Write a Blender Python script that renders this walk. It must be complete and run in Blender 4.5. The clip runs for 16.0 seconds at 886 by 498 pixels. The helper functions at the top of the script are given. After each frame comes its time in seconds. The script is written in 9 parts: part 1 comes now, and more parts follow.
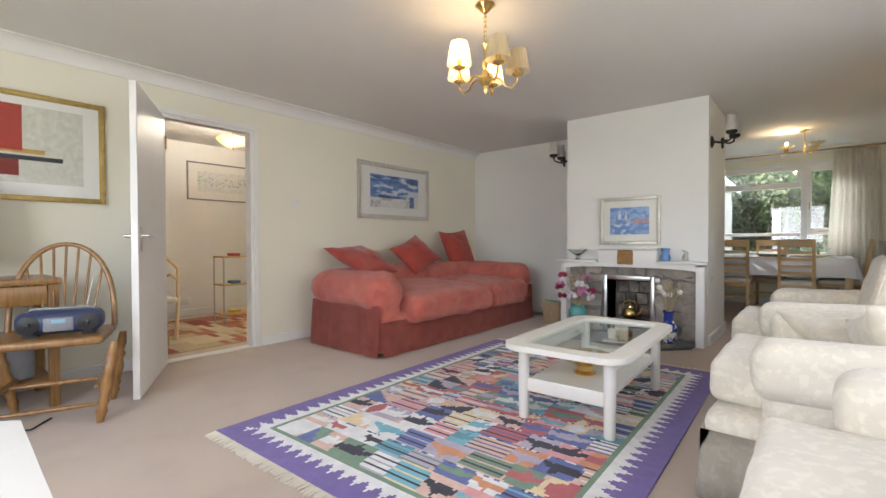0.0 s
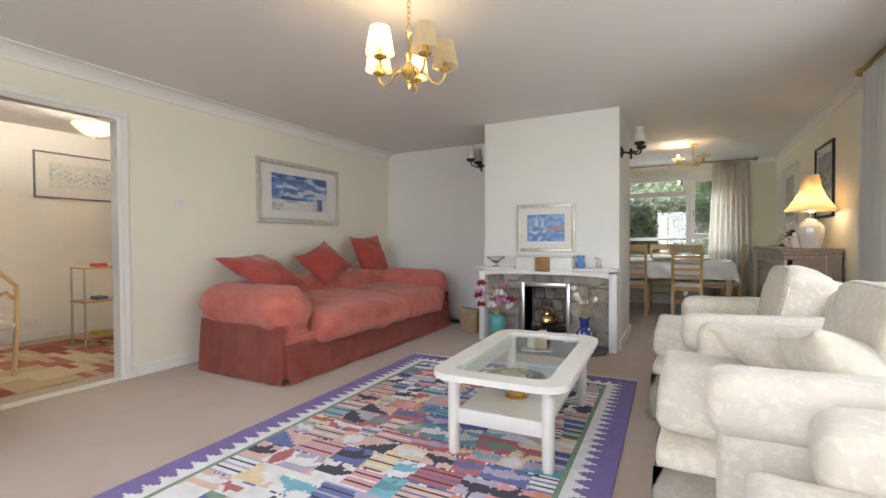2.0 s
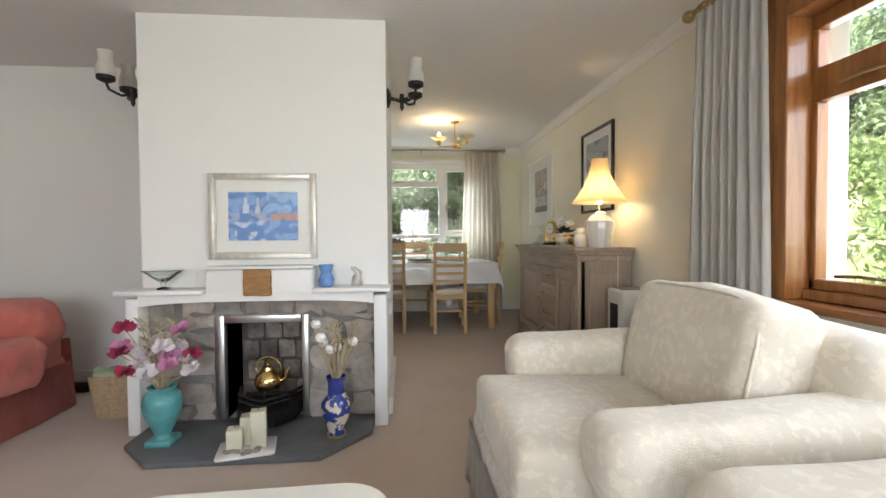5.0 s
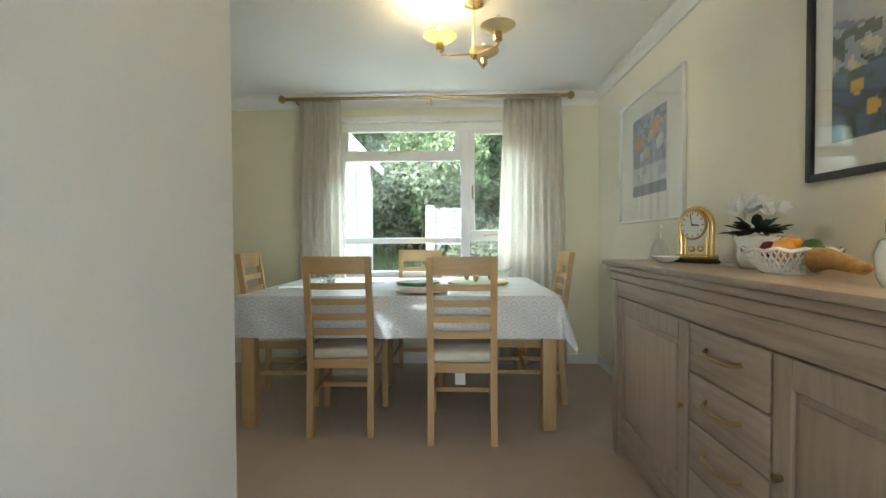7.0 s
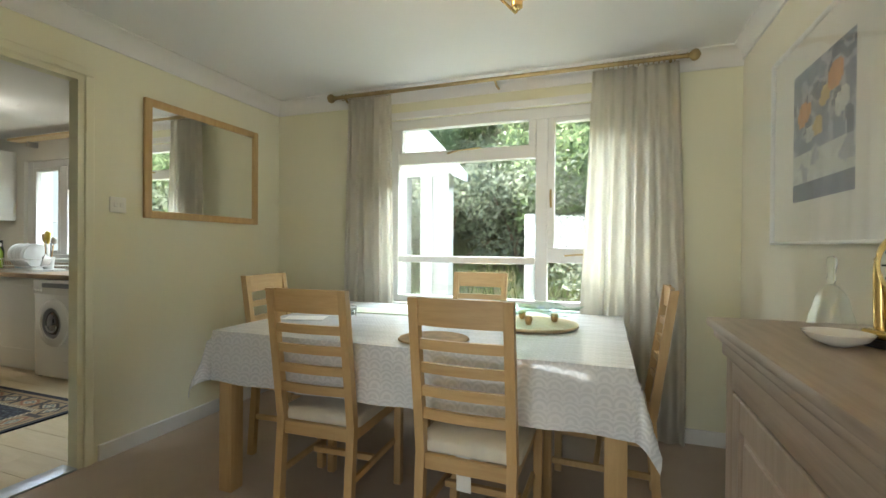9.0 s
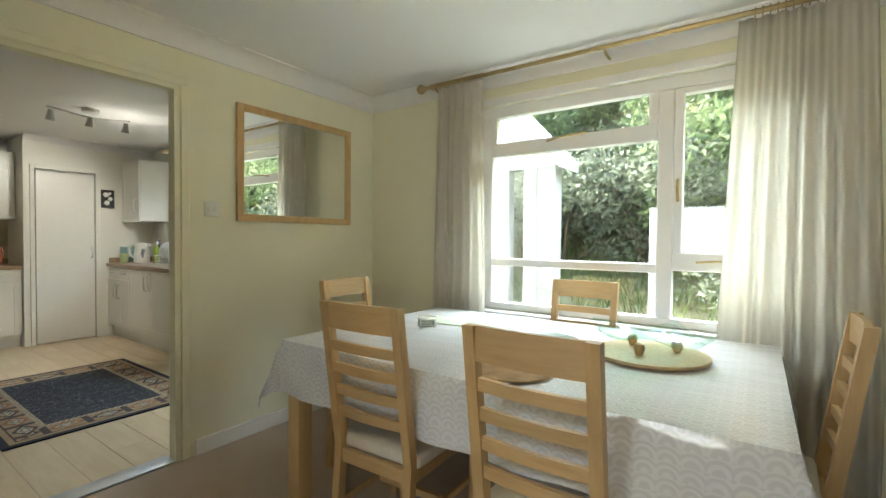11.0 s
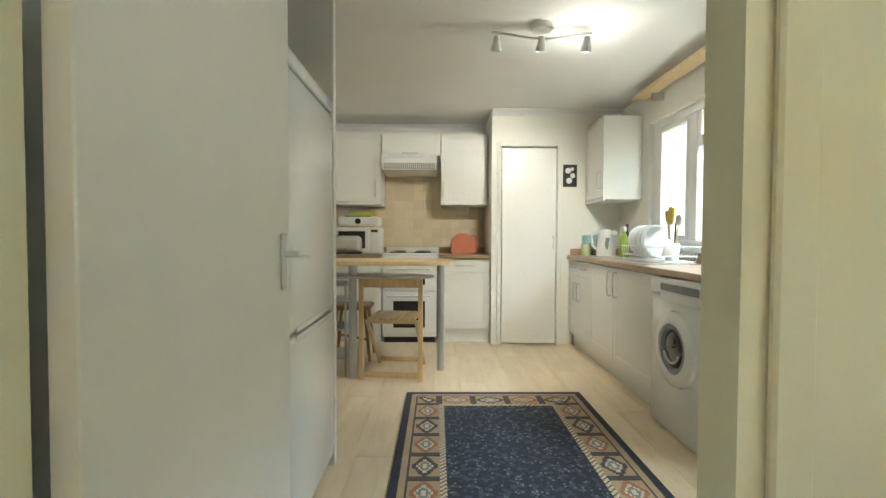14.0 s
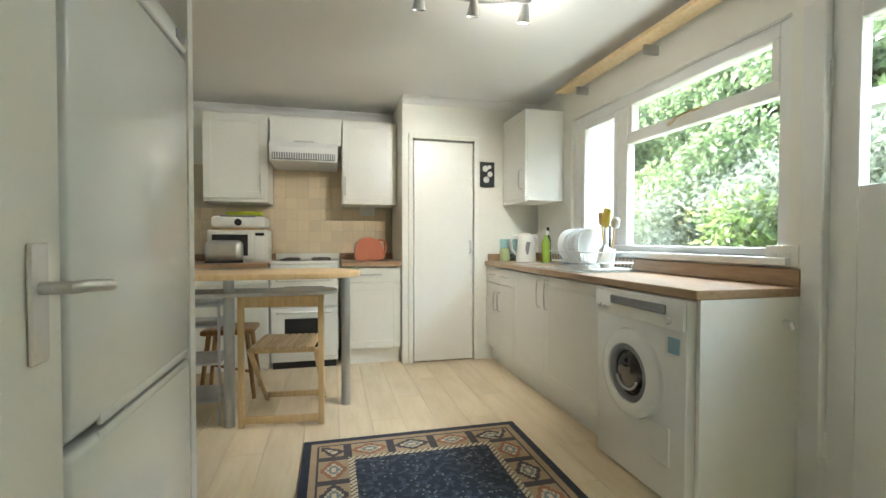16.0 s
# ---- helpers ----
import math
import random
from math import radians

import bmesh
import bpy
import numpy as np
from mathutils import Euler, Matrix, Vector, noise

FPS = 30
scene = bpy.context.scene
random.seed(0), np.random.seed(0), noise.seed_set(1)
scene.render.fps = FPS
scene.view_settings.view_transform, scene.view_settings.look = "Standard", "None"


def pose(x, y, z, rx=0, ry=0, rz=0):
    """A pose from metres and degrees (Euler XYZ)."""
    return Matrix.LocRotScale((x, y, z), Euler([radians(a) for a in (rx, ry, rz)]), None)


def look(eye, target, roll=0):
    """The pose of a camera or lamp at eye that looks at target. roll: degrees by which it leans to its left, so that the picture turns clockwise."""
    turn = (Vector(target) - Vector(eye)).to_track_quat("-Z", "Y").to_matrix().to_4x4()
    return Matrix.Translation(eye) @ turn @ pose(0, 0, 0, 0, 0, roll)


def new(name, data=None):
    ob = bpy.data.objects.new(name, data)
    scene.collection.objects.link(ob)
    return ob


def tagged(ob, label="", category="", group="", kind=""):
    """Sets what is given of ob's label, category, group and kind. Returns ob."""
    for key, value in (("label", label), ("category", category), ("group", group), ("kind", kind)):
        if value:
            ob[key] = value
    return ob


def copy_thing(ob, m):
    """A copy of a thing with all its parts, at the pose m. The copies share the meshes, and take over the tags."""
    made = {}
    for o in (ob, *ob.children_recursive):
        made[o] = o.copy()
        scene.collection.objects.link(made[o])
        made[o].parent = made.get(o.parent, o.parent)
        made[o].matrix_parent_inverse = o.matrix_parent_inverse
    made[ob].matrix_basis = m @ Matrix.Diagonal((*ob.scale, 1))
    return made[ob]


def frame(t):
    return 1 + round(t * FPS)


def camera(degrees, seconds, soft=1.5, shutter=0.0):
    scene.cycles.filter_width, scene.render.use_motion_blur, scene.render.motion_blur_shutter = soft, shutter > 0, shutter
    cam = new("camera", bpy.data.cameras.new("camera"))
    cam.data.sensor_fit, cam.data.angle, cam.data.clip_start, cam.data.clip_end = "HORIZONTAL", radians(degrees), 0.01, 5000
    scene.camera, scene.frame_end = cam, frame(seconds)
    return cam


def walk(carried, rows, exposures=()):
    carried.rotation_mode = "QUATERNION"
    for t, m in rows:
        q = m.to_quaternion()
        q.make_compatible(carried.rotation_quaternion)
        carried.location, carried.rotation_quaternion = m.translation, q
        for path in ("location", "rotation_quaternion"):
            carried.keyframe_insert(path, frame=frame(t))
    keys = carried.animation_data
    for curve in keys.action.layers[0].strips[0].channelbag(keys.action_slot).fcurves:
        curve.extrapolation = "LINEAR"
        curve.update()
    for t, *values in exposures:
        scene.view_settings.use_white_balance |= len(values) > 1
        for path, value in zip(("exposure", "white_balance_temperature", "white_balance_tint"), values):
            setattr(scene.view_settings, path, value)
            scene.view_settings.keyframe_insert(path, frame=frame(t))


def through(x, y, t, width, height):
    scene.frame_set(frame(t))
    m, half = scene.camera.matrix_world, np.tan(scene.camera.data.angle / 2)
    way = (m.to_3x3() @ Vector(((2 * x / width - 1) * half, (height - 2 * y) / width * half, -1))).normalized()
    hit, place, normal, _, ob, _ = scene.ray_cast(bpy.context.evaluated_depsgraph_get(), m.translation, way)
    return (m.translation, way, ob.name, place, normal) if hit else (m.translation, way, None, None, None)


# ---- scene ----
cam = camera(89.3, 16.0)
# doorway rows lean towards the kitchen
PATH = [
    (0, (0.062, 0.006, 0.985), (-1.216, 1.544, 0.953), -0.2),
    (0.5, (0.094, 0.056, 1.038), (-1.114, 1.649, 0.995), -0.2),
    (1, (0.034, 0.086, 1.054), (-1.099, 1.733, 1.011), -0.3),
    (1.5, (-0.058, 0.141, 1.064), (-1.11, 1.841, 1.027), -0.3),
    (2, (-0.181, 0.213, 1.061), (-1.12, 1.978, 1.027), -0.3),
    (2.5, (-0.316, 0.3, 1.064), (-1.114, 2.133, 1.028), -0.3),
    (3, (-0.5, 0.499, 1.07), (-1.099, 2.406, 1.028), -0.3),
    (3.5, (-0.607, 0.767, 1.081), (-0.933, 2.74, 1.034), -0.3),
    (4, (-0.648, 1.153, 1.072), (-0.727, 3.15, 1.021), -0.2),
    (4.5, (-0.627, 1.614, 1.072), (-0.543, 3.611, 1.018), -0.3),
    (4.7, (-0.619, 1.815, 1.067), (-0.489, 3.81, 1.013), -0.4),
    (5.25, (-0.585, 2.43, 1.07), (-0.41, 4.423, 1.016), -0.4),
    (5.8, (-0.515, 3.16, 1.078), (-0.36, 5.154, 1.022), -0.4),
    (6.3, (-0.385, 3.87, 1.088), (-0.295, 5.868, 1.03), -0.4),
    (6.8, (-0.21, 4.472, 1.096), (-0.216, 6.472, 1.038), -0.4),
    (7, (-0.136, 4.665, 1.086), (-0.205, 6.663, 1.045), -0.3),
    (7.5, (0.066, 5.045, 1.08), (-0.193, 7.028, 1.074), 0.1),
    (8, (0.174, 5.255, 1.119), (-0.249, 7.21, 1.108), 0.1),
    (8.5, (0.275, 5.424, 1.151), (-0.293, 7.341, 1.139), 0.3),
    (10.8, (0.388, 5.883, 1.232), (-0.692, 7.566, 1.194), 0.5),
    (11, (0.347, 5.941, 1.231), (-0.804, 7.576, 1.187), 0.5),
    (11.5, (0.128, 6.143, 1.22), (-1.26, 7.582, 1.166), 0.5),
    (12, (-0.152, 6.376, 1.198), (-1.836, 7.453, 1.14), 0.5),
    (12.5, (-0.528, 6.59, 1.174), (-2.427, 7.215, 1.11), 0.4),
    (13, (-0.944, 6.711, 1.131), (-2.921, 7.007, 1.068), 0.4),
    (13.5, (-1.375, 6.744, 1.103), (-3.371, 6.85, 1.039), 0.4),
    (14, (-1.768, 6.771, 1.083), (-3.768, 6.797, 1.027), 0.2),
    (14.5, (-1.99, 6.748, 1.062), (-3.988, 6.839, 1.014), 0.3),
    (15, (-2.159, 6.729, 1.068), (-4.147, 6.939, 1.022), 0.2),
    (15.5, (-2.275, 6.721, 1.075), (-4.243, 7.079, 1.033), 0.2),
    (16, (-2.35, 6.708, 1.095), (-4.29, 7.192, 1.053), 0.1),
]
walk(cam, [(t, look(eye, target, roll)) for t, eye, target, roll in PATH], [(0.0, 2.42, 6350, 15), (2.0, 2.54, 6350, 15), (4.7, 2.78, 6350, 14), (7.0, 3.0, 5950, 4), (8.0, 2.97, 6350, 6), (11.0, 3.05, 6450, 5), (12.5, 3.55, 6500, 5), (13.4, 3.76, 6450, 4), (14.5, 3.8, 6100, 3), (16.0, 3.8, 6050, 4)])

# ---- light ----
SUN_EL, SUN_ROT = radians(45), radians(270)
world = bpy.data.worlds.new("sky_world")
scene.world = world
world.use_nodes = True
wt = world.node_tree
sky = wt.nodes.new("ShaderNodeTexSky")
sky.sky_type, sky.sun_disc, sky.sun_elevation, sky.sun_rotation = "NISHITA", False, SUN_EL, SUN_ROT
sky.dust_density = 3.0
wt.links.new(sky.outputs[0], wt.nodes["Background"].inputs[0])
wt.nodes["Background"].inputs[1].default_value = 0.13


def lamp(name, kind, m, power, colour, **settings):
    data = bpy.data.lights.new(name, kind)
    data.energy, data.color = power, colour
    for key, value in settings.items():
        if key == "size":
            data.shape, data.size, data.size_y = "RECTANGLE", value[0], value[1]
        elif key == "radius":
            data.shadow_soft_size = value
        elif key == "cone":
            data.spot_size, data.spot_blend = value, 0.6
        elif key == "angle":
            data.angle = value
    ob = new(name, data)
    ob.matrix_world = m
    return ob


sun = lamp("sun", "SUN", pose(0, 0, 30, 0, -45, 0), 3.6, (1.0, 0.97, 0.92), angle=radians(12))
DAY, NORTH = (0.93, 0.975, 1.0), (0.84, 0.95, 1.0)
# area lamp for the daylight of the living room window
lamp("day_living", "AREA", look((1.42, 2.05, 1.5), (-2.0, 2.1, -0.4)), 10.5, DAY, size=(3.9, 1.15))
# added fill in an unseen south opening, lighting the room from behind the walk
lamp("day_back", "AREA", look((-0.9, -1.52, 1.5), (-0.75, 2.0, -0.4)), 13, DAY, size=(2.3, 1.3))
# added fills outside, out of view above the two north windows and back door
lamp("day_dining", "AREA", look((-0.25, 9.35, 2.95), (-0.7, 7.2, 0.7)), 50, NORTH, size=(2.2, 1.1))
lamp("day_kitchen", "AREA", look((-4.7, 9.9, 3.4), (-4.6, 7.4, 0.7)), 21, NORTH, size=(2.6, 1.3))
lamp("day_back_door", "AREA", look((-3.25, 9.25, 2.6), (-3.4, 7.4, 0.6)), 10, NORTH, size=(0.8, 0.7))
# lit bulbs
WARM = (1.0, 0.72, 0.38)

# ---- materials ----


def nodes_of(name):
    m = bpy.data.materials.new(name)
    m.use_nodes = True
    t = m.node_tree
    return m, t, t.nodes["Principled BSDF"]


def mapped(t, scale=(1, 1, 1), space="Object"):
    c, mp = t.nodes.new("ShaderNodeTexCoord"), t.nodes.new("ShaderNodeMapping")
    mp.inputs["Scale"].default_value = scale
    t.links.new(c.outputs[space], mp.inputs[0])
    return mp.outputs[0]


def noise_node(t, vec, scale, detail=4, rough=0.55):
    n = t.nodes.new("ShaderNodeTexNoise")
    n.inputs["Scale"].default_value, n.inputs["Detail"].default_value, n.inputs["Roughness"].default_value = scale, detail, rough
    t.links.new(vec, n.inputs["Vector"])
    return n.outputs["Fac"]


def ramp(t, fac, *stops):
    r = t.nodes.new("ShaderNodeValToRGB")
    while len(r.color_ramp.elements) < len(stops):
        r.color_ramp.elements.new(0.5)
    for e, (p, c) in zip(r.color_ramp.elements, stops):
        e.position, e.color = p, (*c, 1)
    t.links.new(fac, r.inputs[0])
    return r.outputs[0]


def bump(t, p, height, strength, distance=0.01):
    b = t.nodes.new("ShaderNodeBump")
    b.inputs["Strength"].default_value, b.inputs["Distance"].default_value = strength, distance
    t.links.new(height, b.inputs["Height"])
    t.links.new(b.outputs[0], p.inputs["Normal"])


def shade(c, k):
    return tuple(min(1.0, v * k) for v in c)


def mix_rgb(t, a, b, fac, kind="MIX"):
    m = t.nodes.new("ShaderNodeMix")
    m.data_type, m.blend_type = "RGBA", kind
    for sock, v in ((m.inputs[6], a), (m.inputs[7], b), (m.inputs[0], fac)):
        if isinstance(v, (int, float)):
            sock.default_value = v
        elif isinstance(v, tuple):
            sock.default_value = (*v, 1)
        else:
            t.links.new(v, sock)
    return m.outputs[2]


def plain(name, colour, rough=0.5, metal=0.0, vary=0.06, scale=6.0, relief=0.05, fine=60.0, coat=0.0, piece=0.0):
    """Paint, plastic, ceramic, metal: two scales of variation and a fine relief."""
    m, t, p = nodes_of(name)
    v = mapped(t)
    big, small = noise_node(t, v, scale), noise_node(t, v, fine, 6)
    base = ramp(t, big, (0.3, shade(colour, 1 - vary)), (0.7, shade(colour, 1 + vary * 0.6)))
    col = mix_rgb(t, base, shade(colour, 1 - 1.5 * vary), ramp(t, small, (0.5, (0, 0, 0)), (0.75, (0.5, 0.5, 0.5))))
    if piece:
        info = t.nodes.new("ShaderNodeObjectInfo")
        k = ramp(t, info.outputs["Random"], (0.0, (1 - piece,) * 3), (1.0, (1 + piece, 1 + piece * 0.9, 1 + piece * 0.75)))
        col = mix_rgb(t, col, k, 1.0, "MULTIPLY")
    t.links.new(col, p.inputs["Base Color"])
    p.inputs["Roughness"].default_value, p.inputs["Metallic"].default_value = rough, metal
    p.inputs["Coat Weight"].default_value = coat
    if relief:
        bump(t, p, small, relief, 0.004)
    return m


def wood(name, light, dark, rough=0.45, grain=(2, 30, 30), relief=0.08, coat=0.0):
    m, t, p = nodes_of(name)
    v = mapped(t, grain)
    info = t.nodes.new("ShaderNodeObjectInfo")
    add = t.nodes.new("ShaderNodeVectorMath")
    t.links.new(v, add.inputs[0])
    t.links.new(info.outputs["Random"], add.inputs[1])
    n1 = noise_node(t, add.outputs[0], 1.6, 5, 0.6)
    n2 = noise_node(t, add.outputs[0], 7.0, 6, 0.7)
    c1 = ramp(t, n1, (0.32, dark), (0.62, light))
    tone = ramp(t, info.outputs["Random"], (0.0, (0.88, 0.88, 0.88)), (1.0, (1.0, 1.0, 1.0)))
    c1 = mix_rgb(t, c1, tone, 1.0, "MULTIPLY")
    c2 = mix_rgb(t, c1, shade(dark, 0.8), ramp(t, n2, (0.55, (0, 0, 0)), (0.8, (0.45, 0.45, 0.45))))
    t.links.new(c2, p.inputs["Base Color"])
    p.inputs["Roughness"].default_value, p.inputs["Coat Weight"].default_value = rough, coat
    bump(t, p, n2, relief, 0.004)
    return m


def cloth(name, colour, light=None, rough=0.9, weave=260.0, blotch=3.0, figure=0.0, sheen=0.3, relief=0.25):
    """Woven fabric; figure adds a tone-on-tone damask."""
    m, t, p = nodes_of(name)
    v = mapped(t)
    light = light or shade(colour, 1.15)
    n = noise_node(t, v, blotch, 5, 0.6)
    col = ramp(t, n, (0.3, shade(colour, 0.9)), (0.7, light))
    if figure:
        f = noise_node(t, v, 34.0, 3, 0.5)
        col = mix_rgb(t, col, shade(light, 1.2), ramp(t, f, (0.52, (0, 0, 0)), (0.58, (figure, figure, figure))))
    t.links.new(col, p.inputs["Base Color"])
    p.inputs["Roughness"].default_value = rough
    p.inputs["Sheen Weight"].default_value = sheen
    w, f2 = noise_node(t, v, weave, 2), noise_node(t, v, 9.0, 4, 0.6)
    mx = t.nodes.new("ShaderNodeMath")
    mx.operation = "MULTIPLY_ADD"
    t.links.new(f2, mx.inputs[0])
    mx.inputs[1].default_value = 4.0
    t.links.new(w, mx.inputs[2])
    bump(t, p, mx.outputs[0], relief, 0.006)
    return m


def glass_pane(name, tint=(1, 1, 1), gloss=0.06):
    m, t, p = nodes_of(name)
    t.nodes.remove(p)
    tr, gl, mx = (t.nodes.new("ShaderNodeBsdf" + k) for k in ("Transparent", "Glossy", "Diffuse"))
    t.nodes.remove(mx)
    mx, lw = t.nodes.new("ShaderNodeMixShader"), t.nodes.new("ShaderNodeLayerWeight")
    lw.inputs[0].default_value = 0.12
    k = t.nodes.new("ShaderNodeMath")
    k.operation, k.use_clamp = "MULTIPLY_ADD", True
    k.inputs[1].default_value, k.inputs[2].default_value = 0.5, gloss
    tr.inputs[0].default_value = (*tint, 1)
    gl.inputs["Roughness"].default_value = 0.02
    t.links.new(lw.outputs["Facing"], k.inputs[0])
    t.links.new(k.outputs[0], mx.inputs[0])
    t.links.new(tr.outputs[0], mx.inputs[1])
    t.links.new(gl.outputs[0], mx.inputs[2])
    t.links.new(mx.outputs[0], t.nodes["Material Output"].inputs[0])
    return m


def solid_glass(name, tint=(0.95, 1, 0.97), rough=0.02):
    m, t, p = nodes_of(name)
    p.inputs["Base Color"].default_value = (*tint, 1)
    p.inputs["Roughness"].default_value, p.inputs["Transmission Weight"].default_value = rough, 1.0
    p.inputs["IOR"].default_value = 1.45
    return m


def shade_cloth(name, colour, through=0.6):
    m, t, p = nodes_of(name)
    t.nodes.remove(p)
    d, tr, mx = t.nodes.new("ShaderNodeBsdfDiffuse"), t.nodes.new("ShaderNodeBsdfTranslucent"), t.nodes.new("ShaderNodeMixShader")
    n = noise_node(t, mapped(t, (1, 1, 0.05)), 90, 2)
    c = ramp(t, n, (0.3, shade(colour, 0.9)), (0.7, colour))
    t.links.new(c, d.inputs[0])
    t.links.new(c, tr.inputs[0])
    mx.inputs[0].default_value = through
    t.links.new(d.outputs[0], mx.inputs[1])
    t.links.new(tr.outputs[0], mx.inputs[2])
    t.links.new(mx.outputs[0], t.nodes["Material Output"].inputs[0])
    return m


def glow(name, colour, strength):
    m, t, p = nodes_of(name)
    p.inputs["Base Color"].default_value = (*colour, 1)
    p.inputs["Emission Color"].default_value = (*colour, 1)
    p.inputs["Emission Strength"].default_value = strength
    return m


M = {}
M["cream"] = plain("cream_wall_paint", (0.80, 0.765, 0.65), 0.75, vary=0.02, scale=1.2, relief=0.08, fine=140)
M["yellow"] = plain("pale_yellow_wall_paint", (0.80, 0.775, 0.60), 0.7, vary=0.02, scale=1.2, relief=0.08, fine=140)
M["offwhite"] = plain("off_white_wall_paint", (0.80, 0.795, 0.77), 0.75, vary=0.02, scale=1.3, relief=0.1, fine=120)
M["ceiling"] = plain("ceiling_paint", (0.78, 0.765, 0.745), 0.8, vary=0.015, scale=0.9, relief=0.1, fine=90)
M["white"] = plain("white_gloss_paint", (0.80, 0.79, 0.765), 0.5, vary=0.02, scale=4, relief=0.03, fine=50)
M["kitchen_wall"] = plain("kitchen_wall_paint", (0.80, 0.785, 0.71), 0.6, vary=0.02, scale=1.5, relief=0.06, fine=110)
M["unit"] = plain("cream_white_laminate", (0.80, 0.785, 0.73), 0.3, vary=0.015, scale=3, relief=0.02, fine=40)
M["enamel"] = plain("white_enamel", (0.82, 0.82, 0.80), 0.18, vary=0.01, scale=3, relief=0.0, coat=0.5)
M["fridge"] = plain("white_appliance_enamel", (0.78, 0.80, 0.81), 0.2, vary=0.01, scale=3, relief=0.01, coat=0.4)
M["brass"] = plain("polished_brass", (0.80, 0.58, 0.24), 0.2, 1.0, vary=0.1, scale=20, relief=0.02)
M["dull_brass"] = plain("aged_brass", (0.45, 0.34, 0.17), 0.35, 1.0, vary=0.15, scale=20, relief=0.05)
M["steel"] = plain("brushed_steel", (0.62, 0.62, 0.61), 0.28, 1.0, vary=0.06, scale=10, relief=0.03)
M["alu"] = plain("satin_aluminium", (0.55, 0.57, 0.60), 0.38, 0.9, vary=0.06, scale=10, relief=0.02)
M["iron"] = plain("dark_iron", (0.03, 0.027, 0.025), 0.5, 0.6, vary=0.3, scale=30, relief=0.2)
M["black"] = plain("black_plastic", (0.015, 0.015, 0.017), 0.4, vary=0.2, scale=20, relief=0.05)
M["grey"] = plain("grey_plastic", (0.22, 0.23, 0.25), 0.4, vary=0.1, scale=20, relief=0.04)
M["plastic"] = plain("white_plastic", (0.78, 0.77, 0.72), 0.3, vary=0.03, scale=8, relief=0.01)
M["china"] = plain("white_china", (0.82, 0.81, 0.78), 0.12, vary=0.02, scale=10, relief=0.0, coat=0.6)
M["red_cloth"] = cloth("red_slipcover", (0.50, 0.105, 0.075), (0.60, 0.17, 0.125), weave=300, blotch=7, sheen=0.25, relief=0.8)
M["red_pillow"] = cloth("red_pillow_cloth", (0.34, 0.045, 0.032), (0.42, 0.065, 0.045), weave=340, blotch=4, relief=0.3)
M["ivory_cloth"] = cloth("ivory_damask", (0.70, 0.635, 0.515), (0.765, 0.70, 0.585), weave=320, blotch=3, figure=0.35, relief=0.3)
M["ivory_pillow"] = cloth("ivory_pillow_damask", (0.66, 0.595, 0.47), (0.74, 0.68, 0.56), weave=300, blotch=4, figure=0.25, relief=0.3)
M["curtain"] = cloth("ivory_curtain_cloth", (0.80, 0.76, 0.67), (0.84, 0.80, 0.72), weave=380, blotch=2, sheen=0.2, relief=0.12)
M["seat_cloth"] = cloth("cream_seat_cloth", (0.72, 0.67, 0.56), weave=330, blotch=5)
M["oak"] = wood("light_oak", (0.64, 0.43, 0.20), (0.56, 0.355, 0.155), 0.4, (30, 30, 2.5), relief=0.05)
M["oak_h"] = wood("light_oak_rail", (0.64, 0.43, 0.20), (0.56, 0.355, 0.155), 0.4, (2.5, 30, 30), relief=0.05)
M["pine"] = wood("pale_pine", (0.70, 0.52, 0.29), (0.61, 0.42, 0.21), 0.45, (30, 30, 2.5))
M["teak"] = wood("varnished_brown_timber", (0.36, 0.15, 0.045), (0.22, 0.08, 0.02), 0.3, (25, 25, 2.0), coat=0.3)
M["teak_h"] = wood("varnished_brown_timber_rail", (0.36, 0.15, 0.045), (0.22, 0.08, 0.02), 0.3, (25, 2.0, 25), coat=0.3)
M["elm"] = wood("honey_brown_turned_wood", (0.36, 0.19, 0.06), (0.22, 0.10, 0.03), 0.35, (30, 30, 3), coat=0.3)
M["limed"] = wood("limed_oak", (0.46, 0.365, 0.285), (0.40, 0.305, 0.23), 0.5, (30, 30, 2.2), relief=0.15)
M["limed_h"] = wood("limed_oak_top", (0.48, 0.38, 0.30), (0.37, 0.28, 0.21), 0.4, (30, 2.2, 30), relief=0.12)
M["worktop"] = wood("beech_block_laminate", (0.43, 0.29, 0.175), (0.33, 0.21, 0.12), 0.28, (3, 14, 30))
M["worktop_y"] = wood("beech_block_laminate_side", (0.43, 0.29, 0.175), (0.33, 0.21, 0.12), 0.28, (14, 3, 30))
M["laminate"] = wood("pale_birch_laminate", (0.76, 0.63, 0.44), (0.68, 0.54, 0.35), 0.35, (1.6, 12, 12), relief=0.03)
M["gilt"] = plain("gilt_moulding", (0.50, 0.36, 0.13), 0.4, 0.7, vary=0.2, scale=30, relief=0.15)
M["silver_gilt"] = plain("silver_moulding", (0.64, 0.62, 0.56), 0.38, 0.5, vary=0.15, scale=30, relief=0.15)
M["mat_board"] = plain("picture_mount", (0.78, 0.77, 0.73), 0.8, vary=0.01, relief=0.02)
M["pane"] = glass_pane("window_glass")
M["table_glass"] = glass_pane("table_glass", (0.95, 0.985, 0.975), 0.05)
M["clear"] = solid_glass("clear_glass")
M["thin_glass"] = glass_pane("thin_clear_glass", (0.96, 0.98, 0.97), 0.12)
M["glazing"] = glass_pane("picture_glass", gloss=0.012)
M["mirror"] = plain("mirror_silver", (0.92, 0.93, 0.92), 0.01, 1.0, vary=0.0, relief=0.0)
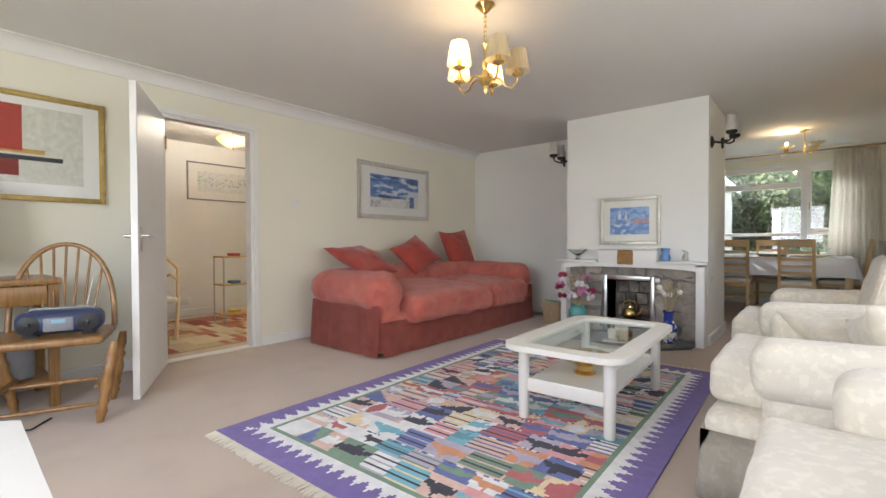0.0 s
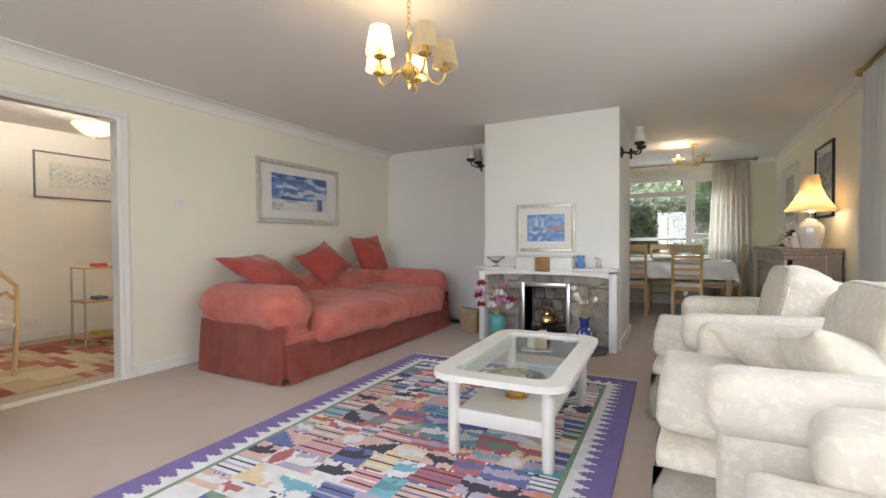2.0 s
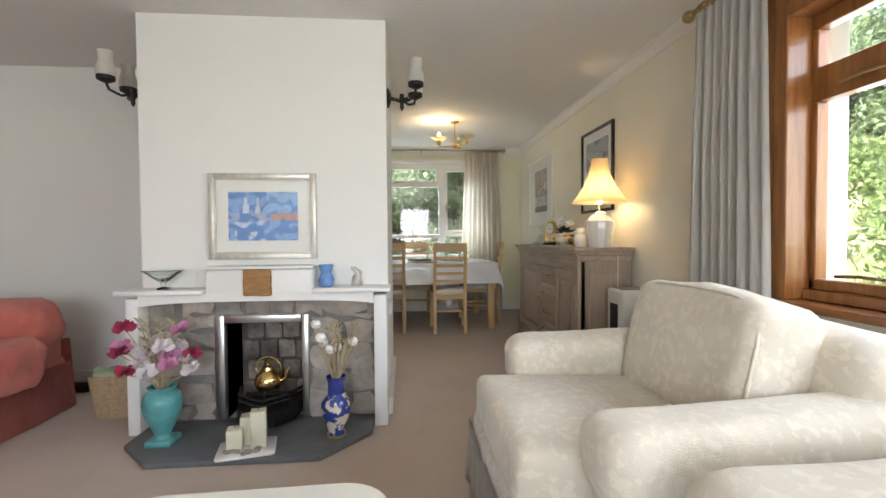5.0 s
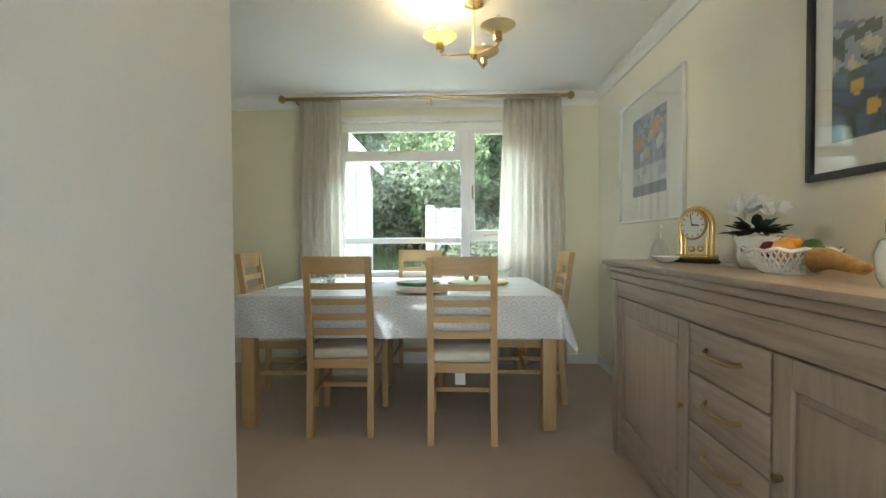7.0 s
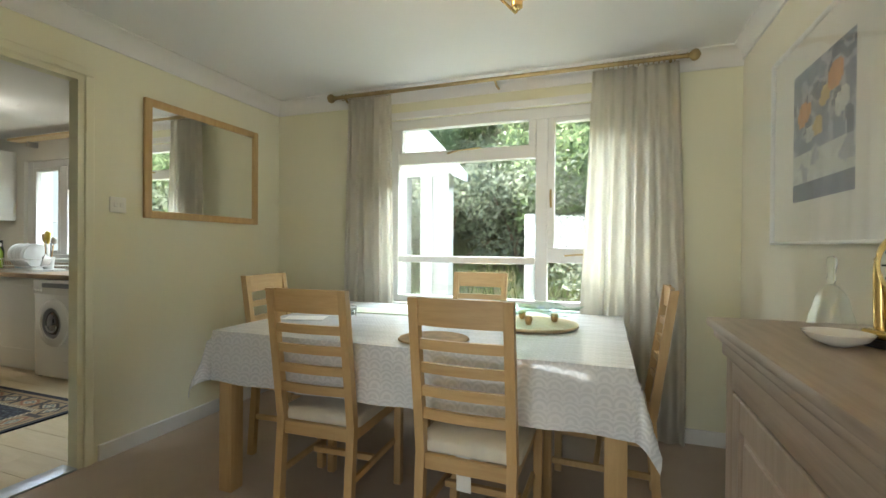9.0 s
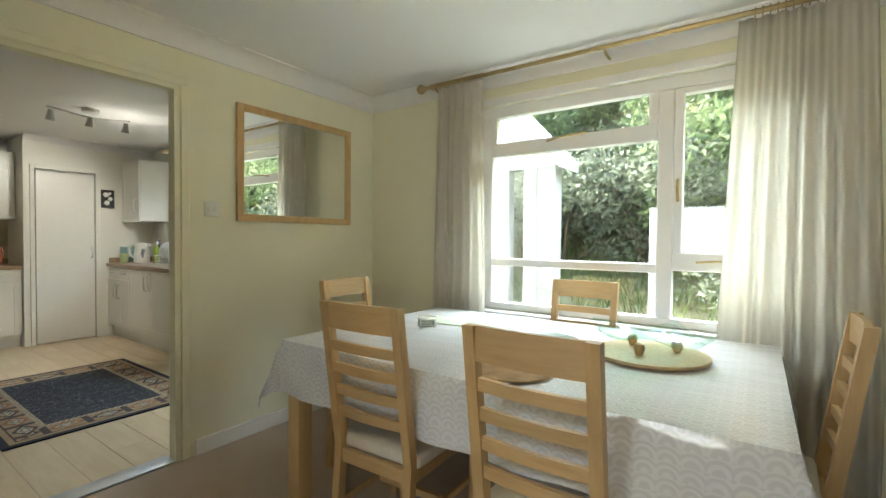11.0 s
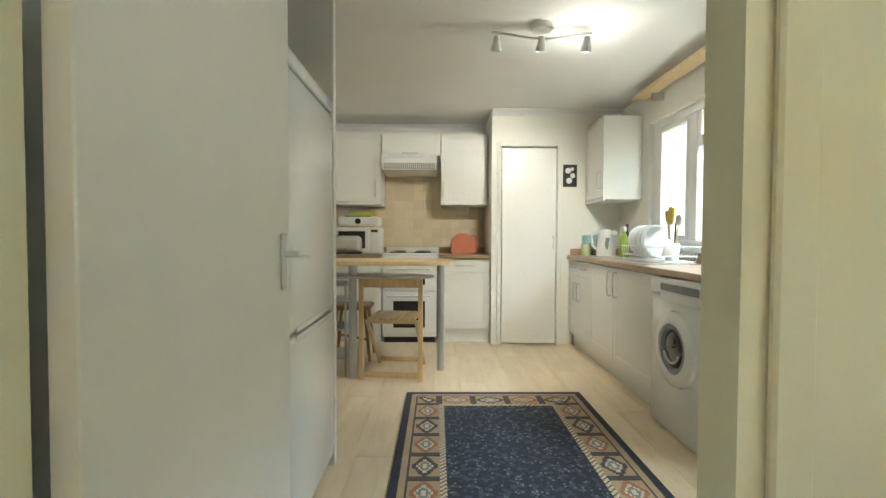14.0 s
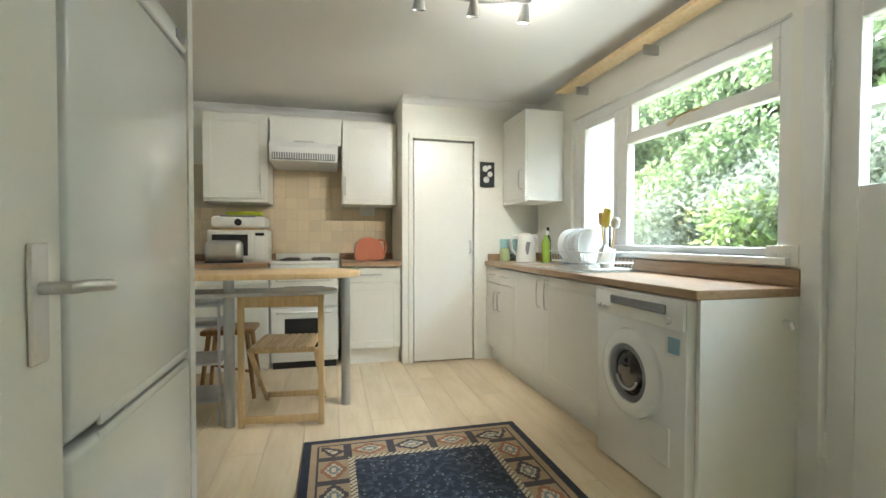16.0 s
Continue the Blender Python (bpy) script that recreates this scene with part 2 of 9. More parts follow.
M["shade"] = shade_cloth("pleated_cream_shade", (0.80, 0.70, 0.50), 0.55)
M["bulb"] = glow("lit_bulb", (1.0, 0.80, 0.48), 9.0)
M["slate"] = plain("grey_slate", (0.13, 0.135, 0.14), 0.55, vary=0.2, scale=8, relief=0.3, fine=35)
M["terracotta"] = plain("salmon_plastic", (0.60, 0.20, 0.11), 0.35, vary=0.05, scale=8, relief=0.02)


def carpet_material():
    m, t, p = nodes_of("beige_carpet")
    v = mapped(t)
    big, mid, fine = noise_node(t, v, 0.8, 4), noise_node(t, v, 5.0, 5), noise_node(t, v, 320, 3)
    c = ramp(t, big, (0.3, (0.49, 0.385, 0.305)), (0.7, (0.55, 0.44, 0.355)))
    c = mix_rgb(t, c, (0.40, 0.305, 0.235), ramp(t, mid, (0.5, (0, 0, 0)), (0.8, (0.4, 0.4, 0.4))))
    c = mix_rgb(t, c, (0.58, 0.47, 0.385), ramp(t, fine, (0.5, (0, 0, 0)), (0.7, (0.5, 0.5, 0.5))))
    t.links.new(c, p.inputs["Base Color"])
    p.inputs["Roughness"].default_value, p.inputs["Sheen Weight"].default_value = 0.95, 0.2
    bump(t, p, fine, 0.5, 0.006)
    return m


M["carpet"] = carpet_material()


def soft_curtain(m):
    """Lets some daylight through a cloth."""
    t = m.node_tree
    p, out = t.nodes["Principled BSDF"], t.nodes["Material Output"]
    tr, mx = t.nodes.new("ShaderNodeBsdfTranslucent"), t.nodes.new("ShaderNodeMixShader")
    tr.inputs[0].default_value = (0.84, 0.80, 0.72, 1)
    mx.inputs[0].default_value = 0.22
    t.links.new(p.outputs[0], mx.inputs[1])
    t.links.new(tr.outputs[0], mx.inputs[2])
    t.links.new(mx.outputs[0], out.inputs[0])


M["white_curtain"] = cloth("white_curtain_cloth", (0.84, 0.83, 0.79), (0.88, 0.87, 0.84), weave=380, blotch=2, sheen=0.2, relief=0.12)
soft_curtain(M["curtain"])
soft_curtain(M["white_curtain"])

# ---- mesh helpers ----


def link(name, bm, material, parent=None, label="", smooth=None):
    me = bpy.data.meshes.new(name)
    bm.normal_update()
    bm.to_mesh(me)
    bm.free()
    for m in material if isinstance(material, (list, tuple)) else [material]:
        me.materials.append(m)
    if smooth:
        me.shade_smooth()
        if smooth < 180:
            me.set_sharp_from_angle(angle=radians(smooth))
    ob = new(name, me)
    ob.parent = parent
    if label:
        ob["label"] = label
    return ob


def part(name, bm, material, parent, label="", smooth=40):
    """One mesh under a thing or a part, in the thing's own axes."""
    return link(name, bm, material, parent, label, smooth)


def thing(name, label, category, m, group="", kind=""):
    ob = new(name)
    ob.empty_display_size = 0.05
    ob.matrix_basis = m
    return tagged(ob, label, category, group, kind)


def single(name, bm, material, label, category, m=None, group="", kind="", smooth=40):
    """A thing that is one mesh."""
    ob = link(name, bm, material, None, "", smooth)
    if m is not None:
        ob.matrix_basis = m
    return tagged(ob, label, category, group, kind)


def struct(name, bm, material, label, category, smooth=30):
    return tagged(link(name, bm, material, None, "", smooth), label, category, "", "structure")


def box(bm, x0, x1, y0, y1, z0, z1, bevel=0.0, seg=2, m=None):
    r = bmesh.ops.create_cube(bm, size=1)
    vs = r["verts"]
    for v in vs:
        v.co = Vector((x0 + (v.co.x + 0.5) * (x1 - x0), y0 + (v.co.y + 0.5) * (y1 - y0), z0 + (v.co.z + 0.5) * (z1 - z0)))
    if bevel:
        es = list({e for v in vs for e in v.link_edges})
        vs = bmesh.ops.bevel(bm, geom=es, offset=bevel, segments=seg, affect="EDGES", profile=0.5)["verts"]
    if m is not None:
        bmesh.ops.transform(bm, matrix=m, verts=list({v for v in vs}))
    return bm


def boxes(*dims, bevel=0.0, seg=2):
    bm = bmesh.new()
    for d in dims:
        box(bm, *d, bevel=bevel, seg=seg)
    return bm


def lathe(profile, seg=24, bm=None, centre=(0, 0, 0), cap=True, m=None):
    """A turned shape from (radius, height) pairs, bottom to top."""
    bm = bm or bmesh.new()
    rings, made = [], []
    for r, z in profile:
        ring = [bm.verts.new((centre[0] + max(r, 1e-4) * math.cos(a), centre[1] + max(r, 1e-4) * math.sin(a), centre[2] + z))
                for a in (2 * math.pi * i / seg for i in range(seg))]
        rings.append(ring)
        made += ring
    for a, b in zip(rings, rings[1:]):
        for i in range(seg):
            bm.faces.new((a[i], a[(i + 1) % seg], b[(i + 1) % seg], b[i]))
    if cap:
        bm.faces.new(rings[0][::-1])
        bm.faces.new(rings[-1])
    if m is not None:
        bmesh.ops.transform(bm, matrix=m, verts=made)
    return bm


def tube(points, r, seg=8, bm=None, r2=None, closed=False):
    """A round bar along points; r may taper to r2."""
    bm = bm or bmesh.new()
    pts = [Vector(p) for p in points]
    n, rings, up = len(pts), [], Vector((0.123, 0.217, 0.968))
    for i, p in enumerate(pts):
        if closed:
            d = pts[(i + 1) % n] - pts[i - 1]
        else:
            d = pts[min(i + 1, n - 1)] - pts[max(i - 1, 0)]
        d.normalize()
        s = d.cross(up)
        if s.length < 0.05:
            s = d.cross(Vector((1, 0, 0)))
        s.normalize()
        u = s.cross(d)
        k = r if r2 is None else r + (r2 - r) * i / max(n - 1, 1)
        rings.append([bm.verts.new(p + (s * math.cos(a) + u * math.sin(a)) * k) for a in (2 * math.pi * j / seg for j in range(seg))])
    for a, b in list(zip(rings, rings[1:])) + ([(rings[-1], rings[0])] if closed else []):
        for j in range(seg):
            bm.faces.new((a[j], a[(j + 1) % seg], b[(j + 1) % seg], b[j]))
    if not closed:
        bm.faces.new(rings[0][::-1])
        bm.faces.new(rings[-1])
    return bm


def arc(c, r, a0, a1, n, plane="xz"):
    out = []
    for i in range(n + 1):
        a = radians(a0 + (a1 - a0) * i / n)
        u, v = r * math.cos(a), r * math.sin(a)
        out.append({"xz": (c[0] + u, c[1], c[2] + v), "yz": (c[0], c[1] + u, c[2] + v), "xy": (c[0] + u, c[1] + v, c[2])}[plane])
    return out


def prism(outline, z0, z1, bm=None, bevel=0.0, m=None):
    """An upright solid over an outline of (x, y)."""
    bm = bm or bmesh.new()
    a = [bm.verts.new((x, y, z0)) for x, y in outline]
    b = [bm.verts.new((x, y, z1)) for x, y in outline]
    n = len(a)
    fs = [bm.faces.new(a[::-1]), bm.faces.new(b)] + [bm.faces.new((a[i], a[(i + 1) % n], b[(i + 1) % n], b[i])) for i in range(n)]
    vs = a + b
    if bevel:
        es = list({e for f in fs[:2] for e in f.edges})
        vs = bmesh.ops.bevel(bm, geom=es, offset=bevel, segments=2, affect="EDGES", profile=0.5)["verts"]
        vs = list({v for v in bm.verts if v.is_valid}) if m is not None else vs
    if m is not None:
        bmesh.ops.transform(bm, matrix=m, verts=list(vs))
    return bm


def soft(sx, sy, sz, r, puff=0.0, amp=0.0, freq=4.0, n=12, seed=0.0, bm=None, m=None, belly=0.0):
    """A stuffed, rounded box with uneven surface, centred at the origin: half sizes sx, sy, sz."""
    bm = bm or bmesh.new()
    made, index = [], {}

    def vert(p):
        key = (round(p[0], 5), round(p[1], 5), round(p[2], 5))
        if key not in index:
            q = Vector((p[0] * sx, p[1] * sy, p[2] * sz))
            inner = Vector((max(-sx + r, min(sx - r, q.x)), max(-sy + r, min(sy - r, q.y)), max(-sz + r, min(sz - r, q.z))))
            d = q - inner
            if d.length > 1e-6:
                q = inner + d.normalized() * r
            u, v = q.x / sx, q.y / sy
            q.z *= 1 + puff * (1 - u * u) * (1 - v * v)
            w = q.z / sz
            q.x *= 1 + belly * (1 - w * w)
            q.y *= 1 + belly * (1 - w * w)
            if amp:
                s = Vector((q.x * freq + seed, q.y * freq - seed, q.z * freq + 2 * seed))
                q += noise.noise_vector(s) * amp + noise.noise_vector(s * 2.7) * amp * 0.4
            index[key] = bm.verts.new(q)
            made.append(index[key])
        return index[key]

    st = [0.55 * math.sin(math.pi / 2 * (2 * i / n - 1)) + 0.45 * (2 * i / n - 1) for i in range(n + 1)]
    for axis in range(3):
        for side in (-1, 1):
            for i in range(n):
                for j in range(n):
                    quad = []
                    for a, b in ((i, j), (i + 1, j), (i + 1, j + 1), (i, j + 1)):
                        p = [0, 0, 0]
                        p[axis], p[(axis + 1) % 3], p[(axis + 2) % 3] = side, st[a], st[b]
                        quad.append(vert(p))
                    bm.faces.new(quad if side > 0 else quad[::-1])
    if m is not None:
        bmesh.ops.transform(bm, matrix=m, verts=made)
    return bm


def wall_x(bm, x0, x1, y0, y1, z0, z1, holes=()):
    """A wall slab along y with openings (y0, y1, z0, z1) cut through."""
    ys = sorted({y0, y1, *[h[0] for h in holes], *[h[1] for h in holes]})
    for a, b in zip(ys, ys[1:]):
        cuts = sorted((h[2], h[3]) for h in holes if h[0] <= a + 1e-6 and h[1] >= b - 1e-6)
        z = z0
        for c, d in cuts:
            if c > z:
                box(bm, x0, x1, a, b, z, c)
            z = d
        if z < z1:
            box(bm, x0, x1, a, b, z, z1)
    return bm


def wall_y(bm, x0, x1, y0, y1, z0, z1, holes=()):
    wall_x(bm, y0, y1, x0, x1, z0, z1, holes)
    for v in bm.verts:
        v.co = Vector((v.co.y, v.co.x, v.co.z))
    bmesh.ops.reverse_faces(bm, faces=bm.faces[:])
    return bm


def cove(bm, p, q, inward, size=0.1, z=2.34):
    """A quarter-round coving from p to q on the wall's face; inward points into the room."""
    p, q, n = Vector((*p, 0)), Vector((*q, 0)), Vector((*inward, 0))
    prof = [(0.0, 0.0), (0.0, -size)] + [(0.012 + (size - 0.012) * (1 - math.cos(a)), -size + (size - 0.008) * math.sin(a)) for a in (radians(90 * i / 6) for i in range(7))] + [(size, 0.0)]
    ends = []
    for c in (p, q):
        ends.append([bm.verts.new(c + n * o + Vector((0, 0, z + h))) for o, h in prof])
    k = len(prof)
    for i in range(k):
        bm.faces.new((ends[0][i], ends[0][(i + 1) % k], ends[1][(i + 1) % k], ends[1][i]))
    bm.faces.new(ends[0])
    bm.faces.new(ends[1][::-1])
    bmesh.ops.recalc_face_normals(bm, faces=bm.faces[:])
    return bm

# ---- structure ----
H = 2.34
XW, XE, YB, YD, YN = -4.0, 1.08, -1.35, 5.68, 8.6

struct("ground", boxes((-60, 60, -60, 60, -0.46, -0.26)), plain("garden_earth", (0.10, 0.11, 0.05), 0.95, vary=0.4, scale=1.5, relief=0.6, fine=20), "rough green garden ground", "ground")
struct("floor_carpet", boxes((-4.0, 1.08, YB, YD, -0.2, 0.0), (-2.3, 1.08, YD, YN, -0.2, 0.0)), M["carpet"], "beige fitted carpet, slightly worn", "floor")
struct("floor_hall", boxes((-6.6, -4.0, 0.2, 5.4, -0.2, -0.004)), M["carpet"], "beige fitted carpet of the hall", "floor")
struct("floor_kitchen", boxes((-7.04, -2.3, 5.3, YN, -0.2, -0.012)), plain("screed", (0.3, 0.28, 0.25), 0.9), "subfloor under pale laminate boards", "floor")
struct("ceiling_main", boxes((-4.1, 1.3, YB - 0.2, YD, H, H + 0.15), (-2.3, 1.3, YD, YN + 0.2, H, H + 0.15)), M["ceiling"], "matt white painted ceiling", "ceiling")
struct("ceiling_kitchen", boxes((-7.04, -4.1, 5.3, YN + 0.2, H, H + 0.15), (-4.1, -2.3, YD, YN + 0.2, H, H + 0.15)), M["ceiling"], "matt white kitchen ceiling", "ceiling")
struct("ceiling_hall", boxes((-6.8, -4.1, 0.0, 5.3, H, H + 0.15)), M["ceiling"], "matt white hall ceiling", "ceiling")

DOOR_A = (1.325, 2.115, 0.0, 2.03)
DOOR_K = (6.262, 7.115, 0.0, 2.05)
WIN_L = (0.1, 3.97, 0.79, 2.09)
WIN_D = (-1.22, 0.56, 0.76, 2.12)
WIN_K = (-5.64, -3.85, 1.02, 2.06)
DOOR_B = (-3.73, -2.86, 0.0, 2.04)
struct("wall_west", wall_x(bmesh.new(), -4.1, XW, YB, YD, 0, H, [DOOR_A]), M["cream"], "cream painted plaster wall", "wall")
struct("wall_east", wall_x(bmesh.new(), XE, XE + 0.28, YB, YN, 0, H, [WIN_L]), M["cream"], "cream painted window wall", "wall")
# the opening in this wall is unseen, added only for the fill lamp
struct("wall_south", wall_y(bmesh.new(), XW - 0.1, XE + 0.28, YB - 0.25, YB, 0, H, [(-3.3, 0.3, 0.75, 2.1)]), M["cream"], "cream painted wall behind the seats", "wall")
struct("wall_partition", boxes((-4.1, -2.30, YD, YD + 0.11, 0, H), (-2.30, -0.71, YD, 5.79, 0, H)), M["offwhite"], "off-white partition wall", "wall")
struct("wall_chimney_breast", wall_y(bmesh.new(), -2.10, -0.71, 4.81, YD, 0, H, [(-1.64, -1.20, 0.02, 0.585)]), M["offwhite"], "off-white chimney breast", "wall")
struct("wall_dining_west", wall_x(bmesh.new(), -2.30, -2.23, 5.79, YN, 0, H, [DOOR_K]), M["yellow"], "pale yellow dining room wall", "wall")
bm = wall_y(bmesh.new(), -2.23, XE, YN, YN + 0.27, 0, H, [WIN_D])
struct("wall_dining_north", bm, M["yellow"], "pale yellow wall round the dining window", "wall")
struct("wall_kitchen_north", wall_y(bmesh.new(), -7.04, -2.23, YN, YN + 0.27, 0, H, [WIN_K, DOOR_B]), M["kitchen_wall"], "cream white kitchen window wall", "wall")
struct("wall_kitchen_west", boxes((-7.04, -6.90, 5.3, YN, 0, H)), M["kitchen_wall"], "cream white kitchen end wall", "wall")
struct("wall_kitchen_south", boxes((-6.90, -4.1, 5.3, 5.42, 0, H)), M["kitchen_wall"], "cream white kitchen side wall", "wall")
struct("wall_fridge_cheek", boxes((-3.91, -3.862, 5.79, 6.29, 0, H)), M["white"], "white cheek panel beside the fridge", "wall")
struct("wall_pantry", boxes((-6.90, -6.24, 7.312, 7.405, 0, H), (-6.90, -6.24, 7.965, YN, 0, H), (-6.90, -6.24, 7.405, 7.965, 1.98, H), (-6.90, -6.3, 7.405, 7.965, 0, 1.98)), M["kitchen_wall"], "cream white boxed-out cupboard wall", "wall")
struct("wall_hall", boxes((-6.6, -6.45, 0.2, 5.3, 0, H), (-6.45, -4.1, 0.1, 0.2, 0, H), (-6.45, -4.1, 5.2, 5.3, 0, H)), M["offwhite"], "off-white hall walls", "wall")
# west face of the living room's far wall beside the alcove is the partition itself

bm = bmesh.new()
cove(bm, (XW, YB), (XW, YD), (1, 0))
struct("trim_coving_living", bm, M["ceiling"], "white plaster coving", "coving")
bm = bmesh.new()
cove(bm, (-2.23, 5.79), (-2.23, YN), (1, 0))
cove(bm, (-2.23, YN), (XE, YN), (0, -1))
cove(bm, (XE, YN), (XE, YB), (-1, 0), 0.07)
struct("trim_coving_dining", bm, M["ceiling"], "white plaster coving of the dining room", "coving")
bm = bmesh.new()
cove(bm, (-6.24, 7.312), (-6.24, YN), (1, 0), 0.06)
cove(bm, (-6.90, 5.42), (-6.90, 7.312), (1, 0), 0.06)
struct("trim_coving_kitchen", bm, M["ceiling"], "narrow white kitchen coving", "coving")

bm = boxes((XW, XW + 0.016, YB, DOOR_A[0] - 0.07, 0, 0.09), (XW, XW + 0.016, DOOR_A[1] + 0.07, YD, 0, 0.09), (XW + 0.016, -2.10, YD - 0.016, YD, 0, 0.09),
           (-2.1, -2.116, 4.83, YD - 0.016, 0, 0.09), (-0.694, -0.71, 4.83, 5.806, 0, 0.09), (-2.23, -0.694, 5.79, 5.806, 0, 0.09),
           (-2.23, -2.214, DOOR_K[1] + 0.07, YN, 0, 0.09), (-2.23, -2.214, 5.806, DOOR_K[0] - 0.07, 0, 0.09), (-2.214, XE, YN - 0.016, YN, 0, 0.09),
           (XE - 0.016, XE, YB, YN - 0.016, 0, 0.09), bevel=0.004, seg=1)
struct("baseboard", bm, M["white"], "white painted skirting board", "skirting")
struct("baseboard_hall", boxes((-6.45, -6.434, 0.2, 5.2, 0, 0.09), bevel=0.004, seg=1), M["white"], "white skirting board in the hall", "skirting")


def casing_x(name, x_face, side, hole, material, label, thick=0.10, depth_w=0.07):
    """Architrave on both faces and a lining for a doorway through a wall along y."""
    y0, y1, z0, z1 = hole
    bm = bmesh.new()
    for f, s in ((x_face, side), (x_face - side * thick, -side)):
        a, b = sorted((f, f + s * 0.014))
        box(bm, a, b, y0 - depth_w, y0, 0, z1, 0.004, 1)
        box(bm, a, b, y1, y1 + depth_w, 0, z1, 0.004, 1)
        box(bm, a, b, y0 - depth_w, y1 + depth_w, z1, z1 + depth_w, 0.004, 1)
    a, b = sorted((x_face, x_face - side * thick))
    box(bm, a, b, y0, y0 + 0.028, 0, z1)
    box(bm, a, b, y1 - 0.028, y1, 0, z1)
    box(bm, a, b, y0 + 0.028, y1 - 0.028, z1 - 0.028, z1)
    struct(name, bm, material, label, "door frame")


casing_x("trim_door_hall", XW, 1, DOOR_A, M["white"], "white painted door casing to the hall", depth_w=0.045)
casing_x("trim_door_kitchen", -2.23, 1, DOOR_K, M["yellow"], "cream painted door casing to the kitchen", thick=0.07, depth_w=0.045)
struct("trim_threshold", boxes((-2.34, -2.225, DOOR_K[0] + 0.028, DOOR_K[1] - 0.028, 0.0, 0.012), bevel=0.004), M["alu"], "metal threshold strip in the kitchen doorway", "threshold")
struct("trim_threshold_hall", boxes((-4.09, -4.0, DOOR_A[0] + 0.028, DOOR_A[1] - 0.028, 0.0, 0.012), bevel=0.004), M["white"], "pale threshold strip in the hall doorway", "threshold")


def door_handle(parent, x, y, z, side, ax="y"):
    """Lever handle on a plate; side is the way it stands out along the leaf's thickness."""
    def place(a, b, c):
        return (x + a, y + b * side, z + c)
    bm = bmesh.new()
    a, b = sorted((y, y + side * 0.008))
    box(bm, x - 0.022, x + 0.022, a, b, z - 0.09, z + 0.075, 0.003, 1)
    h = part("door_handle", bm, M["steel"], parent, "satin chrome lever handle")
    part("lever", tube([place(0, 0.0, 0), place(0, 0.045, 0), place(0.02, 0.055, 0), place(0.11, 0.055, -0.004)], 0.009, 10), M["steel"], h)


def door_leaf(name, label, m, width, height, flip=1, reach=-1):
    """A flush leaf hinged at its own origin, running along +x."""
    d = thing(name, label, "door", m, kind="structure")
    part("leaf", boxes((0.003, width, -0.02, 0.02, 0.008, height), bevel=0.003, seg=1), M["white"], d)
    x = width - 0.06
    for s in (-1, 1):
        bm = boxes((x - 0.02, x + 0.02, *sorted((s * 0.02, s * 0.027)), 0.93, 1.09), bevel=0.003, seg=1)
        h = part("door_handle", bm, M["steel"], d, "satin chrome lever handle")
        part("lever", tube([(x, s * 0.027, 1.03), (x, s * 0.062, 1.03), (x + reach * 0.02, s * 0.07, 1.03), (x + reach * 0.09, s * 0.07, 1.025)], 0.009, 10), M["steel"], h)
    part("latch_plate", boxes((width - 0.002, width + 0.002, -0.011, 0.011, 0.93, 1.08)), M["steel"], d)
    for z in (0.2, height - 0.2):
        part("hinge", tube([(0, 0.026 * flip, z - 0.05), (0, 0.026 * flip, z + 0.05)], 0.007, 8), M["dull_brass"], d)
    return d


ang = math.degrees(math.atan2(0.90 - 1.34, -3.15 + 3.975))
door_leaf("door_1", "white flush door standing open into the living room", pose(-3.975, 1.345, 0, 0, 0, ang), 0.90, 1.99)
door_leaf("door_2", "white flush kitchen door standing open against the fridge side", pose(-2.318, 6.311, 0, 0, 0, 180), 0.79, 2.0, -1, 1)

# windows: each takes bars (x or y range, z range) in the wall's plane


def window_in(name, label, along, plane, bars, panes, material, depth=0.06, parts=(), glass=None):
    w = thing(name, label, "window", pose(0, 0, 0), kind="structure")
    bm = bmesh.new()
    for u0, u1, z0, z1, *d in bars:
        lo, hi = d if d else (plane - depth / 2, plane + depth / 2)
        if along == "x":
            box(bm, u0, u1, lo, hi, z0, z1, 0.005, 1)
        else:
            box(bm, lo, hi, u0, u1, z0, z1, 0.005, 1)
    part("window_frame", bm, material, w)
    for u0, u1, z0, z1 in panes:
        bm = bmesh.new()
        if along == "x":
            box(bm, u0, u1, plane - 0.002, plane + 0.002, z0, z1)
        else:
            box(bm, plane - 0.002, plane + 0.002, u0, u1, z0, z1)
        g = part("pane", bm, glass or M["pane"], w, smooth=None)
        g.visible_shadow = False
    return w


# living room window: brown timber
P = 1.14
bars = [(3.90, 3.97, 0.79, 2.09, P - 0.14, P + 0.04), (0.1, 0.2, 0.79, 2.09, P - 0.14, P + 0.04), (0.2, 3.90, 1.98, 2.09, P - 0.14, P + 0.04), (0.2, 3.90, 0.79, 0.835, P - 0.06, P + 0.04)]
bars += [(y, y + w, 0.835, 1.98) for y, w in ((3.39, 0.065), (1.95, 0.09), (0.85, 0.09))]
panes, sash = [], []
for a, b in ((3.455, 3.90), (2.04, 3.39), (0.94, 1.95), (0.2, 0.85)):
    if b - a < 0.7:
        bars += [(a, b, 1.62, 1.76), (a, a + 0.028, 0.835, 1.62), (b - 0.028, b, 0.835, 1.62), (a, b, 0.835, 0.88), (a, b, 1.92, 1.98), (a, a + 0.028, 1.76, 1.92), (b - 0.028, b, 1.76, 1.92)]
        panes += [(a + 0.028, b - 0.028, 1.76, 1.92), (a + 0.028, b - 0.028, 0.88, 1.62)]
    else:
        panes.append((a, b, 0.835, 1.98))
wl = window_in("window_1", "varnished brown timber window with casement lights", "y", P, bars, panes, M["teak"])
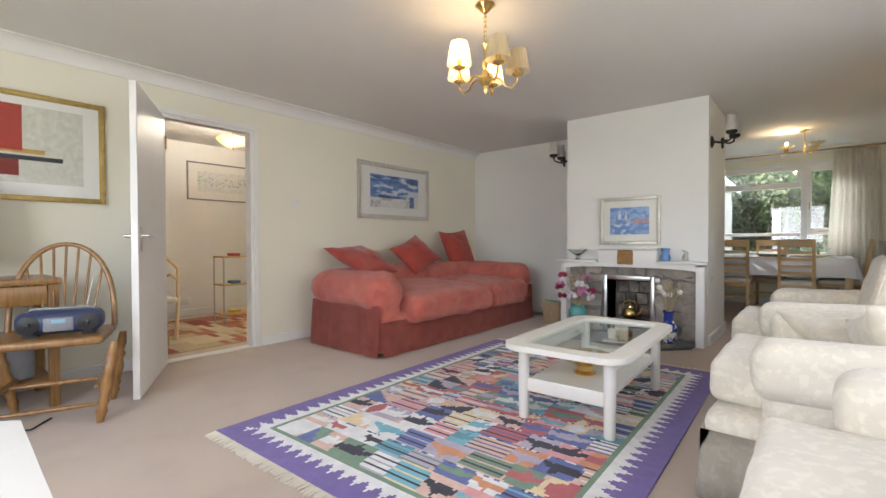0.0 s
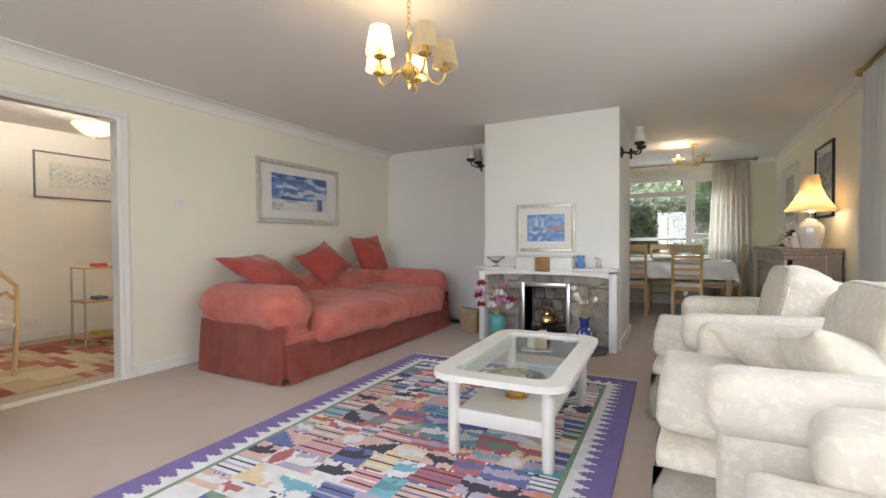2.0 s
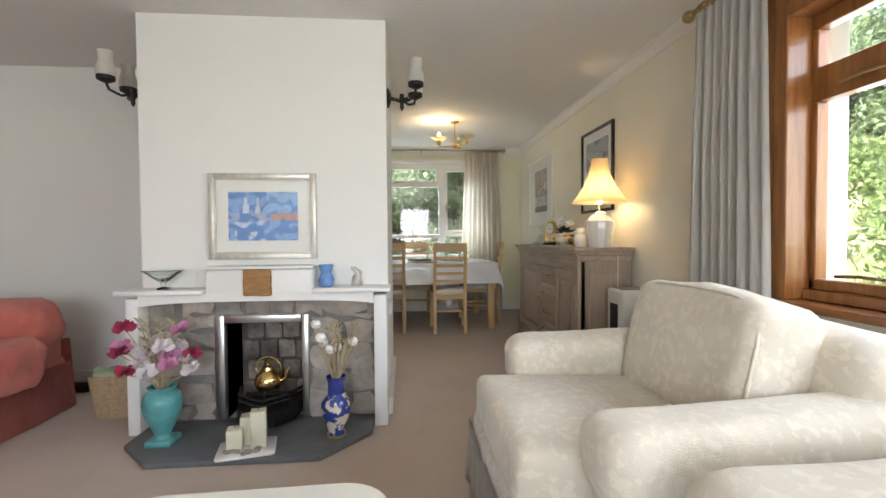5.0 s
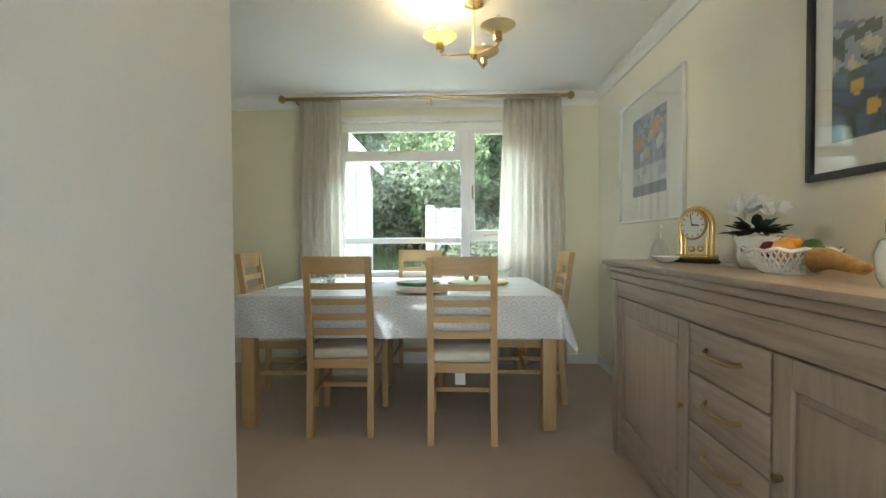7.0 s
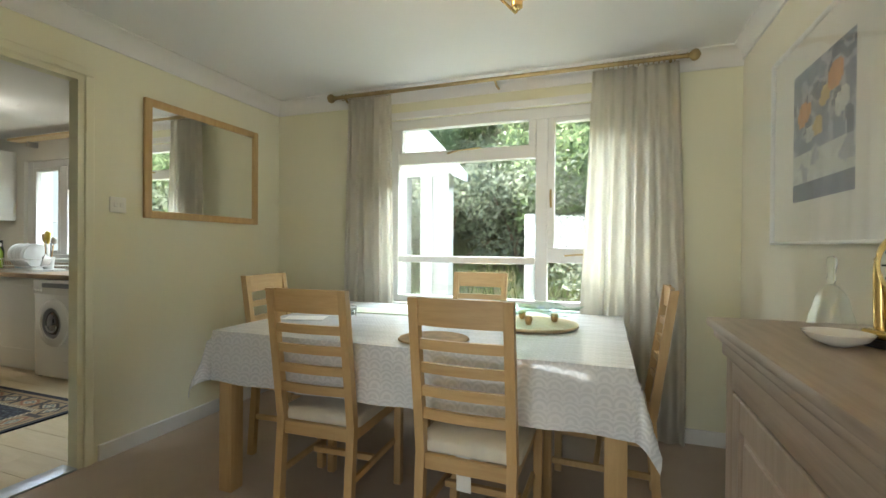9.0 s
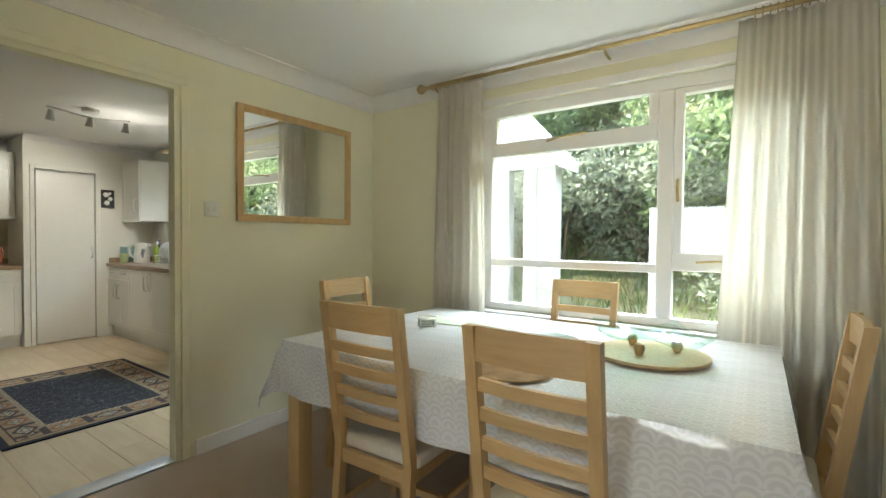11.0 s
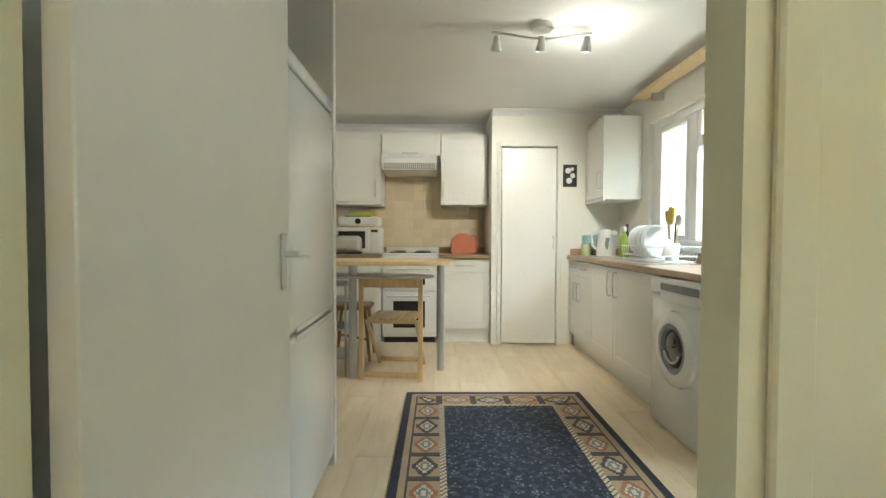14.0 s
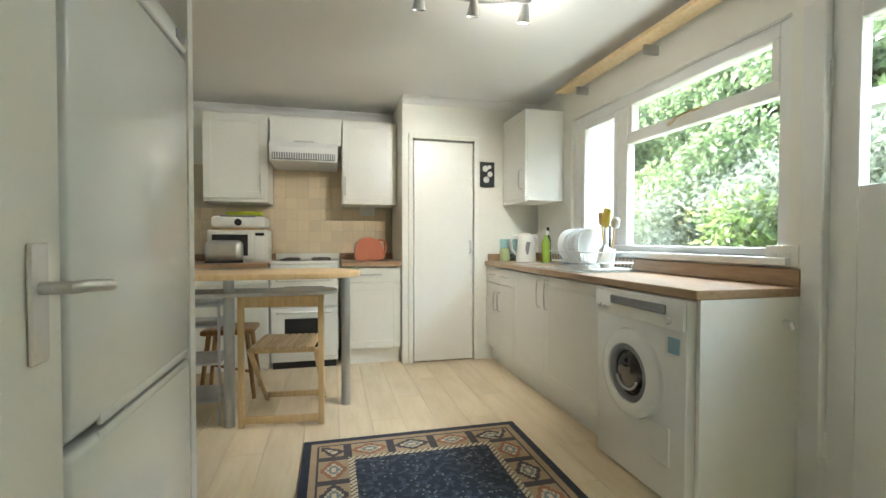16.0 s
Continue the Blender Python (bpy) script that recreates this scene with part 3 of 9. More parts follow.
part("window_board", boxes((0.975, 1.11, 0.04, 4.03, 0.755, 0.79), bevel=0.008), M["teak_h"], wl)
part("architrave", boxes((1.0, 1.08, 3.97, 4.03, 0.79, 2.15), (1.0, 1.08, 0.04, 0.1, 0.79, 2.15), (1.0, 1.08, 0.1, 3.97, 2.09, 2.15), bevel=0.008), M["teak"], wl)
for z in (0.9, 1.66):
    s = part("stay", tube([(1.09, 3.52, z), (1.085, 3.66, z + 0.006), (1.09, 3.76, z)], 0.007, 8), M["dull_brass"], wl)

# dining window: white timber
P = 8.66
bars = [(-1.22, -1.14, 0.80, 2.05), (0.48, 0.56, 0.80, 2.05), (-1.22, 0.56, 2.045, 2.12), (-1.22, 0.56, 0.76, 0.81), (-0.115, -0.035, 0.81, 2.045),
        (-1.14, -0.115, 1.785, 1.875), (-1.14, -0.115, 1.055, 1.105), (-0.035, 0.48, 1.07, 1.17), (-0.035, 0.01, 1.17, 2.045), (0.44, 0.48, 1.17, 2.045), (0.01, 0.44, 2.015, 2.045), (-1.14, -1.11, 1.875, 2.045), (-0.165, -0.115, 1.875, 2.045)]
wd = window_in("window_2", "white painted timber window with top light and casement", "x", P, bars,
               [(-1.11, -0.165, 1.875, 2.045), (-1.14, -0.115, 1.105, 1.785), (-1.14, -0.115, 0.81, 1.055), (0.01, 0.44, 1.17, 2.015), (-0.035, 0.48, 0.81, 1.07)], M["white"])
part("window_sill", boxes((-1.27, 0.61, 8.54, 8.63, 0.725, 0.76), bevel=0.006), M["white"], wd)
part("architrave", boxes((-1.27, -1.22, 8.585, 8.6, 0.76, 2.17), (0.56, 0.61, 8.585, 8.6, 0.76, 2.17), (-1.22, 0.56, 8.585, 8.6, 2.12, 2.17), bevel=0.003, seg=1), M["white"], wd)
part("stay", tube([(-0.75, 8.62, 1.85), (-0.66, 8.60, 1.862), (-0.5, 8.61, 1.872)], 0.007, 8), M["dull_brass"], wd)
part("casement_handle", tube([(-0.012, 8.61, 1.56), (-0.012, 8.60, 1.52), (-0.008, 8.60, 1.44)], 0.008, 8), M["dull_brass"], wd)
part("casement_stay", tube([(0.08, 8.61, 1.12), (0.2, 8.60, 1.13), (0.36, 8.61, 1.12)], 0.006, 8), M["dull_brass"], wd)

# kitchen window
P = 8.665
bars = [(-5.64, -5.54, 1.02, 2.06), (-3.93, -3.85, 1.02, 2.06), (-5.54, -3.93, 1.99, 2.06), (-5.54, -3.93, 1.02, 1.06), (-5.09, -4.98, 1.06, 1.99), (-4.98, -3.93, 1.735, 1.81),
        (-4.98, -4.94, 1.81, 1.99), (-3.97, -3.93, 1.81, 1.99), (-5.54, -5.50, 1.06, 1.99), (-5.13, -5.09, 1.06, 1.99), (-5.50, -5.13, 1.95, 1.99), (-5.50, -5.13, 1.06, 1.10)]
wk = window_in("window_3", "white painted kitchen window over the sink", "x", P, bars, [(-4.94, -3.97, 1.81, 1.99), (-4.98, -3.93, 1.06, 1.735), (-5.50, -5.13, 1.10, 1.95)], M["white"])
part("window_sill", boxes((-5.66, -3.83, 8.56, 8.64, 0.985, 1.02), bevel=0.006), M["white"], wk)
part("stay", tube([(-4.6, 8.63, 1.77), (-4.5, 8.6, 1.785), (-4.42, 8.61, 1.80), (-4.34, 8.62, 1.80)], 0.008, 8), M["dull_brass"], wk)

# back door, part glazed
bd = thing("door_3", "white painted back door with a glazed upper panel", "door", pose(0, 0, 0), kind="structure")
part("door_frame", boxes((-3.79, -3.70, 8.58, 8.68, 0, 2.04), (-2.89, -2.82, 8.58, 8.68, 0, 2.04), (-3.79, -2.82, 8.58, 8.68, 2.04, 2.11), bevel=0.004, seg=1), M["white"], bd)
part("leaf", boxes((-3.70, -3.60, 8.615, 8.66, 0.01, 2.04), (-2.99, -2.89, 8.615, 8.66, 0.01, 2.04), (-3.60, -2.99, 8.615, 8.66, 0.01, 1.30), (-3.60, -2.99, 8.615, 8.66, 1.92, 2.04), bevel=0.003, seg=1), M["white"], bd)
g = part("pane", boxes((-3.60, -2.99, 8.636, 8.64, 1.30, 1.92)), M["pane"], bd)
g.visible_shadow = False
for z in (0.28, 1.75):
    part("hinge", tube([(-3.70, 8.612, z - 0.05), (-3.70, 8.612, z + 0.05)], 0.008, 8), M["white"], bd)
pd = thing("door_4", "cream flush pantry door, closed", "door", pose(0, 0, 0), kind="structure")
part("leaf", boxes((-6.29, -6.235, 7.415, 7.955, 0.015, 1.965), bevel=0.003, seg=1), M["unit"], pd)
part("door_frame", boxes((-6.24, -6.222, 7.365, 7.405, 0, 2.02), (-6.24, -6.222, 7.965, 8.005, 0, 2.02), (-6.24, -6.222, 7.405, 7.965, 1.98, 2.02), bevel=0.003, seg=1), M["kitchen_wall"], pd)
part("door_handle", tube([(-6.235, 7.925, 0.97), (-6.21, 7.925, 0.98), (-6.21, 7.925, 1.08), (-6.235, 7.925, 1.09)], 0.006, 8), M["steel"], pd)

# ---- living room ----


def sofa(m):
    """Long low three-seater in a loose cover; front along +x, length along y."""
    s = thing("sofa", "long red three-seat sofa in a crumpled loose cover, against the wall", "sofa", m)
    bm = soft(0.485, 1.29, 0.165, 0.05, 0, 0.008, 3.0, 20, 1.0, m=pose(0.0, 0, 0.185))
    part("base", bm, M["red_cloth"], s, smooth=180)
    part("backrest", soft(0.17, 1.22, 0.27, 0.12, 0.05, 0.02, 3.0, 16, 2.0, m=pose(-0.40, 0, 0.45, 0, -6, 0)), M["red_cloth"], s, smooth=180)
    for y, sd in ((-1.15, 3.0), (1.15, 5.0)):
        bm = soft(0.53, 0.195, 0.185, 0.175, 0.0, 0.022, 6.0, 28, sd, m=pose(-0.02, y, 0.535))
        soft(0.475, 0.13, 0.24, 0.05, 0.0, 0.008, 4.0, 14, sd + 1, bm=bm, m=pose(-0.01, y * 1.005, 0.255))
        part("armrest", bm, M["red_cloth"], s, smooth=180)
    for y, half, sd in ((-0.36, 0.62, 7.0), (0.62, 0.37, 8.0)):
        part("seat_cushion", soft(0.45, half, 0.125, 0.075, 0.30, 0.026, 5.5, 34, sd, m=pose(0.16, y, 0.405, 0, 3, 0)), M["red_cloth"], s, smooth=180)
    # pleated skirt hanging to the floor along the front and the end
    for x0, y0, x1, y1, zt in ((0.50, -1.3, 0.50, 1.3, 0.30), (-0.48, -1.318, 0.485, -1.318, 0.44), (-0.48, 1.318, 0.485, 1.318, 0.44)):
        bm, n = bmesh.new(), 70
        rows = []
        for k in range(5):
            row = []
            for i in range(n + 1):
                u = i / n
                fold = 0.012 * (k / 4) * noise.noise((u * 13, k * 0.4, zt * 9)) + 0.005 * (k / 4) * math.sin(u * 37) + 0.035 * (k / 4) - 0.012
                dx, dy = (1, 0) if x0 == x1 else (0, -1 if y0 < 0 else 1)
                row.append(bm.verts.new((x0 + (x1 - x0) * u + dx * fold, y0 + (y1 - y0) * u + dy * fold, zt - (zt - 0.01) * k / 4)))
            rows.append(row)
        for a, b in zip(rows, rows[1:]):
            for i in range(n):
                bm.faces.new((a[i], a[i + 1], b[i + 1], b[i]))
        bmesh.ops.solidify(bm, geom=bm.faces[:], thickness=0.006)
        part("skirt", bm, M["red_cloth"], s, smooth=180)
    return s


sofa(pose(-3.23, 3.86, 0))


def scatter_pillow(m, w, h, material, label, seed, thick=0.075):
    """A stuffed square with a knife edge, drawn-out corners and soft dents."""
    bm, n = bmesh.new(), 22
    faces = {}
    for side in (1, -1):
        for i in range(n + 1):
            for j in range(n + 1):
                if side < 0 and (i in (0, n) or j in (0, n)):
                    faces[side, i, j] = faces[1, i, j]
                    continue
                u, v = 2 * i / n - 1, 2 * j / n - 1
                x, y = u * w / 2 * (1 - 0.13 * (1 - v * v)), v * h / 2 * (1 - 0.13 * (1 - u * u))
                q = ((1 - u * u) * (1 - v * v)) ** 0.55
                d = noise.noise((x * 7 + seed, y * 7 - seed, side * 2.0)) * 0.022 + noise.noise((x * 17 + seed, y * 17, side * 3.0)) * 0.008
                bend = 0.03 * noise.noise((x * 3 + seed, y * 3, 5.0))
                faces[side, i, j] = bm.verts.new((x, y, side * (thick * 1.45 * q + d * q ** 0.6) + bend))
    for side in (1, -1):
        for i in range(n):
            for j in range(n):
                quad = [faces[side, i, j], faces[side, i + 1, j], faces[side, i + 1, j + 1], faces[side, i, j + 1]]
                bm.faces.new(quad if side > 0 else quad[::-1])
    return single("scatter_cushion", bm, material, label, "cushion", m, "scatter cushions", smooth=180)


scatter_pillow(pose(-3.52, 3.02, 0.80, 0, 24, 8), 0.60, 0.58, M["red_pillow"], "red scatter cushion lying on the sofa back", 11)
scatter_pillow(pose(-3.56, 3.86, 0.84, 28, 42, 20), 0.46, 0.50, M["red_pillow"], "red scatter cushion leaning askew on the sofa", 12)
scatter_pillow(pose(-3.66, 4.78, 0.91, 8, 66, 0), 0.50, 0.50, M["red_pillow"], "red scatter cushion standing on the sofa back", 13)


def armchair(m, label):
    """Deep armchair in an ivory loose cover; front along -x."""
    a = thing("armchair", label, "armchair", m, "armchairs along the window")
    part("base", soft(0.50, 0.45, 0.15, 0.05, 0, 0.012, 3.0, 16, 21, m=pose(0.17, 0, 0.20)), M["ivory_cloth"], a, smooth=180)
    part("seat_cushion", soft(0.385, 0.345, 0.09, 0.045, 0.22, 0.010, 4.0, 18, 22, m=pose(0.055, 0, 0.42, 0, 3, 0)), M["ivory_cloth"], a, smooth=180)
    part("piping", tube([(-0.30, y, 0.46 + 0.012 * math.cos(y * 4)) for y in [-0.3 + 0.05 * i for i in range(13)]], 0.006, 6), M["ivory_cloth"], a)
    part("backrest", soft(0.14, 0.46, 0.30, 0.10, 0.02, 0.012, 3.0, 14, 23, m=pose(0.60, 0, 0.50, 0, 8, 0)), M["ivory_cloth"], a, smooth=180)
    bm = soft(0.115, 0.33, 0.215, 0.06, 0.10, 0.013, 4.0, 18, 24, m=pose(0.40, 0, 0.665, 0, 13, 0))
    for x in (-0.092, 0.092):
        loop = [pose(0.40, 0, 0.665, 0, 13, 0) @ Vector((x, py, pz)) for px, py, pz in [(0, 0.318 * math.copysign(abs(math.cos(q)) ** 0.45, math.cos(q)), 0.214 * math.copysign(abs(math.sin(q)) ** 0.45, math.sin(q))) for q in [2 * math.pi * i / 48 for i in range(48)]]]
        part("piping", tube([tuple(v) for v in loop], 0.0055, 6, closed=True), M["ivory_cloth"], a, smooth=180)
    part("back_cushion", bm, M["ivory_cloth"], a, smooth=180)
    for y, sd in ((-0.435, 25), (0.435, 26)):
        bm = soft(0.43, 0.115, 0.105, 0.072, 0.06, 0.009, 4.0, 18, sd, m=pose(0.25, y, 0.545, 0, -1.5, 0))
        soft(0.42, 0.095, 0.20, 0.05, 0.0, 0.01, 4.0, 10, sd + 3, bm=bm, m=pose(0.27, y, 0.30))
        part("armrest", bm, M["ivory_cloth"], a, smooth=180)
    bm, n, loop = bmesh.new(), 90, []
    pts = [(0.66, -0.475), (-0.335, -0.475), (-0.335, 0.475), (0.66, 0.475)]
    rows = []
    for k in range(4):
        row = []
        for (xa, ya), (xb, yb) in zip(pts, pts[1:]):
            for i in range(30):
                u = i / 30
                x, y = xa + (xb - xa) * u, ya + (yb - ya) * u
                f = (0.010 * math.sin(u * 47) + 0.012) * k / 3
                nx, ny = (0, -1) if ya == yb and ya < 0 else ((0, 1) if ya == yb else (-1, 0))
                row.append(bm.verts.new((x + nx * f, y + ny * f, 0.285 - 0.255 * k / 3)))
        rows.append(row)
    for p, q in zip(rows, rows[1:]):
        for i in range(len(p) - 1):
            bm.faces.new((p[i], p[i + 1], q[i + 1], q[i]))
    bmesh.ops.solidify(bm, geom=bm.faces[:], thickness=0.005)
    part("skirt", bm, M["ivory_cloth"], a, smooth=180)
    for x, y in ((-0.26, -0.4), (-0.26, 0.4), (0.6, -0.4), (0.6, 0.4)):
        part("castor", lathe([(0.012, 0.0), (0.022, 0.006), (0.022, 0.034), (0.012, 0.05), (0.012, 0.08)], 12, centre=(x, y, 0)), M["dull_brass"], a)
    return a


armchair(pose(0.0, 3.56, 0), "ivory damask armchair with a plump back cushion by the window")
armchair(pose(0.07, 2.38, 0), "ivory damask armchair with two scatter cushions")
armchair(pose(0.28, 1.16, 0), "ivory damask armchair with a crumpled seat cover")
scatter_pillow(pose(0.20, 2.47, 0.555, 8, 24, 30), 0.46, 0.42, M["ivory_pillow"], "ivory damask scatter cushion on an armchair", 31, 0.055)
scatter_pillow(pose(0.30, 2.18, 0.60, -20, 44, -10), 0.36, 0.38, M["ivory_pillow"], "crumpled beige scatter cushion on an armchair", 32)
scatter_pillow(pose(0.60, 0.98, 0.66, -10, 55, 0), 0.46, 0.46, M["ivory_pillow"], "grey-beige scatter cushion on an armchair", 33)


def rounded(w, d, r, n=8, bulge=0.0):
    """Outline of a rounded, slightly bowed rectangle, centred."""
    out = []
    for cx, cy, a0 in ((w / 2 - r, d / 2 - r, 0), (-w / 2 + r, d / 2 - r, 90), (-w / 2 + r, -d / 2 + r, 180), (w / 2 - r, -d / 2 + r, 270)):
        for i in range(n + 1):
            a = radians(a0 + 90 * i / n)
            x, y = cx + r * math.cos(a), cy + r * math.sin(a)
            out.append((x * (1 + bulge * (1 - (2 * y / d) ** 2)), y * (1 + bulge * 0.6 * (1 - (2 * x / w) ** 2))))
    return out


def ring_prism(outer, inner, z0, z1):
    bm = bmesh.new()
    lay = [[bm.verts.new((x, y, z)) for x, y in o] for o, z in ((outer, z0), (outer, z1), (inner, z1), (inner, z0))]
    n = len(outer)
    for a, b in zip(lay, lay[1:] + lay[:1]):
        for i in range(n):
            bm.faces.new((a[i], a[(i + 1) % n], b[(i + 1) % n], b[i]))
    bmesh.ops.recalc_face_normals(bm, faces=bm.faces[:])
    return bm


M["table_paint"] = plain("white_painted_table", (0.78, 0.75, 0.68), 0.35, vary=0.03, scale=10, relief=0.04)


def coffee_table(m):
    t = thing("coffee_table", "white painted coffee table with a glass top and lower shelf", "coffee table", m)
    part("tabletop", ring_prism(rounded(0.66, 1.18, 0.11, 8, 0.03), rounded(0.47, 0.98, 0.06, 8, 0.02), 0.40, 0.43), M["table_paint"], t)
    g = part("glass", prism(rounded(0.485, 0.995, 0.06, 8, 0.02), 0.412, 0.420), M["table_glass"], t)
    for x in (-0.235, 0.235):
        for y in (-0.475, 0.475):
            bm = lathe([(0.024, 0.0), (0.028, 0.02), (0.030, 0.2), (0.030, 0.40)], 16, centre=(x, y, 0))
            part("leg", bm, M["table_paint"], t)
    part("shelf", prism(rounded(0.46, 0.93, 0.05, 6), 0.195, 0.213), M["table_paint"], t)
    for y in (-0.475, 0.475):
        part("apron", boxes((-0.21, 0.21, y - 0.012, y + 0.012, 0.16, 0.235), bevel=0.006), M["table_paint"], t)
    for x in (-0.235, 0.235):
        part("side_apron", boxes((x - 0.01, x + 0.01, -0.45, 0.45, 0.33, 0.40), bevel=0.005), M["table_paint"], t)
    return t


coffee_table(pose(-0.965, 2.69, 0, 0, 0, 2))
bm = lathe([(0.060, 0.0), (0.065, 0.008), (0.045, 0.02), (0.05, 0.05), (0.10, 0.07), (0.150, 0.098), (0.165, 0.105), (0.160, 0.112), (0.145, 0.104), (0.09, 0.076), (0.001, 0.066)], 40)
single("brass_bowl", bm, M["brass"], "footed brass bowl on the coffee table shelf", "bowl", pose(-0.975, 2.55, 0.213), smooth=50)
M["shell"] = plain("grey_beige_shell", (0.50, 0.45, 0.36), 0.5, vary=0.3, scale=40, relief=0.2, piece=0.2)
rng = random.Random(17)
for k in range(13):
    a, r = 2.4 * k, 0.026 * math.sqrt(k)
    bm = lathe([(0.004, -0.03), (0.013, -0.022), (0.017, -0.006), (0.013, 0.012), (0.006, 0.026), (0.001, 0.034)], 12)
    single("shell", bm, M["shell"], "grey-beige shell lying in the brass bowl", "shell", pose(-0.975 + r * math.cos(a), 2.55 + r * math.sin(a), 0.213 + 0.085 + 0.25 * r + 0.004 * (k % 3), rng.uniform(60, 110), 0, rng.uniform(0, 360)), "shells in the brass bowl", smooth=60)

# ---- kilim ----


def colours(name, *cols):
    return [cloth(f"{name}_{'abcdefghijklmnop'[i]}", c, shade(c, 1.12), weave=200, blotch=14, sheen=0.1, relief=0.3) for i, c in enumerate(cols)]


def kilim(m, w, d):
    """Flat-woven rug: every woven field is a group of cells in its own yarn colour."""
    yarn = colours("kilim_yarn", (0.20, 0.15, 0.39), (0.82, 0.82, 0.82), (0.52, 0.15, 0.16), (0.75, 0.37, 0.39), (0.14, 0.18, 0.42), (0.14, 0.34, 0.42), (0.21, 0.32, 0.23), (0.82, 0.68, 0.43), (0.73, 0.52, 0.45), (0.68, 0.32, 0.18), (0.05, 0.05, 0.07), (0.50, 0.45, 0.55), (0.21, 0.50, 0.60))
    rng = random.Random(5)
    nx, ny = 150, 220
    cw, cd = w / nx, d / ny
    grid = [[1] * ny for _ in range(nx)]
    b1, b2, b3 = 9, 15, 17
    for i in range(nx):
        for j in range(ny):
            e = min(i, nx - 1 - i, j, ny - 1 - j)
            run = j if min(i, nx - 1 - i) <= min(j, ny - 1 - j) else i
            tooth = abs((run % 6) - 3) * 1.6
            if e < b1 - 2 + tooth:
                grid[i][j] = 0
            elif e < b2:
                grid[i][j] = 1
            elif e < b3:
                grid[i][j] = 6
            else:
                grid[i][j] = 8
    # motif cells: bands across the width, each cut into fields with birds, steps and stripes
    j, ids = b3, [1, 2, 3, 4, 5, 6, 7, 8, 9, 11, 12, 1, 8, 7, 1, 4, 11]
    while j < ny - b3:
        hgt = rng.choice((9, 11, 13))
        i = b3
        while i < nx - b3:
            wid = rng.choice((9, 12, 14, 17))
            bg, fg = rng.sample(ids, 2)
            if rng.random() < 0.16:
                fg = 10
            kind = rng.choice(("bird", "stripe", "step", "bird", "bird", "stripe", "tri"))
            hand = rng.choice((-1, 1))
            slope = rng.choice((-0.35, 0.0, 0.35))
            for a in range(wid):
                for b in range(hgt):
                    x, y = i + a + int(slope * (b - hgt / 2)), j + b
                    if not (b3 <= x < nx - b3 and b3 <= y < ny - b3):
                        continue
                    u, v = (a + 0.5) / wid * 2 - 1, (b + 0.5) / hgt * 2 - 1
                    u *= hand
                    c = bg
                    if kind == "stripe":
                        c = fg if (b // 1) % 3 == 0 else bg
                        if (b // 1) % 6 == 3:
                            c = 10 if fg != 10 else 1
                    elif kind == "step":
                        c = fg if abs(u) < 0.25 + 0.25 * int(2.9 * (1 - abs(v))) else bg
                    elif kind == "tri":
                        c = fg if v < u * 0.9 + 0.12 * ((a % 3) - 1) else bg
                    else:
                        body = abs(v) < 0.36 * (1 - abs(u + 0.15) ** 2) + 0.05
                        tail = u < -0.45 and abs(v) < 0.7 * (-u - 0.3) and (b + a) % 3
                        wing = abs(u - 0.1) < 0.28 and 0 < v * hand < 0.85 - abs(u - 0.1) * 2 + 0.15 * (a % 2)
                        head = 0.5 < u < 0.95 and 0.05 < v < 0.45
                        c = fg if body or tail or wing or head else bg
                    grid[x][y] = c
            i += wid
        if rng.random() < 0.6:
            for x in range(b3, nx - b3):
                grid[x][min(j + hgt - 1, ny - b3 - 1)] = rng.choice((10, 4, 1)) if (x // 7) % 2 else grid[x][min(j + hgt - 1, ny - b3 - 1)]
        j += hgt
    bm = bmesh.new()
    vs = [[bm.verts.new((-w / 2 + i * cw, -d / 2 + k * cd, 0.009 + 0.0015 * noise.noise((i * 0.08, k * 0.08, 0)))) for k in range(ny + 1)] for i in range(nx + 1)]
    for i in range(nx):
        for k in range(ny):
            f = bm.faces.new((vs[i][k], vs[i + 1][k], vs[i + 1][k + 1], vs[i][k + 1]))
            f.material_index = grid[i][k]
    rim = [e for e in bm.edges if e.is_boundary]
    ext = bmesh.ops.extrude_edge_only(bm, edges=rim)["geom"]
    for v in ext:
        if isinstance(v, bmesh.types.BMVert):
            v.co.z = 0.001
    rug = thing("kilim_rug", "many-coloured kilim rug with a violet border, on the carpet", "rug", m)
    part("woven_field", bm, yarn, rug, smooth=None)
    for s in (-1, 1):
        bm = bmesh.new()
        for i in range(150):
            x = -w / 2 + (i + 0.5) * w / 150
            k = rng.uniform(-0.012, 0.012)
            tube([(x, s * d / 2, 0.006), (x + k * 0.5, s * (d / 2 + 0.03), 0.006), (x + k, s * (d / 2 + rng.uniform(0.045, 0.065)), 0.004)], 0.004, 5, bm)
        part("fringe", bm, M["seat_cloth"], rug, "cream knotted fringe")
    return rug


kilim(pose(-1.40, 2.43, 0.0, 0, 0, 1.2), 1.92, 2.76)

# ---- fireplace ----
fs = thing("fireplace_surround", "white painted fireplace surround with a stepped mantelshelf", "fireplace", pose(0, 0, 0))
YF = 4.66
part("post", boxes((-2.11, -2.045, YF, 4.808, 0, 0.745), bevel=0.006), M["white"], fs)
part("post", boxes((-0.785, -0.712, YF, 4.808, 0, 0.745), bevel=0.006), M["white"], fs)
bm = bmesh.new()
n = 20
top, low = [], []
for i in range(n + 1):
    x = -2.045 + 1.26 * i / n
    low.append((x, 0.70 + 0.022 * (1 - (2 * i / n - 1) ** 4)))
fr = []
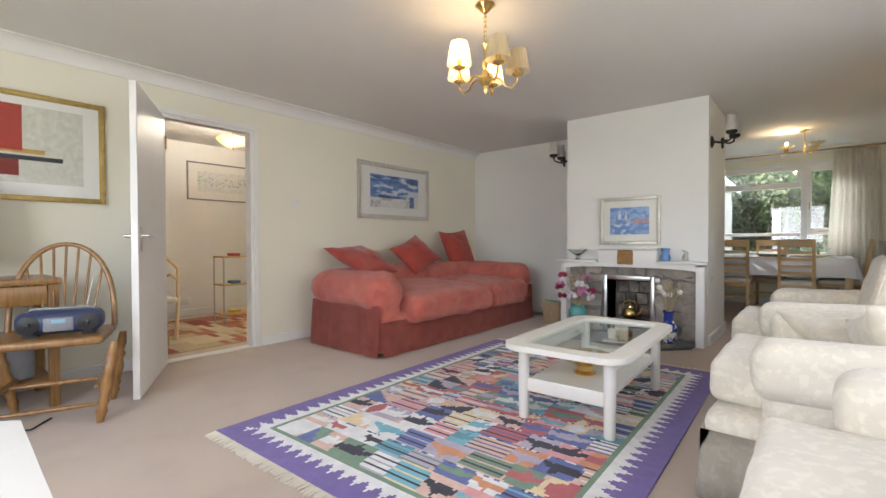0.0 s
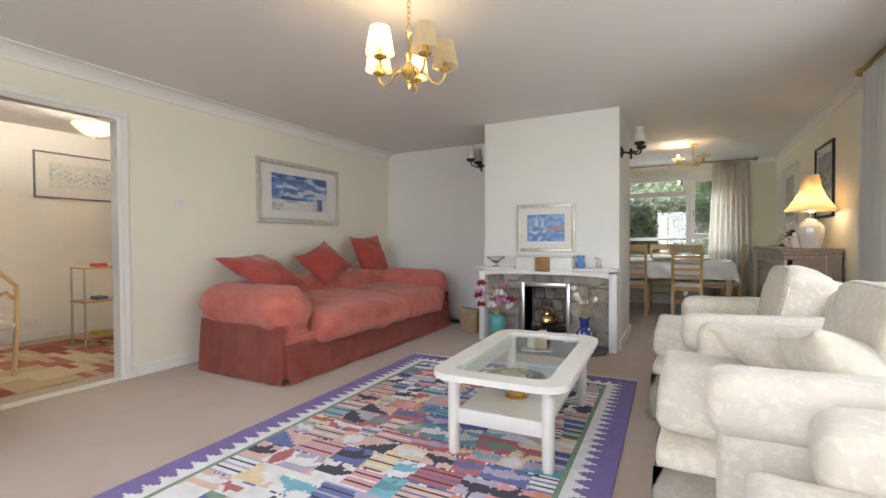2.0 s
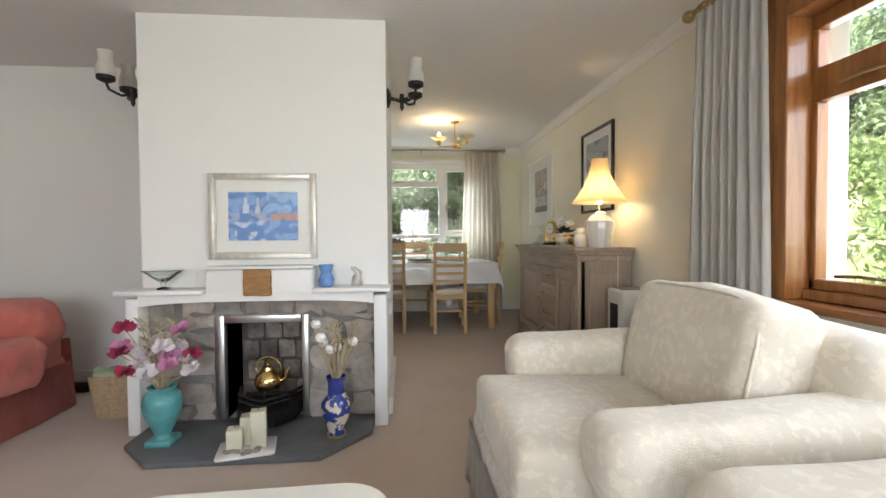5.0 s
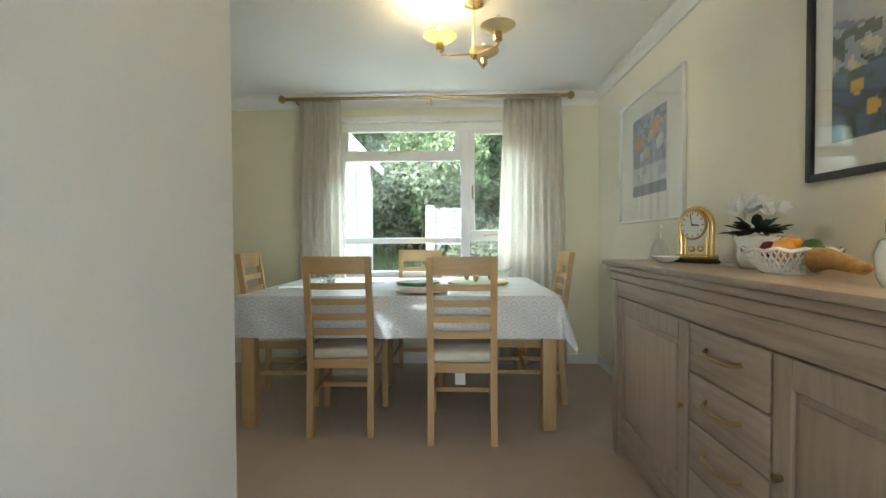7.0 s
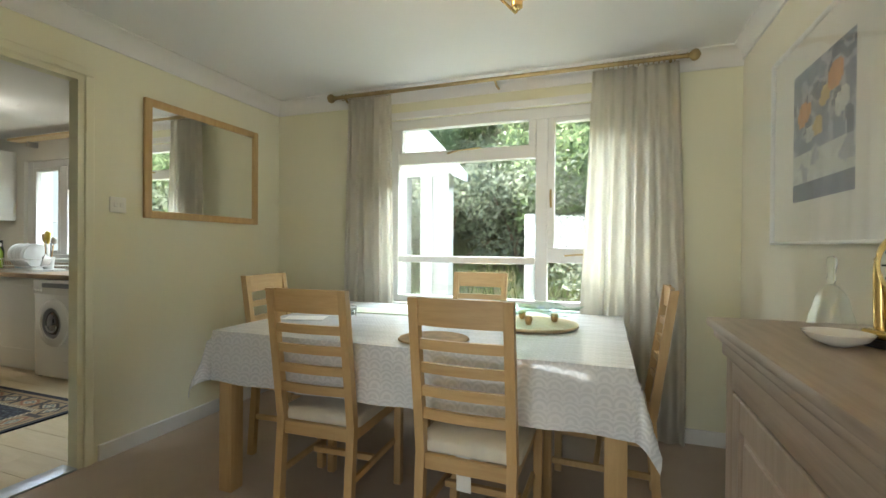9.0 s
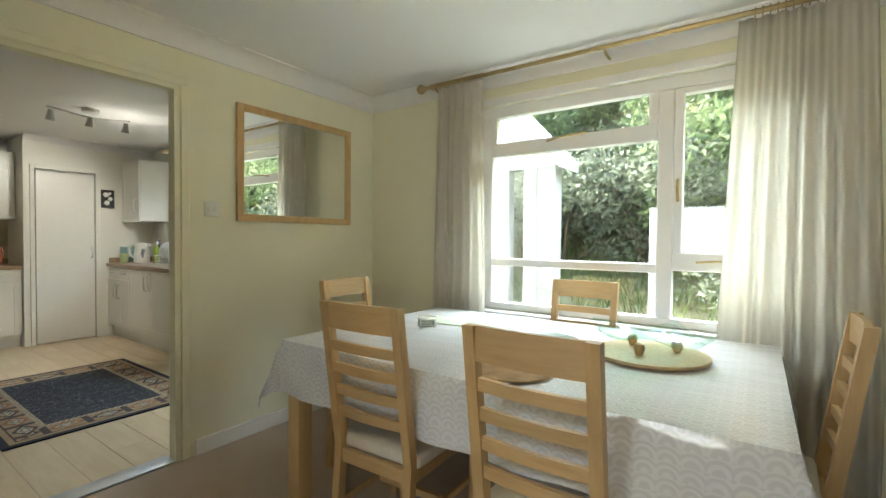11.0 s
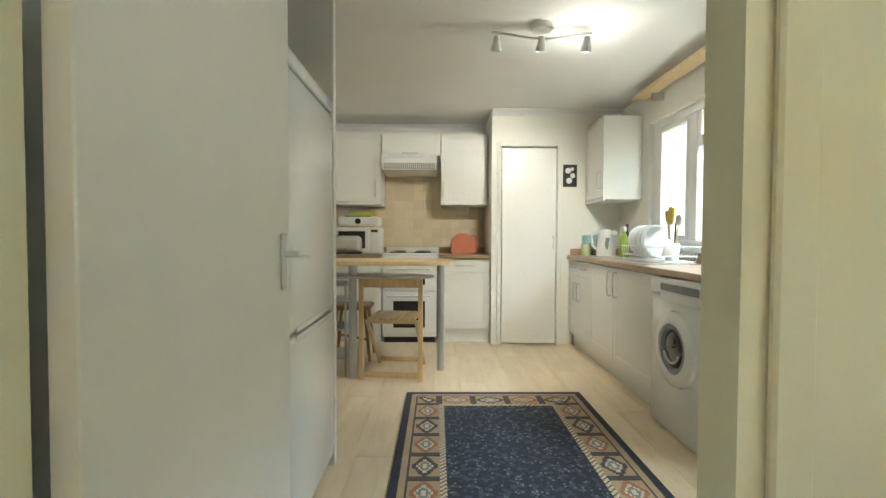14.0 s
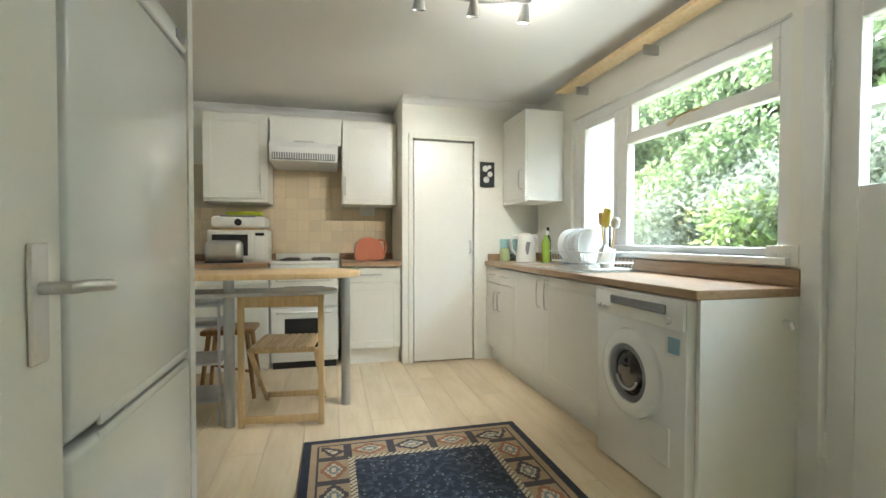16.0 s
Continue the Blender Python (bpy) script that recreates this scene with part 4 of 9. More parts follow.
for y in (YF, 4.808):
    fr.append(([bm.verts.new((x, y, z)) for x, z in low], [bm.verts.new((x, y, 0.765)) for x, z in low]))
for i in range(n):
    bm.faces.new((fr[0][0][i], fr[0][0][i + 1], fr[0][1][i + 1], fr[0][1][i]))
    bm.faces.new((fr[1][0][i + 1], fr[1][0][i], fr[1][1][i], fr[1][1][i + 1]))
    bm.faces.new((fr[0][0][i + 1], fr[0][0][i], fr[1][0][i], fr[1][0][i + 1]))
part("frieze", bm, M["white"], fs)
part("mantelshelf", boxes((-2.155, -1.70, 4.63, 4.808, 0.765, 0.79), bevel=0.006), M["white"], fs)
part("mantelshelf", boxes((-1.12, -0.69, 4.63, 4.808, 0.765, 0.79), bevel=0.006), M["white"], fs)
part("raised_panel", boxes((-1.70, -1.12, 4.66, 4.808, 0.745, 0.90), bevel=0.02), M["white"], fs)
part("raised_shelf", boxes((-1.705, -1.115, 4.64, 4.808, 0.90, 0.915), bevel=0.004), M["white"], fs)

hearth = prism([(-2.03, 4.80), (-2.03, 4.49), (-1.82, 4.28), (-1.02, 4.28), (-0.79, 4.55), (-0.79, 4.80)], 0.0, 0.028, bevel=0.005)
single("hearth_slab", hearth, M["slate"], "dark grey slate hearth with clipped corners", "hearth")

M["stone"] = plain("grey_stone", (0.37, 0.33, 0.29), 0.8, vary=0.3, scale=9, relief=0.6, fine=30, piece=0.3)
M["stone_dark"] = plain("sooted_stone", (0.24, 0.21, 0.185), 0.85, vary=0.6, scale=9, relief=0.8, fine=24, piece=0.5)
M["mortar"] = plain("grey_mortar", (0.22, 0.205, 0.19), 0.9, vary=0.2, scale=20, relief=0.4)
panel = thing("stone_panel", "rough grey stone slips round the fire opening", "fireplace", pose(0, 0, 0))
part("mortar_bed", boxes((-2.045, -1.64, 4.775, 4.806, 0.028, 0.74), (-1.20, -0.785, 4.775, 4.806, 0.028, 0.74), (-1.64, -1.20, 4.775, 4.806, 0.585, 0.74)), M["mortar"], panel)
rng = random.Random(8)


def stone(x0, x1, z0, z1):
    g = 0.005
    ol = []
    for x, z in ((x0 + g, z0 + g), ((x0 + x1) / 2, z0 + g), (x1 - g, z0 + g), (x1 - g, (z0 + z1) / 2), (x1 - g, z1 - g), ((x0 + x1) / 2, z1 - g), (x0 + g, z1 - g), (x0 + g, (z0 + z1) / 2)):
        ol.append((max(-2.044, min(-0.786, x + rng.uniform(-0.03, 0.026))), z + rng.uniform(-0.028, 0.022)))
    bm = bmesh.new()
    d = rng.uniform(0.004, 0.016)
    a = [bm.verts.new((x, 4.778, z)) for x, z in ol]
    b = [bm.verts.new((x + (0.004 if x < (x0 + x1) / 2 else -0.004), 4.772 - d + rng.uniform(-0.003, 0.003), z)) for x, z in ol]
    n = len(a)
    c = bm.verts.new(((x0 + x1) / 2, 4.768 - d, (z0 + z1) / 2))
    for i in range(n):
        bm.faces.new((a[i], a[(i + 1) % n], b[(i + 1) % n], b[i]))
        bm.faces.new((b[i], b[(i + 1) % n], c))
    bmesh.ops.recalc_face_normals(bm, faces=bm.faces[:])
    part("stone", bm, M["stone"], panel, smooth=None)


for x0, x1 in ((-2.045, -1.69), (-1.165, -0.785)):
    z = 0.03
    while z < 0.60:
        h = rng.uniform(0.09, 0.17)
        h = min(h, 0.63 - z)
        cut = x0 + (x1 - x0) * rng.uniform(0.35, 0.65)
        if rng.random() < 0.8:
            stone(x0, cut, z, z + h)
            stone(cut, x1, z, z + h)
        else:
            stone(x0, x1, z, z + h)
        z += h
x = -2.045
while x < -0.80:
    w = min(rng.uniform(0.12, 0.26), -0.785 - x)
    stone(x, x + w, 0.63, 0.735)
    x += w
part("steel_frame", boxes((-1.69, -1.635, 4.755, 4.80, 0.03, 0.63), (-1.205, -1.165, 4.755, 4.80, 0.03, 0.63), (-1.635, -1.205, 4.755, 4.80, 0.585, 0.63), bevel=0.006), M["steel"], panel, "brushed steel frame of the fire opening")
fb = thing("fireback", "sooty stone fireback of the open grate", "fireplace", pose(0, 0, 0))
part("back", boxes((-1.64, -1.20, 5.05, 5.12, 0.02, 0.585), (-1.66, -1.64, 4.81, 5.12, 0.02, 0.585), (-1.20, -1.18, 4.81, 5.12, 0.02, 0.585)), M["stone_dark"], fb)
for k in range(16):
    z, x = 0.05 + 0.13 * (k // 4), -1.63 + 0.11 * (k % 4) + 0.03 * ((k // 4) % 2)
    part("stone", soft(0.05, 0.02, 0.058, 0.012, 0, 0.008, 12, 4, k, m=pose(x + 0.05, 5.045, z + 0.06)), M["stone_dark"], fb)
gr = thing("fire_grate", "dark iron fire grate with bars", "grate", pose(0, 0, 0))
part("basket", prism([(-1.60, 4.98), (-1.56, 4.72), (-1.47, 4.62), (-1.33, 4.62), (-1.24, 4.72), (-1.22, 4.98)], 0.03, 0.11, bevel=0.006), M["iron"], gr)
for z in (0.145, 0.175):
    part("bar", tube([(-1.60, 4.90, z), (-1.55, 4.74, z), (-1.42, 4.68, z - 0.02), (-1.28, 4.74, z), (-1.22, 4.90, z)], 0.008, 8), M["iron"], gr)
for k in range(7):
    x = -1.56 + 0.047 * k
    part("upright", tube([(x, 4.76, 0.10), (x, 4.75, 0.19)], 0.006, 6), M["iron"], gr)

# ---- dining room ----


def dining_chair(m, label, back=None):
    """Ladder-back chair; it faces +y, its back stands at -y."""
    c = thing("dining_chair", label, "dining chair", m, "ladder-back dining chairs")
    w, d = 0.185, 0.225
    for sx in (-1, 1):
        x = sx * (w - 0.018)
        bm = bmesh.new()
        for (z0, y0), (z1, y1) in (((0.0, -d - 0.025), (0.45, -d + 0.005)), ((0.45, -d + 0.005), (1.0, -d - 0.075))):
            vs = []
            for z, y, t in ((z0, y0, 0.019), (z1, y1, 0.017)):
                vs.append([bm.verts.new((x + a * 0.017, y + b * t, z)) for a, b in ((-1, -1), (1, -1), (1, 1), (-1, 1))])
            for i in range(4):
                bm.faces.new((vs[0][i], vs[0][(i + 1) % 4], vs[1][(i + 1) % 4], vs[1][i]))
            bm.faces.new(vs[0][::-1])
            bm.faces.new(vs[1])
        part("back_post", bm, M["oak"], c)
        part("front_leg", boxes((x * 1.12 - 0.019, x * 1.12 + 0.019, d - 0.038, d, 0, 0.43), bevel=0.004, seg=1), M["oak"], c)
        part("side_rail", boxes((x - 0.011, x + 0.011, -d + 0.01, d - 0.03, 0.375, 0.43), bevel=0.003, seg=1), M["oak"], c)
        part("side_stretcher", boxes((x - 0.009, x + 0.009, -d + 0.0, d - 0.03, 0.20, 0.228), bevel=0.003, seg=1), M["oak"], c)
    part("front_rail", boxes((-w + 0.02, w - 0.02, d - 0.032, d - 0.01, 0.375, 0.43), bevel=0.003, seg=1), M["oak_h"], c)
    part("back_rail", boxes((-w + 0.02, w - 0.02, -d - 0.005, -d + 0.015, 0.375, 0.43), bevel=0.003, seg=1), M["oak_h"], c)
    part("cross_stretcher", boxes((-w + 0.03, w - 0.03, -0.012, 0.012, 0.20, 0.228), bevel=0.003, seg=1), M["oak_h"], c)
    part("seat", soft(w + 0.008, d - 0.01, 0.028, 0.02, 0.35, 0.0, 1, 10, 0, m=pose(0, 0.005, 0.452)), M["seat_cloth"], c, "cream upholstered seat", smooth=180)
    for z0, z1 in ((0.905, 1.0), (0.82, 0.855), (0.735, 0.77), (0.65, 0.685), (0.565, 0.60)):
        zm = (z0 + z1) / 2
        y = -d + 0.005 - 0.08 * (zm - 0.45) / 0.55
        bm = bmesh.new()
        n, rows = 8, []
        for yy in (-0.009, 0.009):
            for z in (z0, z1):
                rows.append([bm.verts.new((-w + 0.034 + (2 * w - 0.068) * i / n, y + yy - 0.012 * (1 - (2 * i / n - 1) ** 2), z)) for i in range(n + 1)])
        for a, b in ((0, 1), (1, 3), (3, 2), (2, 0)):
            for i in range(n):
                bm.faces.new((rows[a][i], rows[b][i], rows[b][i + 1], rows[a][i + 1]))
        bmesh.ops.recalc_face_normals(bm, faces=bm.faces[:])
        part("slat", bm, M["oak_h"], c)
    return c


first = dining_chair(pose(-0.80, 7.35, 0, 0, 0, 2), "light oak ladder-back chair with a cream seat at the table")
copy_thing(first, pose(-0.115, 7.27, 0, 0, 0, -1))
copy_thing(first, pose(-1.29, 7.74, 0, 0, 0, -86))
copy_thing(first, pose(0.31, 7.79, 0, 0, 0, 88))
copy_thing(first, pose(-0.46, 8.20, 0, 0, 0, 180))

dt = thing("dining_table", "rectangular light oak dining table under a cloth", "dining table", pose(-0.49, 7.79, 0))
TX, TY = 0.91, 0.60
part("tabletop", boxes((-TX, TX, -TY, TY, 0.735, 0.765), bevel=0.005), M["oak"], dt)
for sx in (-1, 1):
    for sy in (-1, 1):
        part("leg", boxes((sx * (TX - 0.045) - 0.038, sx * (TX - 0.045) + 0.038, sy * (TY - 0.045) - 0.038, sy * (TY - 0.045) + 0.038, 0, 0.735), bevel=0.005), M["oak"], dt)
    part("end_apron", boxes((sx * (TX - 0.045) - 0.01, sx * (TX - 0.045) + 0.01, -TY + 0.09, TY - 0.09, 0.66, 0.735)), M["oak"], dt)
    part("side_apron", boxes((-TX + 0.09, TX - 0.09, sx * (TY - 0.045) - 0.01, sx * (TY - 0.045) + 0.01, 0.66, 0.735)), M["oak"], dt)


def tablecloth_material():
    m, t, p = nodes_of("white_lace_cloth_under_vinyl")
    v = mapped(t)
    wv = t.nodes.new("ShaderNodeTexWave")
    wv.wave_type, wv.rings_direction = "RINGS", "SPHERICAL"
    fr = t.nodes.new("ShaderNodeVectorMath")
    fr.operation = "MODULO"
    sh = t.nodes.new("ShaderNodeVectorMath")
    sh.operation = "ADD"
    sh.inputs[1].default_value = (8.0, 8.0, 8.0)
    fr.inputs[1].default_value = (0.055, 0.055, 0.04)
    ce = t.nodes.new("ShaderNodeVectorMath")
    ce.operation = "SUBTRACT"
    ce.inputs[1].default_value = (0.0275, 0.0275, 0.0)
    t.links.new(v, sh.inputs[0])
    t.links.new(sh.outputs[0], fr.inputs[0])
    t.links.new(fr.outputs[0], ce.inputs[0])
    t.links.new(ce.outputs[0], wv.inputs["Vector"])
    wv.inputs["Scale"].default_value, wv.inputs["Distortion"].default_value = 24.0, 0.6
    n = noise_node(t, v, 5)
    lace = ramp(t, wv.outputs["Fac"], (0.35, (0.67, 0.675, 0.69)), (0.62, (0.80, 0.80, 0.815)))
    c = mix_rgb(t, lace, (0.765, 0.765, 0.78), ramp(t, n, (0.4, (0.15, 0.15, 0.15)), (0.8, (0.6, 0.6, 0.6))))
    t.links.new(c, p.inputs["Base Color"])
    p.inputs["Roughness"].default_value, p.inputs["Coat Weight"].default_value, p.inputs["Coat Roughness"].default_value = 0.6, 0.8, 0.08
    bump(t, p, wv.outputs["Fac"], 0.2, 0.003)
    crease = t.nodes.new("ShaderNodeBump")
    crease.inputs["Strength"].default_value, crease.inputs["Distance"].default_value = 0.35, 0.012
    t.links.new(noise_node(t, mapped(t, (2.0, 6.0, 3.0)), 2.2, 3, 0.5), crease.inputs["Height"])
    t.links.new(crease.outputs[0], p.inputs["Coat Normal"])
    return m


def tablecloth(m, w, d, drop):
    """Cloth over the table: flat top, sides falling with soft folds, points at the corners."""
    bm, nx, ny, nd = bmesh.new(), 60, 34, 6
    ext_x, ext_y = w / 2 + drop, d / 2 + drop
    xs = [-ext_x + drop * i / nd for i in range(nd)] + [-w / 2 + w * i / nx for i in range(nx + 1)] + [w / 2 + drop * (i + 1) / nd for i in range(nd)]
    ys = [-ext_y + drop * i / nd for i in range(nd)] + [-d / 2 + d * i / ny for i in range(ny + 1)] + [d / 2 + drop * (i + 1) / nd for i in range(nd)]
    grid = []
    for x in xs:
        row = []
        for y in ys:
            ox, oy = max(0, abs(x) - w / 2), max(0, abs(y) - d / 2)
            px, py = max(-w / 2, min(w / 2, x)), max(-d / 2, min(d / 2, y))
            fall, both = max(ox, oy), min(ox, oy)
            out = 0.008 + (0.010 + 0.010 * math.sin((x + y) * 19)) * fall / drop if fall else 0
            sx, sy = math.copysign(1, x), math.copysign(1, y)
            far, th = math.hypot(ox, oy), math.atan2(oy, ox)
            out += 0.26 * far * math.sin(2 * th) if fall else 0
            qx, qy = px + sx * out * math.cos(th) * (1 if fall else 0), py + sy * out * math.sin(th)
            row.append(bm.verts.new((qx, qy, 0.770 - far * (1 - 0.07 * math.sin(2 * th)) + (0.0015 * noise.noise((x * 5, y * 5, 0)) if not fall else 0))))
        grid.append(row)
    for i in range(len(xs) - 1):
        for j in range(len(ys) - 1):
            bm.faces.new((grid[i][j], grid[i + 1][j], grid[i + 1][j + 1], grid[i][j + 1]))
    bmesh.ops.recalc_face_normals(bm, faces=bm.faces[:])
    bmesh.ops.solidify(bm, geom=bm.faces[:], thickness=0.003)
    return single("tablecloth", bm, tablecloth_material(), "white patterned tablecloth under clear glossy vinyl", "tablecloth", m, smooth=60)


tablecloth(pose(-0.49, 7.79, 0), 1.845, 1.225, 0.235)

# ---- sideboard ----
sb = thing("sideboard", "limed oak sideboard with panelled doors and four drawers", "sideboard", pose(0, 0, 0))
SX0, SX1, SY0, SY1 = 0.655, 1.06, 5.30, 6.99
part("carcass", boxes((SX0 + 0.02, SX1, SY0 + 0.01, SY1 - 0.01, 0.09, 0.88), bevel=0.003, seg=1), M["limed"], sb)
part("top", boxes((SX0 - 0.045, SX1 + 0.005, SY0 - 0.04, SY1 + 0.04, 0.955, 0.98), bevel=0.006), M["limed_h"], sb)
part("cornice", boxes((SX0 - 0.03, SX1, SY0 - 0.025, SY1 + 0.025, 0.925, 0.955), (SX0 - 0.012, SX1, SY0 - 0.008, SY1 + 0.008, 0.88, 0.925), bevel=0.009, seg=3), M["limed_h"], sb)
part("frieze", boxes((SX0 - 0.004, SX0 + 0.03, SY0 + 0.07, SY1 - 0.07, 0.805, 0.88), bevel=0.004), M["limed_h"], sb)
for y in (SY0 + 0.01, SY1 - 0.075):
    part("corner_post", boxes((SX0 - 0.004, SX0 + 0.06, y, y + 0.065, 0.0, 0.88), bevel=0.006), M["limed"], sb)
    part("back_foot", boxes((SX1 - 0.06, SX1, y, y + 0.065, 0.0, 0.09), bevel=0.004, seg=1), M["limed"], sb)
part("plinth_rail", boxes((SX0 + 0.0, SX0 + 0.03, SY0 + 0.07, SY1 - 0.07, 0.06, 0.13), bevel=0.004), M["limed_h"], sb)


def panel_door(y0, y1, z0, z1, knob):
    d = part("door", boxes((SX0 - 0.006, SX0 + 0.018, y0, y0 + 0.065, z0, z1), (SX0 - 0.006, SX0 + 0.018, y1 - 0.065, y1, z0, z1), (SX0 - 0.006, SX0 + 0.018, y0 + 0.065, y1 - 0.065, z0, z0 + 0.075), (SX0 - 0.006, SX0 + 0.018, y0 + 0.065, y1 - 0.065, z1 - 0.075, z1), bevel=0.003, seg=1), M["limed"], sb)
    part("raised_panel", boxes((SX0 - 0.004, SX0 + 0.012, y0 + 0.085, y1 - 0.085, z0 + 0.095, z1 - 0.095), (SX0 + 0.004, SX0 + 0.014, y0 + 0.06, y1 - 0.06, z0 + 0.07, z1 - 0.07), bevel=0.007, seg=2), M["limed"], d)
    part("knob", tube([(SX0 - 0.006, knob, 0.50), (SX0 - 0.026, knob, 0.50)], 0.008, 10, r2=0.012), M["dull_brass"], d)


panel_door(6.227, 6.905, 0.14, 0.80, 6.262)
panel_door(5.385, 5.81, 0.14, 0.80, 5.775)
for k in range(4):
    z0 = 0.14 + 0.166 * k
    dr = part("drawer", boxes((SX0 - 0.006, SX0 + 0.018, 5.82, 6.217, z0, z0 + 0.160), bevel=0.004), M["limed_h"], sb)
    part("pull", tube([(SX0 - 0.006, 5.93, z0 + 0.095), (SX0 - 0.03, 5.95, z0 + 0.088), (SX0 - 0.034, 6.02, z0 + 0.082), (SX0 - 0.03, 6.09, z0 + 0.088), (SX0 - 0.006, 6.11, z0 + 0.095)], 0.007, 8), M["dull_brass"], dr)
bm = boxes((SX0 + 0.09, SX1 - 0.07, SY0 + 0.002, SY0 + 0.01, 0.20, 0.80), bevel=0.003, seg=1)
part("end_panel", bm, M["limed"], sb)


def curtain(name, label, m, width, height, folds, top_gather=0.7, seed=1, cloth_kind=None):
    """Gathered curtain in the xz plane, hanging from z = height; header pleats at the top."""
    bm, n, nz = bmesh.new(), folds * 10, 14
    rng = random.Random(seed)
    ph = [rng.uniform(-0.5, 0.5) for _ in range(folds + 2)]
    rows = []
    for k in range(nz + 1):
        v = k / nz
        row = []
        for i in range(n + 1):
            u = i / n
            a = u * folds * 2 * math.pi + ph[int(u * folds)] * 0.6 * v
            amp = (0.016 + 0.013 * min(1, v * 4)) * (0.8 + 0.3 * math.sin(u * 9 + seed))
            x = (u - 0.5) * width * (top_gather + (1 - top_gather) * min(1, v * 1.4)) + 0.012 * v * math.sin(a * 0.5 + seed)
            row.append(bm.verts.new((x, amp * math.sin(a) + 0.008 * noise.noise((u * 9, v * 4, seed)), height * (1 - v))))
        rows.append(row)
    for a, b in zip(rows, rows[1:]):
        for i in range(n):
            bm.faces.new((a[i], a[i + 1], b[i + 1], b[i]))
    bmesh.ops.solidify(bm, geom=bm.faces[:], thickness=0.004)
    return single(name, bm, cloth_kind or M["curtain"], label, "curtain", m, "curtains", smooth=180)


curtain("curtain", "ivory pinch-pleat curtain beside the dining window", pose(-1.31, 8.475, 0.03), 0.42, 2.235, 6, 0.85, 3)
curtain("curtain", "ivory full-length curtain drawn back at the dining window", pose(0.49, 8.475, 0.03), 0.60, 2.235, 8, 0.8, 4)
curtain("curtain", "white full-length curtain at the brown window", pose(0.95, 4.19, 0.03, 0, 0, 90), 0.56, 2.20, 8, 0.85, 5, M["white_curtain"])


def curtain_pole(m, length, label, brackets):
    p = thing("curtain_pole", label, "curtain pole", m)
    part("rod", tube([(-length / 2, 0, 0), (length / 2, 0, 0)], 0.013, 12), M["dull_brass"], p)
    for s in (-1, 1):
        part("finial", lathe([(0.012, 0), (0.018, 0.006), (0.012, 0.014), (0.03, 0.03), (0.034, 0.045), (0.028, 0.062), (0.008, 0.074)], 16, m=pose(s * length / 2, 0, 0, 0, 90 * s, 0)), M["dull_brass"], p)
    for x in brackets:
        part("bracket", tube([(x, 0, -0.012), (x, 0.03, -0.03), (x, 0.115, -0.03)], 0.008, 8), M["dull_brass"], p)
    for i in range(30):
        x = length / 2 * (1 if i % 2 else -1) - (1 if i % 2 else -1) * (0.06 + 0.028 * (i // 2))
        part("ring", tube(arc((x, 0, -0.004), 0.021, 0, 330, 11, "yz"), 0.003, 5, closed=True), M["dull_brass"], p)
    return p


curtain_pole(pose(-0.415, 8.475, 2.292), 2.36, "aged brass curtain pole over the dining window", (-1.1, 0.05, 1.1))
curtain_pole(pose(0.955, 2.0, 2.262, 0, 0, -90), 4.9, "aged brass curtain pole over the brown window", (-2.3, 0.0, 2.3))

# ---- kitchen ----


def bar_handle(parent, p, q, out):
    """A bowed bar handle between p and q, standing out along out."""
    p, q, o = Vector(p), Vector(q), Vector(out) * 0.028
    part("handle", tube([p, p + o * 0.8, p + o + (q - p) * 0.12, (p + q) / 2 + o * 1.15, q + o - (q - p) * 0.12, q + o * 0.8, q], 0.006, 8), M["steel"], parent, "satin steel bar handle")


def front(parent, name, axis, face, a0, a1, z0, z1, framed=True):
    """A door or drawer front on the plane face (x or y), with a shaker-style frame."""
    g = 0.002
    lo, hi = face
    bm = bmesh.new()

    def bx(u0, u1, w0, w1, d0, d1, bev):
        if axis == "x":
            box(bm, d0, d1, u0, u1, w0, w1, bev, 1)
        else:
            box(bm, u0, u1, d0, d1, w0, w1, bev, 1)
    bx(a0 + g, a1 - g, z0 + g, z1 - g, min(lo, hi), max(lo, hi), 0.002)
    if framed and z1 - z0 > 0.25:
        s = 0.004 if hi > lo else -0.004
        f = sorted((hi, hi + s))
        k = 0.065
        bx(a0 + g, a0 + k, z0 + g, z1 - g, *f, 0.0015)
        bx(a1 - k, a1 - g, z0 + g, z1 - g, *f, 0.0015)
        bx(a0 + k, a1 - k, z0 + g, z0 + k, *f, 0.0015)
        bx(a0 + k, a1 - k, z1 - k, z1 - g, *f, 0.0015)
    return part(name, bm, M["unit"], parent)


GW = "kitchen wall cupboards"
# wall units on the end wall
u = thing("wall_cabinet", "cream white wall cupboard above the microwave", "cabinet", pose(-0.288, 0, 0), GW)
part("body", boxes((-6.605, -6.25, 5.66, 6.175, 1.43, 2.165), (-6.605, -6.235, 5.66, 6.175, 1.415, 1.43), bevel=0.002, seg=1), M["unit"], u)
d = front(u, "door", "x", (-6.25, -6.232), 5.66, 6.175, 1.445, 2.165)
bar_handle(d, (-6.228, 6.12, 1.50), (-6.228, 6.12, 1.66), (1, 0, 0))
u = thing("wall_cabinet", "short cream white cupboard over the cooker hood", "cabinet", pose(-0.288, 0, 0), GW)
part("body", boxes((-6.605, -6.25, 6.19, 6.80, 1.93, 2.165), bevel=0.002, seg=1), M["unit"], u)
d = front(u, "door", "x", (-6.25, -6.232), 6.19, 6.80, 1.93, 2.165, False)
bar_handle(d, (-6.232, 6.40, 1.955), (-6.232, 6.56, 1.955), (1, 0, 0))
